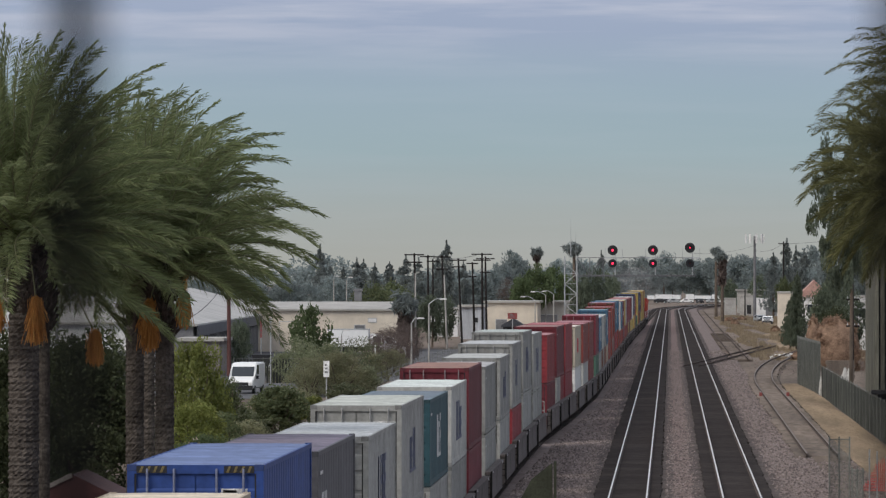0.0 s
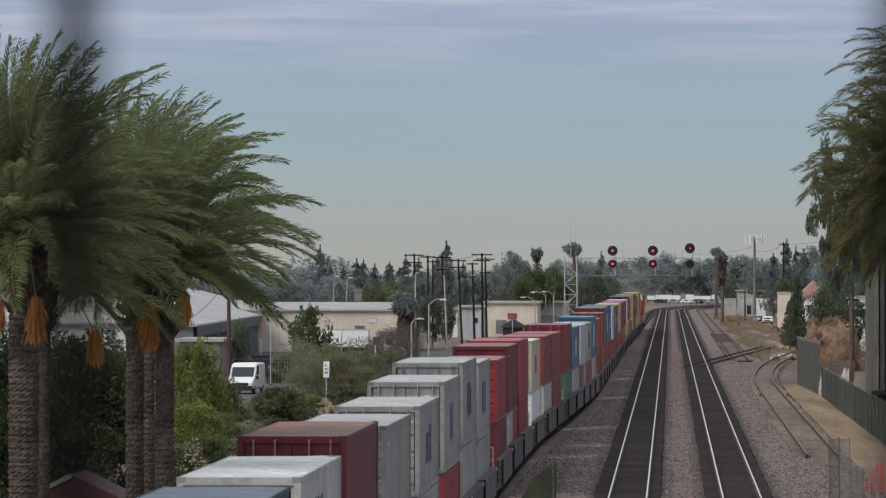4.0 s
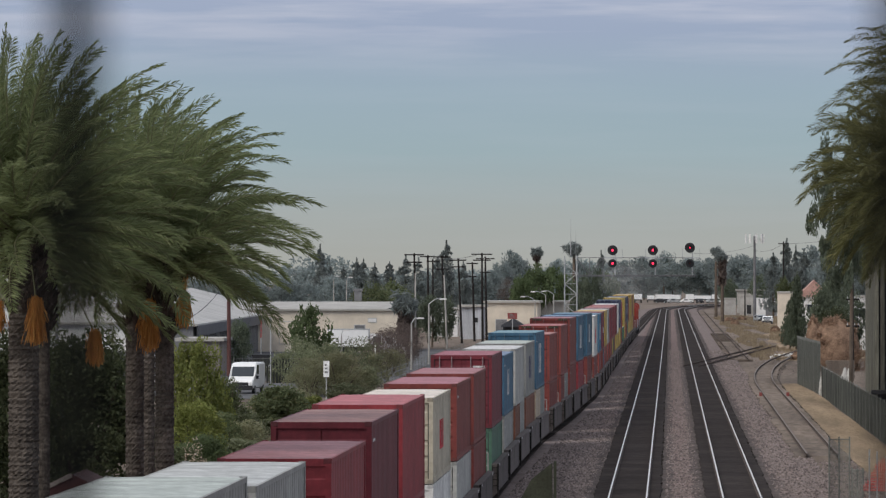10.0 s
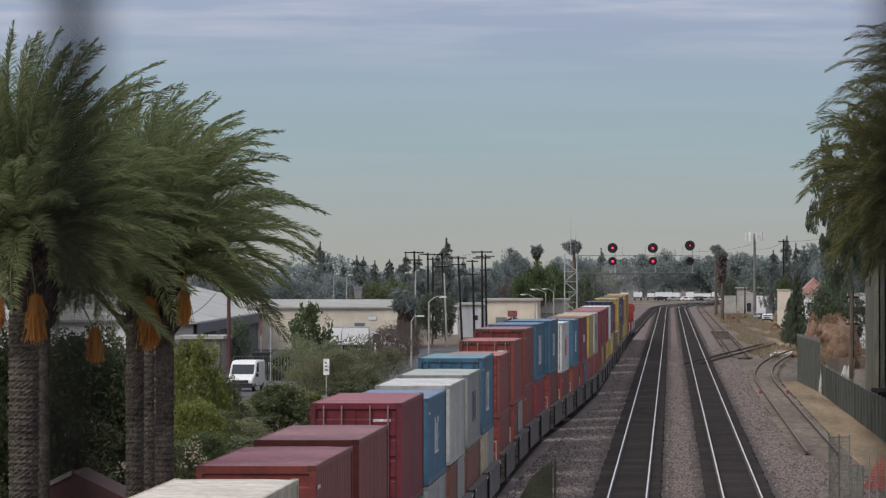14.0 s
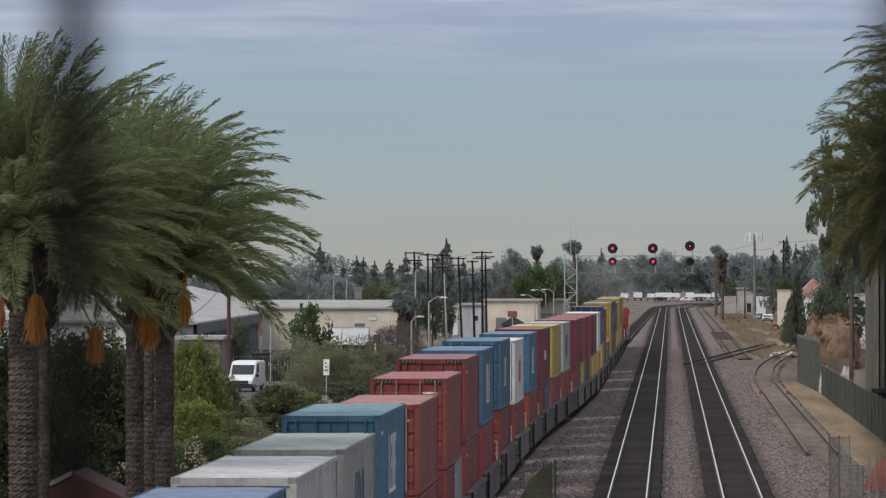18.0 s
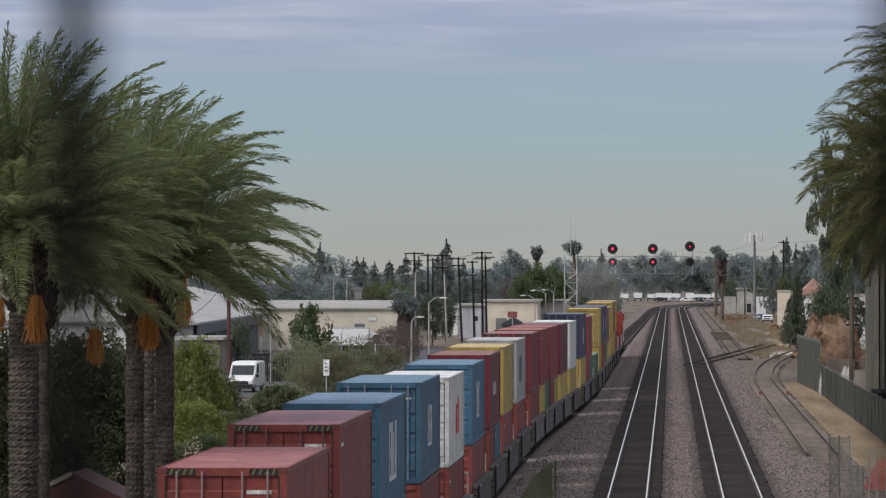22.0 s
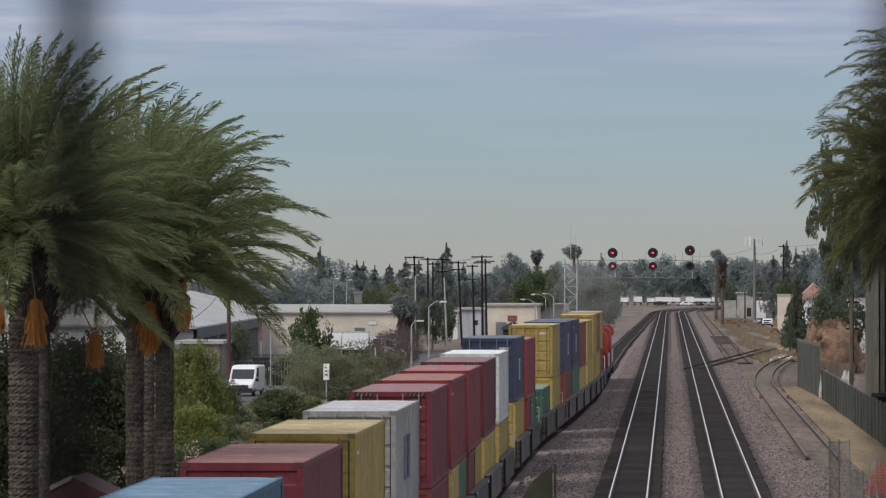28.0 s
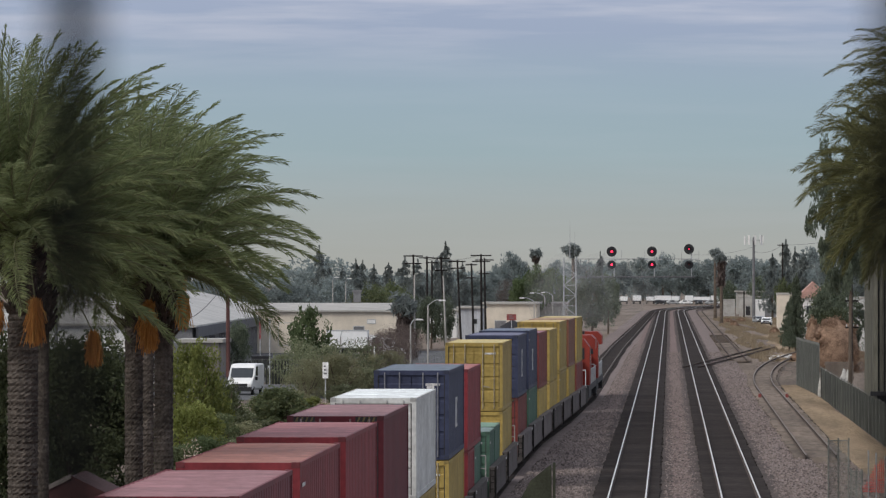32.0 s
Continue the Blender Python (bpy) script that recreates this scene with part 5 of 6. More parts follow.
def signal_bridge():
    y = 634
    t = thing("signal_bridge", pose(0, y, 0), "grey lattice cantilever signal bridge with red signals over the tracks", "signal bridge")
    bm = bmesh.new()
    x0, x1, top = -12.85, -11.35, 11.1
    for x in (x0, x1):
        for dy in (-0.6, 0.6):
            rod(bm, (x, dy, -0.42), (x, dy, top), 0.075, sides=6)
    z, flip = 0.2, 1
    while z < top - 1.2:
        for dy in (-0.6, 0.6):
            a, b = (x0, x1) if flip > 0 else (x1, x0)
            rod(bm, (a, dy, z), (b, dy, z + 1.25), 0.04, sides=5)
            rod(bm, (x0, dy, z), (x1, dy, z), 0.03, sides=5)
        rod(bm, (x1, -0.6 * flip, z), (x1, 0.6 * flip, z + 1.25), 0.035, sides=5)
        z, flip = z + 1.25, -flip
    part("mast", bm, M_STEEL, t)
    bm = bmesh.new()
    a, b, lo, hi = -11.4, 3.1, 8.75, 10.9
    for dy in (-0.55, 0.55):
        rod(bm, (a, dy, lo), (b, dy, lo), 0.06, sides=6)
        rod(bm, (a, dy, hi), (b - 0.3, dy, hi), 0.035, sides=6)
    n = 9
    for k in range(n):
        xa, xb = a + (b - a) * k / n, a + (b - a) * (k + 1) / n
        w = 0.04 if k < 3 else 0.014
        for dy in (-0.55, 0.55):
            rod(bm, (xa, dy, lo), (xa, dy, hi), w, sides=5)
            p, q = (lo, hi) if k % 2 else (hi, lo)
            rod(bm, (xa, dy, p), (xb, dy, q), w, sides=5)
    part("boom", bm, M_MAST, t)
    bm = bmesh.new()
    box(bm, a, b, -0.5, 0.5, lo - 0.16, lo - 0.09)
    part("walkway", bm, M_MAST, t)
    bm = bmesh.new()
    rod(bm, (-12.1, 0, top), (-12.1, 0, 13.2), 0.06, 0.04, 6)
    rod(bm, (-12.1, 0, 13.2), (-12.1, 0, 15.6), 0.03, 0.012, 5)
    rod(bm, (-11.5, 0, top), (-11.5, 0, 14.2), 0.025, 0.012, 5)
    part("aerial", bm, M_STEEL, t)
    for x, lit_low in ((-7.0, True), (-2.1, True), (2.4, False)):
        bm = bmesh.new()
        rod(bm, (x + 0.3, -0.75, lo), (x + 0.3, -0.75, 12.3), 0.06, sides=6)
        box(bm, x - 0.9, x + 1.2, -0.9, 0.1, hi - 0.1, hi + 0.02)
        for dx in (-0.9, 1.2):
            rod(bm, (x + dx, -0.85, hi), (x + dx, -0.85, hi + 1.1), 0.025, sides=5)
        stand = part("signal_stand", bm, M_STEEL, t, "steel stand with railed platform")
        for z, lit in ((11.8, True), (10.2, lit_low)):
            r = 0.62 if z > 11 else 0.52
            if x > 0 and z > 11:
                z += 0.3
            bm = bmesh.new()
            rod(bm, (x, -0.95, z), (x, -0.88, z), r, sides=24)
            rod(bm, (x, -0.88, z), (x, -0.6, z), 0.3, sides=12)
            prism(bm, [(x + math.cos(q) * 0.33, z + math.sin(q) * 0.33) for q in np.linspace(0.1, 3.04, 9)] + [(x + math.cos(q) * 0.29, z + math.sin(q) * 0.29) for q in np.linspace(3.04, 0.1, 9)], "y", -1.3, -0.95)
            head = part("signal_head", bm, M_BLACK, t, "round black signal head")
            bm = bmesh.new()
            rod(bm, (x, -0.975, z), (x, -0.95, z), 0.14 if x < 0 else 0.08, sides=16)
            part("lens", bm, M_RED_LAMP if lit else M_LENS_OFF, head, "glowing red signal lens" if lit else "unlit signal lens")


signal_bridge()


# ---- poles and lamps ----
def utility_pole(x, y, height, arms, material=M_POLE, lean=0.0, label="dark wooden utility pole with crossarms", r=0.17):
    t = thing("utility_pole", pose(x, y, -0.42), label, "utility pole", "utility poles")
    bm = bmesh.new()
    rod(bm, (lean, 0, 0), (0, 0, height), r, r * 0.7, 10)
    part("pole", bm, material, t)
    for z, w in arms:
        bm = bmesh.new()
        box(bm, -w / 2, w / 2, -0.25, -0.13, z - 0.08, z + 0.08)
        arm = part("crossarm", bm, material, t)
        for k in range(4):
            bm = bmesh.new()
            q = -w / 2 + 0.12 + k * (w - 0.24) / 3
            rod(bm, (q, -0.19, z + 0.08), (q, -0.19, z + 0.3), 0.045, 0.03, 6)
            part("insulator", bm, M_STEEL, arm)
    return t


for x, y, h, arms, lean in ((-33.98, 690, 12.1, ((11.9, 2.6), (10.9, 2.2)), 0.3), (-32.64, 700, 11.9, ((11.7, 2.0),), 0.1), (-30.30, 690, 11.8, ((11.6, 2.4), (10.0, 1.6)), 0.6), (-34.70, 760, 11.5, ((11.2, 1.8),), 0.0),
                            (-28.53, 700, 11.4, ((11.2, 2.2), (10.3, 1.8)), 0.5), (-27.39, 720, 11.0, ((10.8, 1.6), (9.0, 1.2)), 0.3), (-25.34, 700, 12.2, ((12.0, 2.8), (11.2, 2.4)), 0.1), (-25.95, 730, 11.8, ((11.5, 2.6), (9.6, 1.5)), 0.2)):
    utility_pole(x, y, h, arms, lean=lean)
for px, d, h, lean in ((-31.37, 640, 9.4, 0.0), (-28.04, 645, 9.2, 0.35)):
    utility_pole(px, d, h, (), M_CONCRETE, lean, "pale grey concrete pole among the dark poles", 0.13)
utility_pole(-40.00, 470, 12.2, ((9.4, 1.2),), M_POLE_RED, 0.05, "reddish brown wooden utility pole by the warehouse", 0.2)
utility_pole(19.57, 900, 15.0, ((14.6, 1.8),), label="tall dark utility pole beside the buildings")
utility_pole(16.50, 1150, 6.0, (), label="short dark wooden pole beside the yard")
utility_pole(16.45, 470, 9.0, ((7.0, 1.2), (4.6, 1.2)), label="dark utility pole behind the fence", r=0.13)
utility_pole(-35.51, 300, 9.0, ((5.2, 1.6),), M_MAST, label="grey metal pole with side arm between the palms", r=0.14)


def cell_mast():
    t = thing("cell_mast", pose(17.82, 1100, -0.42), "slim grey cell phone mast with ring of panel antennas", "antenna mast")
    bm = bmesh.new()
    rod(bm, (0, 0, 0), (0, 0, 17.4), 0.38, 0.24, 12)
    part("pole", bm, M_MAST, t)
    bm = bmesh.new()
    for k in range(6):
        a, b = k * math.tau / 6, (k + 1) * math.tau / 6
        rod(bm, (math.cos(a) * 1.8, math.sin(a) * 1.8, 16.8), (math.cos(b) * 1.8, math.sin(b) * 1.8, 16.8), 0.06, sides=5)
        rod(bm, (0, 0, 16.8), (math.cos(a) * 1.8, math.sin(a) * 1.8, 16.8), 0.05, sides=5)
    part("antenna_ring", bm, M_STEEL, t)
    for k in range(9):
        a = k * math.tau / 9
        bm = bmesh.new()
        box(bm, -0.2, 0.2, -0.1, 0.1, 0, 1.9)
        part("antenna_panel", bm, M_WHITEWALL, t, "white antenna panel", pose(math.cos(a) * 1.95, math.sin(a) * 1.95, 15.9, 0, 0, math.degrees(a) + 90))


cell_mast()


def street_lamp(x, y, height, arm, label="pale concrete street lamp with curved arm"):
    t = thing("street_lamp", pose(x, y, -0.42), label, "street lamp", "street lamps")
    bm = bmesh.new()
    rod(bm, (0, 0, 0), (0, 0, height - 0.5), 0.11, 0.07, 10)
    part("pole", bm, M_CONCRETE, t)
    bm = bmesh.new()
    pts = [(arm * s, 0, height - 0.5 + 0.6 * math.sin(s * math.pi / 2)) for s in (0, 0.25, 0.5, 0.75, 1)]
    for a, b in zip(pts, pts[1:]):
        rod(bm, a, b, 0.045, 0.045, 6)
    part("arm", bm, M_STEEL, t)
    bm = bmesh.new()
    s = 1 if arm > 0 else -1
    prism(bm, ((arm, height), (arm + s * 0.15, height + 0.12), (arm + s * 0.7, height + 0.08), (arm + s * 0.75, height - 0.04), (arm, height - 0.06)), "y", -0.16, 0.16)
    part("lamp_head", bm, M_WHITEWALL, t)


street_lamp(-25.04, 503, 5.0, 0.5)
street_lamp(-24.88, 536, 6.7, 1.1)
for b, d, h, arm in ((-19.74, 760, 6.0, -1.4), (-19.13, 800, 6.6, -1.6), (-18.58, 830, 6.6, -1.2), (-19.47, 900, 7.2, -1.2), (-35.43, 560, 3.2, 0.2), (-58.30, 900, 9.0, 0.3), (-54.81, 880, 8.8, 0.3)):
    street_lamp(b, d, h, arm, "slim street lamp with pale head")


def wires():
    """Slack lines between the poles."""
    t = thing("overhead_wires", pose(0, 0, 0), "thin dark overhead wires slung between the poles", "wires")
    for (ax, ay, az), (bx, by, bz) in (((17.82, 1100, 15), (3.48, 1000, 13.0)), ((19.57, 900, 14.2), (17.82, 1100, 14.0)), ((-33.98, 690, 11.5), (-25.34, 700, 11.7)),
                                       ((-40.00, 470, 8.6), (-40.48, 430, 5.0)), ((19.57, 900, 14.2), (29.07, 700, 15.5))):
        bm = bmesh.new()
        a, b = Vector((ax, ay, az)), Vector((bx, by, bz))
        pts = [a.lerp(b, s) - Vector((0, 0, 0.7 * 4 * s * (1 - s))) for s in np.linspace(0, 1, 9)]
        last = None
        for p in pts:
            ring = [bm.verts.new(p + Vector(o)) for o in ((0.02, 0, 0.02), (-0.02, 0, 0.02), (-0.02, 0, -0.02), (0.02, 0, -0.02))]
            if last:
                for q in range(4):
                    bm.faces.new((last[q], last[(q + 1) % 4], ring[(q + 1) % 4], ring[q]))
            last = ring
        part("wire", bm, M_WIRE, t)


wires()


# ---- buildings ----
def building(name, m, w, d, eave, label, wall, roof, ridge=0.0, axis="y", windows=(), doors=(), category="building", ribs=0.0, overhang=0.4):
    """Walls from -w/2..w/2 and 0..d with a flat or gabled roof; windows and doors on the front (0) or right side (1)."""
    t = thing(name, m, label, category)
    bm = bmesh.new()
    box(bm, -w / 2, w / 2, 0, 0.25, 0, eave)
    part("front_wall", bm, wall, t)
    bm = bmesh.new()
    box(bm, -w / 2, w / 2, d - 0.25, d, 0, eave)
    part("back_wall", bm, wall, t)
    for s in (-1, 1):
        bm = bmesh.new()
        box(bm, min(s * w / 2, s * (w / 2 - 0.25)), max(s * w / 2, s * (w / 2 - 0.25)), 0.25, d - 0.25, 0, eave)
        if ribs and s > 0:
            for y in np.arange(0.6, d - 0.6, ribs):
                box(bm, w / 2, w / 2 + 0.07, y, y + ribs * 0.4, 0.1, eave - 0.1)
        part("side_wall", bm, wall, t)
    bm = bmesh.new()
    o = overhang
    if ridge > 0 and axis == "y":
        prism(bm, ((-w / 2 - o, eave), (-w / 2 - o, eave + 0.2), (0, eave + ridge), (w / 2 + o, eave + 0.2), (w / 2 + o, eave)), "y", -o, d + o)
    elif ridge > 0:
        prism(bm, ((-o, eave), (-o, eave + 0.2), (d / 2, eave + ridge), (d + o, eave + 0.2), (d + o, eave)), "x", -w / 2 - o, w / 2 + o)
    else:
        box(bm, -w / 2 - o, w / 2 + o, -o, d + o, eave, eave + 0.3)
    part("roof", bm, roof, t)
    for face, u, z, ww, hh, mat in windows:
        bm = bmesh.new()
        bm2 = bmesh.new()
        if face == 0:
            box(bm, u - ww / 2 - 0.08, u + ww / 2 + 0.08, -0.05, 0.0, z - 0.08, z + hh + 0.08)
            box(bm2, u - ww / 2, u + ww / 2, -0.07, -0.05, z, z + hh)
        else:
            box(bm, w / 2, w / 2 + 0.05, u - ww / 2 - 0.08, u + ww / 2 + 0.08, z - 0.08, z + hh + 0.08)
            box(bm2, w / 2 + 0.05, w / 2 + 0.07, u - ww / 2, u + ww / 2, z, z + hh)
        fr = part("window", bm, M_STEEL, t)
        part("pane", bm2, mat, fr)
    return t


building("warehouse", pose(-42.05, 620, -0.42), 19, 34, 4.95, "cream stucco warehouse with a low grey roof", M_STUCCO, M_ROOF, 1.0, "x", ((0, 5.0, 1.0, 1.2, 2.2, M_GREYWALL), (0, 6.5, 3.6, 0.9, 0.4, M_WHITEWALL), (0, -3, 1.0, 3.2, 2.6, M_STUCCO)))
building("rooftop_unit", pose(-38.47, 640, 5.6), 0.9, 0.9, 1.2, "grey air vent standing on the warehouse roof", M_MAST, M_MAST, category="roof vent", overhang=0.1)
shed = building("metal_shed", pose(-45.61 - 12.0, 496, -0.42, 0, 0, 1.7), 24, 190, 4.3, "long grey sheet metal shed with a pale gabled roof", M_GREYWALL, M_PALEROOF, 3.2, "y", ribs=2.0, windows=((1, 14, 0.2, 3.6, 3.2, M_BLACK), (1, 40, 0.2, 5, 3.2, M_BLACK), (1, 80, 0.3, 8, 3.0, M_GREYWALL)))
bm = bmesh.new()
box(bm, 12.36, 12.55, -0.5, 190.5, 3.35, 4.35)
part("fascia", bm, M_FASCIA, shed, "dark blue-grey eave board")
building("block_house", pose(-42.61, 470, -0.42), 3.6, 9, 3.2, "low greyish block building before the metal shed", M_BLOCK, M_ROOF)
building("white_house", pose(-49.12, 420, -0.42), 12, 14, 5.2, "white flat building seen between the palm trunks", M_WHITEWALL, M_ROOF, 1.0, "x", ((0, 1.0, 0.2, 10, 2.8, M_GREYWALL),))
building("silo_shed", pose(-28.50, 745, -0.42), 3.2, 12, 4.6, "pale grey ribbed steel shed behind the poles", M_SHEET, M_ROOF, windows=((0, 0.7, 2.4, 0.5, 0.7, M_BLACK),))
building("tan_hall", pose(-23.82, 780, -0.42), 7.8, 20, 5.0, "tan flat-roofed industrial hall", M_STUCCO, M_ROOF, windows=((0, -1.5, 0.5, 1.6, 2.0, M_GREYWALL),))
building("grey_hall", pose(-20.66, 860, -0.42), 9.0, 20, 4.6, "low grey flat-roofed hall behind the lamps", M_ROOF, M_ROOF, windows=((0, 0, 0.6, 4.0, 2.0, M_GREYWALL),))
building("pale_hall", pose(-33.70, 775, -0.42), 4.0, 16, 4.0, "low pale hall behind the trees", M_WHITEWALL, M_ROOF)
building("far_hall", pose(-58.32, 760, -0.42), 18, 20, 4.6, "low pale flat-roofed hall behind the trees", M_WHITEWALL, M_ROOF)
building("stucco_house", pose(18.85, 850, -0.42), 2.4, 8, 6.2, "cream stucco wall of a building behind the cypress", M_STUCCO, M_ROOF, overhang=0.1)
building("pink_house", pose(19.33, 700, -0.42), 3.4, 7, 6.3, "white house with a pink tiled gable roof", M_WHITEWALL, M_PINKROOF, 2.2, "y", ((0, -0.6, 4.2, 0.6, 1.0, M_GLASS), (0, 0.8, 4.2, 0.6, 1.0, M_GLASS)))
building("white_garage", pose(23.23, 640, -0.42), 3.0, 7, 6.4, "white flat building behind the slatted wall", M_WHITEWALL, M_ROOF, windows=((0, 0, 4.2, 1.4, 0.8, M_GLASS),), overhang=0.1)
building("site_cabin", pose(21.49, 1170, -0.42), 5.2, 9, 3.7, "white box cabin beside the dirt yard", M_WHITEWALL, M_WHITEWALL, windows=((0, 1.2, 0.1, 2.4, 1.9, M_GREYWALL),), overhang=0.02)
building("yard_shed", pose(17.44, 1180, -0.42), 3.2, 6, 4.4, "pale shed beside the dirt yard", M_CONCRETE, M_ROOF, windows=((0, 0.4, 0.4, 1.0, 2.0, M_BLACK),), overhang=0.1)
building("yard_shed", pose(13.83, 1200, -0.42), 2.6, 6, 3.6, "pale shed beside the dirt yard", M_CONCRETE, M_ROOF, overhang=0.1)
building("yard_hall", pose(21.78, 1260, -0.42), 11, 10, 5.4, "low grey hall behind the site cabin", M_ROOF, M_ROOF, windows=((0, -2, 3.0, 1.0, 1.0, M_GLASS), (0, 2, 3.0, 1.0, 1.0, M_GLASS)))
red_shed = building("red_roof_shed", pose(-17.3, 150, -0.42), 3.2, 3.6, 2.4, "small shed with a dark red gable roof below the palms", M_DKRED, M_DKRED, 1.05, "y", overhang=0.15)
# pale strip on the left front roof edge only
bm = bmesh.new()
prism(bm, ((-1.77, 2.5), (-1.77, 2.64), (0, 3.5), (0, 3.36)), "y", -0.2, -0.152)
part("verge_board", bm, M_BLOCK, red_shed, "pale strip along the roof's left front edge")


# ---- vehicles ----
def vehicle(name, x, y, turn, w, length, h, label, category, paint=M_CARPAINT, van=False):
    """A road vehicle with its nose towards -y."""
    t = thing(name, pose(x, y, -0.4, 0, 0, turn), label, category)
    bm = bmesh.new()
    a, b = -length / 2, length / 2
    if van:
        side = ((a, 0.4), (a, 0.95), (a + 0.25, 1.15), (a + 0.9, 1.3), (a + 1.5, h - 0.25), (a + 2.0, h), (b - 0.1, h), (b, h - 0.15), (b, 0.4))
    else:
        side = ((a, 0.35), (a, 0.7), (a + 0.15, 0.85), (a + 1.1, 0.95), (a + 1.8, h - 0.04), (a + 2.1, h), (b - 1.1, h), (b - 0.5, 1.0), (b, 0.9), (b, 0.35))
    prism(bm, side, "x", -w / 2, w / 2)
    part("body", bevelled(bm, 0.11), paint, t)
    bm = bmesh.new()
    if van:
        prism(bm, ((a + 0.87, 1.36), (a + 1.42, h - 0.33), (a + 1.46, h - 0.31), (a + 0.91, 1.34)), "x", -w / 2 + 0.14, w / 2 - 0.14)
    else:
        prism(bm, ((a + 1.13, 1.02), (a + 1.74, h - 0.1), (a + 1.78, h - 0.08), (a + 1.17, 1.0)), "x", -w / 2 + 0.16, w / 2 - 0.16)
    part("windscreen", bm, M_GLASS, t)
    for s in (-1, 1):
        bm = bmesh.new()
        box(bm, min(s * w / 2, s * (w / 2 + 0.015)), max(s * w / 2, s * (w / 2 + 0.015)), a + (1.6 if van else 1.9), a + (2.4 if van else 3.2), h * 0.62, h - 0.2)
        part("side_window", bm, M_GLASS, t)
        bm = bmesh.new()
        box(bm, s * (w / 2 - 0.2) - 0.15, s * (w / 2 - 0.2) + 0.15, a - 0.02, a + 0.05, 0.72, 0.9)
        part("headlight", bm, M_SIGN, t)
        bm = bmesh.new()
        box(bm, s * (w / 2 + 0.1) - 0.09, s * (w / 2 + 0.1) + 0.09, a + 1.3, a + 1.4, 1.15, 1.4)
        part("mirror", bm, M_BLACK, t)
        for yy in (a + 0.85, b - 0.9):
            bm = bmesh.new()
            rod(bm, (s * (w / 2 - 0.2), yy, 0.33), (s * (w / 2 + 0.01), yy, 0.33), 0.33, sides=16)
            tyre = part("tyre", bm, M_TYRE, t)
            bm = bmesh.new()
            rod(bm, (s * (w / 2 + 0.008), yy, 0.33), (s * (w / 2 + 0.02), yy, 0.33), 0.19, sides=12)
            part("rim", bm, M_STEEL, tyre)
    bm = bmesh.new()
    box(bm, -w / 2 + 0.02, w / 2 - 0.02, a - 0.05, a + 0.02, 0.3, 0.66 if van else 0.6)
    part("bumper", bm, M_BLACK, t)
    bm = bmesh.new()
    box(bm, -w / 2 + 0.36, w / 2 - 0.36, a - 0.015, a + 0.02, 0.67, 0.9)
    part("grille", bm, M_BLACK, t)


vehicle("cargo_van", -32.90, 403, -6, 2.0, 5.2, 2.4, "white high-roofed cargo van parked on the street", "van", van=True)
vehicle("parked_car", -35.20, 470, -10, 1.8, 4.4, 1.5, "pale parked car behind the roadside tree", "car")
vehicle("parked_car", 17.46, 1010, 12, 1.85, 4.4, 1.5, "silver car parked beside the dirt yard", "car", M_STEEL)
vehicle("parked_car", 18.23, 975, -5, 1.85, 4.4, 1.5, "white car parked beside the dirt yard", "car")


def box_truck(x, y, turn, length, label, cab=True, top=3.9):
    t = thing("box_truck", pose(x, y, -0.4, 0, 0, turn), label, "truck", "parked trucks")
    bm = bmesh.new()
    box(bm, -length / 2, length / 2, -1.25, 1.25, 1.1, top)
    part("cargo_box", bevelled(bm, 0.05), M_CARPAINT, t)
    if cab:
        bm = bmesh.new()
        prism(bm, ((length / 2 + 0.15, 0.5), (length / 2 + 0.15, 2.7), (length / 2 + 1.3, 2.6), (length / 2 + 1.8, 1.7), (length / 2 + 2.1, 1.5), (length / 2 + 2.1, 0.5)), "y", -1.1, 1.1)
        part("cab", bm, M_CARPAINT, t)
        bm = bmesh.new()
        box(bm, length / 2 + 0.5, length / 2 + 1.3, -1.13, -1.1, 1.6, 2.4)
        part("cab_window", bm, M_GLASS, t)
    bm = bmesh.new()
    box(bm, -length / 2 - 0.01, length / 2 + 0.01, -1.27, 1.27, top - 0.08, top + 0.03)
    part("top_rail", bm, M_STEEL, t)
    for s in (-1, 1):
        bm = bmesh.new()
        box(bm, -length / 2 - 0.02, length / 2 + 0.02, min(s * 1.25, s * 1.28), max(s * 1.25, s * 1.28), 1.08, 1.25)
        part("skirt", bm, M_BLACK, t)
    bm = bmesh.new()
    box(bm, -length / 2, length / 2, -0.9, 0.9, 0.8, 1.1)
    part("chassis", bm, M_BLACK, t)
    for xx in (-length / 2 + 1.0, -length / 2 + 2.1, length / 2 + (0.9 if cab else -1.2)):
        for s in (-1, 1):
            bm = bmesh.new()
            rod(bm, (xx, s * 0.9, 0.5), (xx, s * 1.2, 0.5), 0.5, sides=14)
            part("tyre", bm, M_TYRE, t)


box_truck(-35.6, 575, 0, 4.6, "white box truck parked before the warehouse", top=3.2)
vehicle("cargo_van", -31.2, 576, 90, 1.7, 4.2, 2.4, "white van parked beside the box truck", "van", van=True)
for k in range(8):
    box_truck(-15.0 + k * 4.3, 1715 + (k * 7) % 5 * 4, (88, 94, 90, 3, 86, 92, -4, 90)[k], 5.5, "low white trailer parked beyond the bend", cab=False, top=(2.6, 2.9, 2.4, 2.8)[k % 4])
for k in range(6):
    vehicle("parked_car", -3.0 + k * 4.2, 1690, (80, 100, 90, 10, 95, 85)[k], 1.85, 4.4, 1.5, "car parked before the pale trailers", "car", (M_BLACK, M_STEEL, M_CARPAINT)[k % 3])
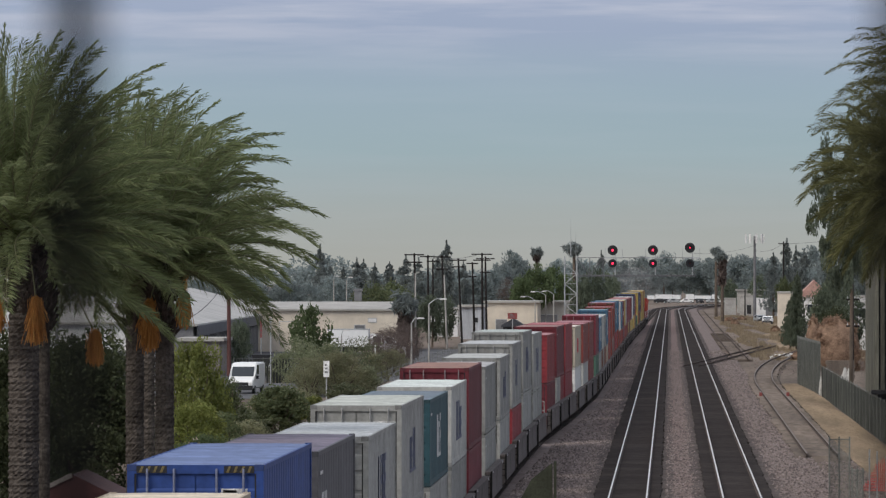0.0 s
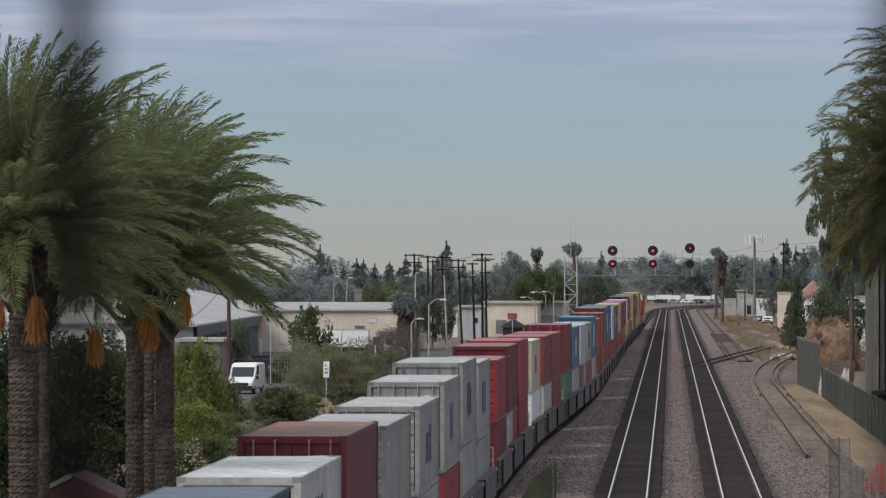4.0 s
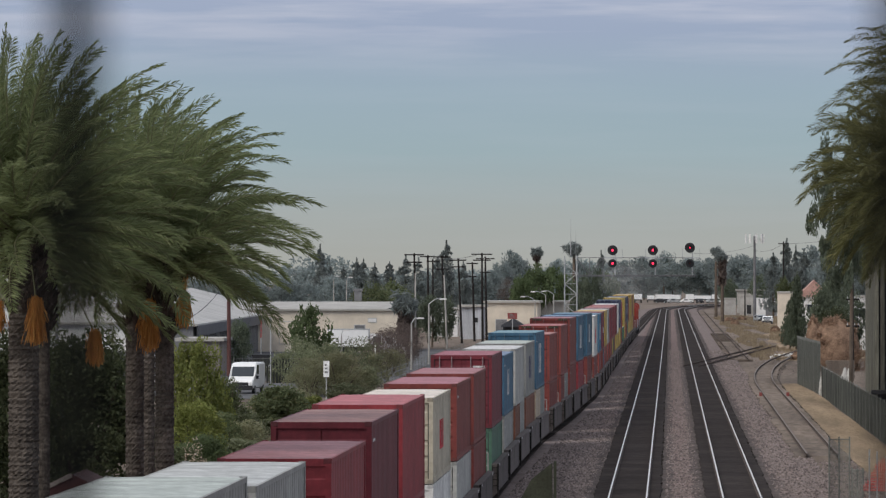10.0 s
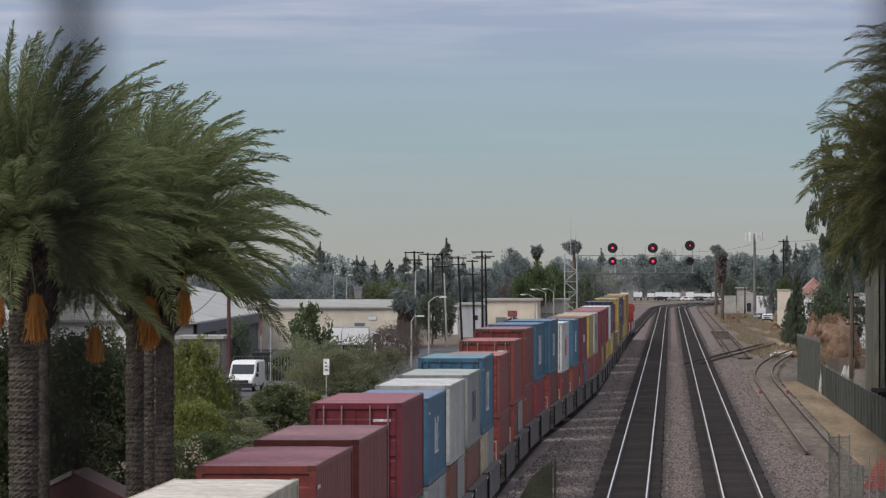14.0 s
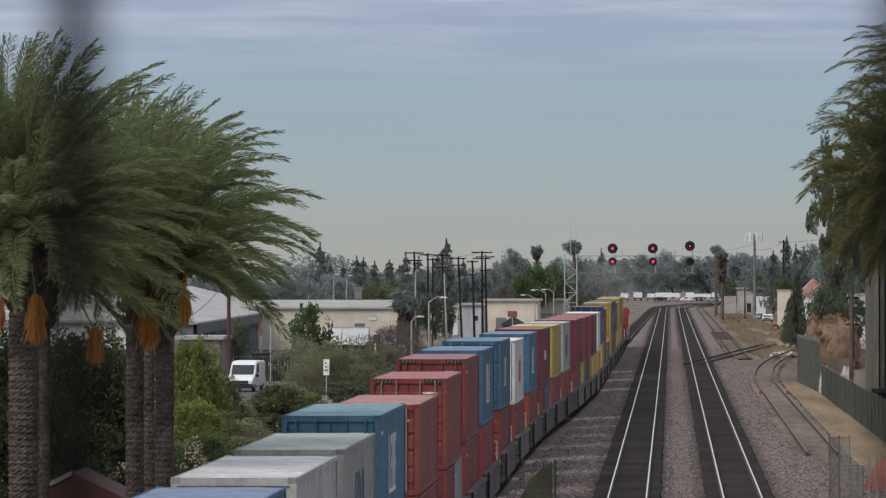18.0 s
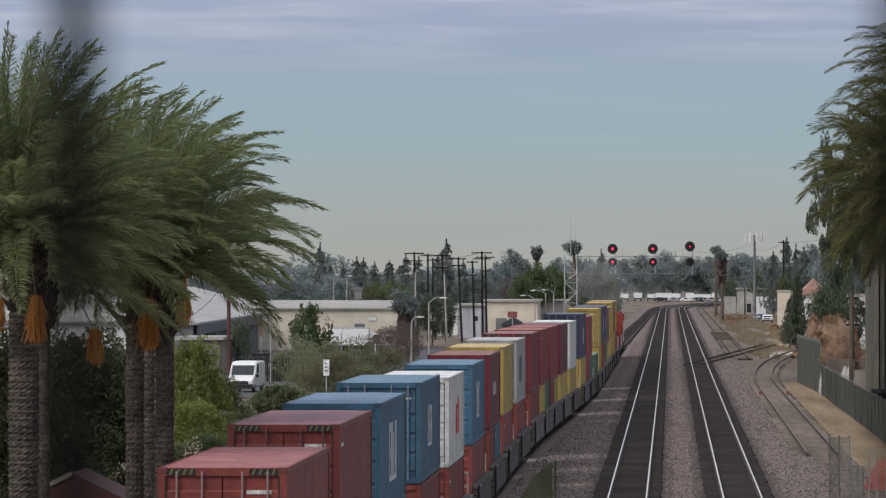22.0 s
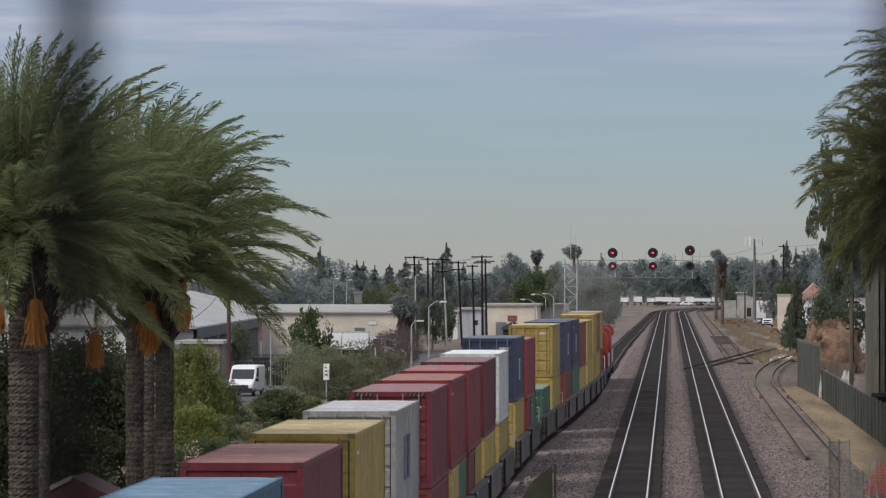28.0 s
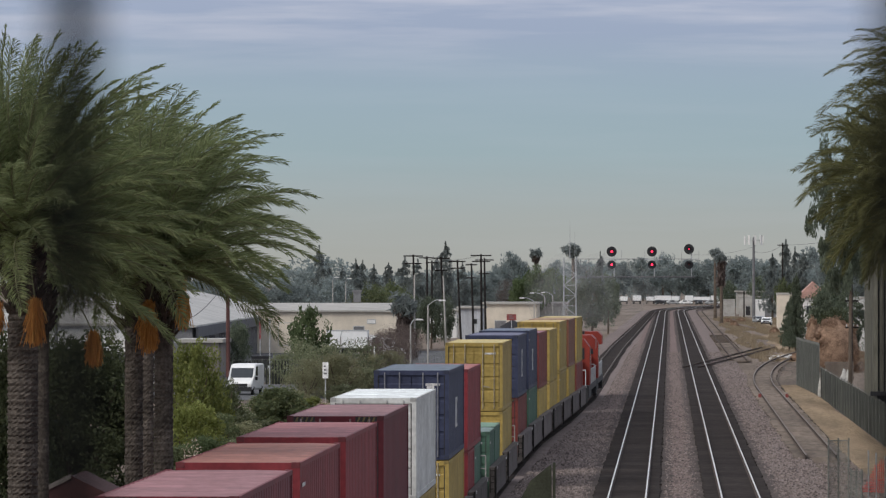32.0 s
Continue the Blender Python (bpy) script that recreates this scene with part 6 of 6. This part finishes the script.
building("dark_kiosk", pose(-19.64, 650, -0.42), 2.5, 3.0, 2.7, "dark kiosk with a low gabled roof behind the train", M_BLACK, M_FASCIA, 1.1, "y", overhang=0.25)


# ---- fences, signs and clutter ----
def fence(name, pts, height, base, label, spacing=3.0, slats=0.0, material=M_MESH, wire=0.16):
    """Posts, rails and a woven wire mesh (or slats) along a line of points."""
    t = thing(name, pose(0, 0, 0), label, "fence")
    for a, b in zip(pts, pts[1:]):
        a, b = Vector((*a, base)), Vector((*b, base))
        n = max(1, round((b - a).length / spacing))
        for k in range(n):
            p, q = a.lerp(b, k / n), a.lerp(b, (k + 1) / n)
            bm = bmesh.new()
            rod(bm, p, p + Vector((0, 0, height + 0.1)), 0.03, sides=6)
            part("post", bm, M_FENCE_POST, t)
            bm = bmesh.new()
            up = Vector((0, 0, height))
            rod(bm, p + up, q + up, 0.02, sides=5)
            part("top_rail", bm, M_FENCE_POST, t)
            bm = bmesh.new()
            d = (q - p)
            ln = d.length
            d = d / ln
            if slats:
                s = 0.02
                while s < ln - 0.05:
                    c, e = p + d * s, p + d * min(s + slats, ln)
                    nrm = Vector((-d.y, d.x, 0)) * 0.012
                    vs = [bm.verts.new(v) for v in (c + nrm, e + nrm, e + nrm + up * 0.97, c + nrm + up * 0.97)]
                    bm.faces.new(vs)
                    vs = [bm.verts.new(v) for v in (c - nrm, e - nrm, e - nrm + up * 0.97, c - nrm + up * 0.97)]
                    bm.faces.new(vs)
                    s += slats * (1.06 if slats > 0.2 else 1.5)
            elif wire >= 0.5:
                for z in (0.35, 0.7):
                    rod(bm, p + up * z, q + up * z, 0.022, sides=5)
            else:
                s = 0.0
                while s < ln:
                    rod(bm, p + d * s, p + d * s + up, 0.05 * wire + 0.004, sides=3)
                    s += wire
                z = 0.1
                while z < height:
                    rod(bm, p + Vector((0, 0, z)), q + Vector((0, 0, z)), 0.05 * wire + 0.004, sides=3)
                    z += wire
            part("mesh_panel", bm, material, t)
    p = Vector((*pts[-1], base))
    bm = bmesh.new()
    rod(bm, p, p + Vector((0, 0, height + 0.1)), 0.03, sides=6)
    part("post", bm, M_FENCE_POST, t)


fence("yard_fence", ((11.75, 190), (11.7, 290), (11.5, 396)), 2.3, -0.42, "grey-green slatted wire fence along the sandy path", 5.0, slats=0.26)
fence("gate_fence", ((10.75, 440), (11.1, 421), (11.5, 400)), 4.0, -0.42, "tall grey-green mesh gate fence beside the siding", 0.95, slats=0.05, material=M_MESH)
fence("end_fence", ((6.25, 205), (6.65, 205.3), (7.05, 205)), 2.75, -0.42, "short wire mesh fence panel at the track's end", 0.45, wire=0.055, material=M_FENCE_POST)
fence("end_fence", ((7.1, 204), (7.5, 203)), 1.6, -0.42, "low wire mesh fence panel at the track's end", 0.45, wire=0.055, material=M_FENCE_POST)
fence("street_railing", ((-23.4, 415), (-23.8, 600)), 1.3, -0.42, "grey metal railing along the street", 6.0, wire=0.5, material=M_MAST)
fence("back_fence", ((-37.0, 440), (-27.5, 446)), 2.1, -0.42, "dark mesh fence behind the parked van", 2.5, slats=0.2, material=M_MESH)


def slatted_wall():
    t = thing("slatted_wall", pose(11.75, 300, -0.42), "tall wall of weathered vertical slats behind the fence", "slatted wall")
    bm = bmesh.new()
    box(bm, 0.05, 6.0, 0.2, 0.6, 0, 10.5)
    part("backing", bm, M_BLACK, t)
    bm = bmesh.new()
    box(bm, 0, 0.2, 0.05, 14, 0, 10.6)
    part("side_board", bm, M_SLAT, t)
    bm = bmesh.new()
    box(bm, 0.0, 0.24, -0.02, 0.14, 2.6, 10.7)
    me = mesh_of(bm, "slat", M_SLAT)
    for k in range(18):
        part("slat", me, None, t, m=pose(k * 0.34, 0.02 * (k % 3), -0.04 * ((k * 5) % 4)))
    # black band across the foot of the slats
    bm = bmesh.new()
    box(bm, -0.2, 6, -0.5, 0.2, 2.35, 2.6)
    part("ledge", bm, M_BLACK, t)


slatted_wall()


def wedge_panel():
    """A green steel wing that ends a trackside barrier."""
    t = thing("trackside_barrier", pose(0, 0, 0), "dark grey-green steel barrier with a sloping top beside the train", "barrier")
    bm = bmesh.new()
    prism(bm, ((-4.5, -0.42), (-4.5, 2.0), (-4.0, 2.9), (-3.4, 3.38), (-3.36, -0.42)), "y", 150.0, 150.12)
    part("panel", bm, M_BARRIER, t)
    bm = bmesh.new()
    box(bm, -3.36, -3.28, 149.95, 150.2, -0.42, 3.42)
    part("post", bm, M_BARRIER, t)


wedge_panel()


def pile(name, x, y, w, h, material, label, seed, leaf=0.02):
    t = thing(name, pose(x, y, -0.42), label, "brush pile")
    part("dry_brush", crown_bush(seed, material, 170, 110, leaf * 0.6, 6.0), None, t, m=Matrix.Diagonal((w, w, h, 1)))
    bm = bmesh.new()
    bmesh.ops.create_icosphere(bm, subdivisions=3, radius=0.5)
    rng = random.Random(seed)
    for v in bm.verts:
        v.co = Vector((v.co.x * w * 0.95, v.co.y * w * 0.95, max(0.0, v.co.z + 0.28) * h * 1.2)) * rng.uniform(0.96, 1.03)
    part("packed_core", bm, M_BRUSH, t, "packed core of dry brush", smooth=True)


pile("brush_pile", 15.87, 500, 5.0, 5.4, M_TUMBLE, "heap of reddish brown dry brush behind the fence", 91)
pile("brush_pile", 13.94, 505, 1.9, 5.2, M_TUMBLE, "heap of reddish brown dry brush behind the fence", 92)


def dry_grass(x0, x1, y0, y1, n, seed, label):
    """Tufts of dry blades scattered over the dirt."""
    rng = np.random.default_rng(seed)
    tuft = rng.uniform((x0, y0), (x1, y1), (n, 2))
    keep = np.sin(tuft[:, 0] * 1.3 + seed) + np.sin(tuft[:, 1] * 0.05 + tuft[:, 0]) > -0.3
    c = np.repeat(tuft[keep], 9, axis=0)
    m = len(c)
    p = np.stack([c[:, 0] + rng.normal(0, 0.14, m), c[:, 1] + rng.normal(0, 0.3, m), np.full(m, -0.42)], axis=1)
    up = np.stack([rng.normal(0, 0.12, m), rng.normal(0, 0.12, m), rng.uniform(0.15, 0.5, m)], axis=1)
    w = np.stack([rng.uniform(0.02, 0.05, m), np.zeros(m), np.zeros(m)], axis=1)
    tagged(part("dry_grass", quads("dry_grass", np.stack([p - w, p + w, p + up + w * 0.3, p + up - w * 0.3], axis=1), M_GRASS), None), label, "dry grass", kind="stuff")


dry_grass(9.2, 26.0, 560, 1150, 4200, 301, "tufts of dry tan grass on the dirt field")
dry_grass(-14.5, -10.9, 300, 700, 1500, 303, "tufts of dry grass beside the train's ballast")
for k, (px, d, w) in enumerate(((14.06, 565, 2.0), (11.42, 1010, 2.0), (11.65, 940, 1.6), (14.38, 1050, 1.8), (16.78, 830, 1.6), (15.90, 700, 1.8))):
    pile("dry_bush", px, d, w, 0.9 + 0.15 * (k % 3), M_TUMBLE, "low dry brown bush on the dirt field", 94 + k, 0.03)


def stack_of_planks():
    t = thing("plank_stack", pose(14.79, 455, -0.42), "stack of grey timber planks behind the fence", "plank stack")
    bm = bmesh.new()
    box(bm, -1.25, 1.25, -0.12, 0.12, 0, 0.14)
    me = mesh_of(bm, "plank", M_OLD_TIE)
    for k in range(11):
        for j in range(3):
            part("plank", me, None, t, m=pose(0.05 * ((k * 7) % 3), j * 0.28, k * 0.16))


stack_of_planks()


def lump(name, x, y, z, sx, sy, sz, material, label, category, seed):
    bm = bmesh.new()
    bmesh.ops.create_icosphere(bm, subdivisions=2, radius=0.5)
    rng = random.Random(seed)
    for v in bm.verts:
        v.co *= rng.uniform(0.7, 1.2)
        v.co = Vector((v.co.x * sx, v.co.y * sy, (v.co.z + 0.35) * sz))
    ob = part(name, bm, material, m=pose(x, y, z))
    return tagged(ob, label, category)


for k, (px, d, w) in enumerate(((11.83, 585, 1.2), (12.23, 580, 0.8), (13.08, 590, 1.6), (13.96, 600, 0.9), (11.09, 570, 0.7))):
    lump("rubble_sack", px, d, -0.42, w * 0.55, 0.6, 0.4, M_WHITEWALL, "pale rubble sack lying beside the siding", "sack", k)
for k in range(7):
    lump("wrapped_post", 11.45 + 0.36 * k, 396 + (k * 5) % 4, -0.42, 0.34 + 0.1 * (k % 3), 0.3, 1.7 + 0.3 * ((k * 3) % 4), M_RAG, "post wrapped in pale torn cloth behind the fence", "post", 20 + k)
for k in range(14):
    lump("rubble_piece", 11.19 + 0.24 * k, 582 + (k * 7) % 9, -0.42, 0.2 + 0.12 * (k % 3), 0.3, 0.25 + 0.1 * ((k * 5) % 3), M_CONCRETE if k % 2 else M_WHITEWALL, "pale piece of rubble beside the siding", "rubble", 60 + k)


def marker(x, y):
    t = thing("track_marker", pose(x, y, -0.3), "small red derail marker beside the siding rail", "track marker")
    bm = bmesh.new()
    rod(bm, (0, 0, 0), (0, 0, 0.5), 0.03, sides=6)
    part("stake", bm, M_STEEL, t)
    bm = bmesh.new()
    box(bm, -0.11, 0.11, -0.03, 0.03, 0.1, 0.42)
    part("flag", bm, M_SIGN_RED, t, "faded red flag")


marker(stub(385) - 1.0, 385)
marker(stub(385) + 1.0, 385)


def sign_post(x, y, h, w, tall, label, material=M_SIGN):
    t = thing("sign_post", pose(x, y, -0.42), label, "sign")
    bm = bmesh.new()
    rod(bm, (0, 0, 0), (0, 0, h), 0.05, sides=6)
    part("post", bm, M_STEEL, t)
    bm = bmesh.new()
    box(bm, -w / 2, w / 2, -0.08, -0.05, h - tall, h)
    plate = part("plate", bm, material, t, "flat sign plate")
    for k in range(3):
        bm = bmesh.new()
        box(bm, -w * 0.3, w * (0.05 + 0.1 * k), -0.092, -0.082, h - tall * (0.3 + 0.22 * k), h - tall * (0.2 + 0.22 * k))
        part("letter_bar", bm, M_MAST, plate, "unreadable letter bar")


sign_post(-24.62, 372, 3.05, 0.42, 1.15, "white upright street sign beside the shrubs")
sign_post(-24.40, 430, 3.4, 0.12, 0.5, "slim grey post with a small plate")
sign_post(-19.59, 646, 4.5, 1.2, 0.75, "dull red sign board above the dark kiosk", M_SIGN_RED)
sign_post(13.96, 520, 4.6, 0.16, 1.2, "slim white post behind the gate fence")
sign_post(-33.86, 440, 5.6, 0.2, 0.4, "tall grey post beside the parked van", M_STEEL)
sign_post(-37.83, 480, 5.0, 0.16, 1.6, "dull red standpipe before the metal shed", M_SIGN_RED)


def skip_bin():
    t = thing("waste_bin", pose(-36.94, 470, -0.42), "dark steel waste bin before the metal shed", "waste bin")
    bm = bmesh.new()
    prism(bm, ((-0.7, 0.1), (-0.85, 1.9), (0.85, 1.9), (0.7, 0.1)), "y", -0.7, 0.7)
    part("tub", bm, M_BLACK, t)
    bm = bmesh.new()
    box(bm, -0.9, 0.9, -0.75, 0.75, 1.9, 2.0)
    part("lid", bm, M_BLACK, t)


skip_bin()


def netting():
    t = thing("safety_netting", pose(7.85, 203, -0.42), "orange-red plastic safety netting hanging on stakes", "netting")
    for x in (-0.1, 0.2, 0.55):
        bm = bmesh.new()
        rod(bm, (x, 0, 0), (x, 0, 2.4 - 0.3 * x), 0.03, sides=5)
        part("stake", bm, M_STEEL, t)
    bm = bmesh.new()
    for k in range(13):
        rod(bm, (-0.32 + k * 0.08, 0, 0.8 + 0.03 * (k % 3)), (-0.32 + k * 0.08, 0, 1.05 + 0.13 * min(k, 8) - 0.04 * (k % 3)), 0.016, sides=4)
    for k in range(10):
        rod(bm, (-0.32 + 0.05 * k, 0, 0.85 + k * 0.11), (0.64, 0, 0.8 + k * 0.12), 0.016, sides=4)
    part("net", bm, M_REDPLASTIC, t)


netting()


def old_turnout():
    """Dark worn switch timbers that lead off the second main track."""
    def lead(y):
        return 2.2 + (y - 509) * 0.072
    strip("switch_bed", M_BED, lead, -0.25, 0.35, -0.222, 505, 640, "dark stained bed of a removed switch", "track bed", thick=0.02, ragged=0.25, seed=12, step=8)
    rails("switch_lead", lead, 507, 650, 6, M_RUST, "rusty rails of a removed switch leading off the main track", width=0.09)


old_turnout()


def lookout_mesh():
    """The wire mesh of the bridge parapet, right before the lens."""
    t = thing("footbridge", pose(0, -1.2, 7.2), "plain concrete footbridge deck on two piers over the tracks", "bridge")
    bm = bmesh.new()
    box(bm, -34, 34, -1.4, 1.7, -0.35, 0.0)
    part("deck", bm, M_CONCRETE, t)
    for x in (-30, 30):
        bm = bmesh.new()
        box(bm, x - 0.6, x + 0.6, -1.2, 1.4, -7.62, -0.35)
        part("pier", bm, M_CONCRETE, t)
    t = thing("parapet_mesh", pose(0, 0.35, 8.8), "dark wire mesh of the bridge parapet", "wire mesh")
    for k in range(-7, 8):
        x = -0.0414 + k * 0.0560
        bm = bmesh.new()
        rod(bm, (x - 0.002, 0, -1.6), (x + 0.002, 0, 0.4), 0.0015, sides=8)
        part("upright_wire", bm, M_PARAPET, t)
    for z in (-0.195, -0.075, 0.045, 0.165):
        bm = bmesh.new()
        rod(bm, (-0.45, 0.003, z), (0.45, 0.003, z), 0.0010, sides=8)
        part("cross_wire", bm, M_PARAPET, t)


lookout_mesh()


def capped_post(x, y, top):
    """A pale gate post with a pyramid cap."""
    t = thing("gate_post", pose(x, y, -0.42), "pale stone gate post with a pyramid cap below the palms", "post")
    bm = bmesh.new()
    box(bm, -0.16, 0.16, -0.16, 0.16, 0, top)
    part("shaft", bevelled(bm, 0.015), M_CONCRETE, t)
    bm = bmesh.new()
    box(bm, -0.22, 0.22, -0.22, 0.22, top, top + 0.06)
    tip = bm.verts.new((0, 0, top + 0.36))
    base = [bm.verts.new((a, b, top + 0.06)) for a, b in ((-0.2, -0.2), (0.2, -0.2), (0.2, 0.2), (-0.2, 0.2))]
    for k in range(4):
        bm.faces.new((base[k], base[(k + 1) % 4], tip))
    part("cap", bm, M_STUCCO, t)


capped_post(-15.47, 150, 2.8)


# ---- what moves ----
def on_track(y, z):
    d = 6.0
    turn = -math.degrees(math.atan2(track_x(y + d) - track_x(y - d), 2 * d))
    return pose(track_x(y), y, z + track_z(y), 0, 0, turn)


def motions():
    for ob, s, z in ROLLING:
        walk(ob, [(t, on_track(s - SPEED * t, z)) for t in range(33)])

    for f, m, phase, pace in SWAYING:
        rows = []
        for k in range(41):
            t = k * 0.8
            a = 2.6 * math.sin(t * 2.3 * pace + phase) + 1.7 * math.sin(t * 0.9 + 0.3 * phase)
            b = 3.2 * math.sin(t * 1.7 * pace + 2 * phase)
            rows.append((t, m @ pose(0, 0, 0, 0, a, b)))
        walk(f, rows)


motions()
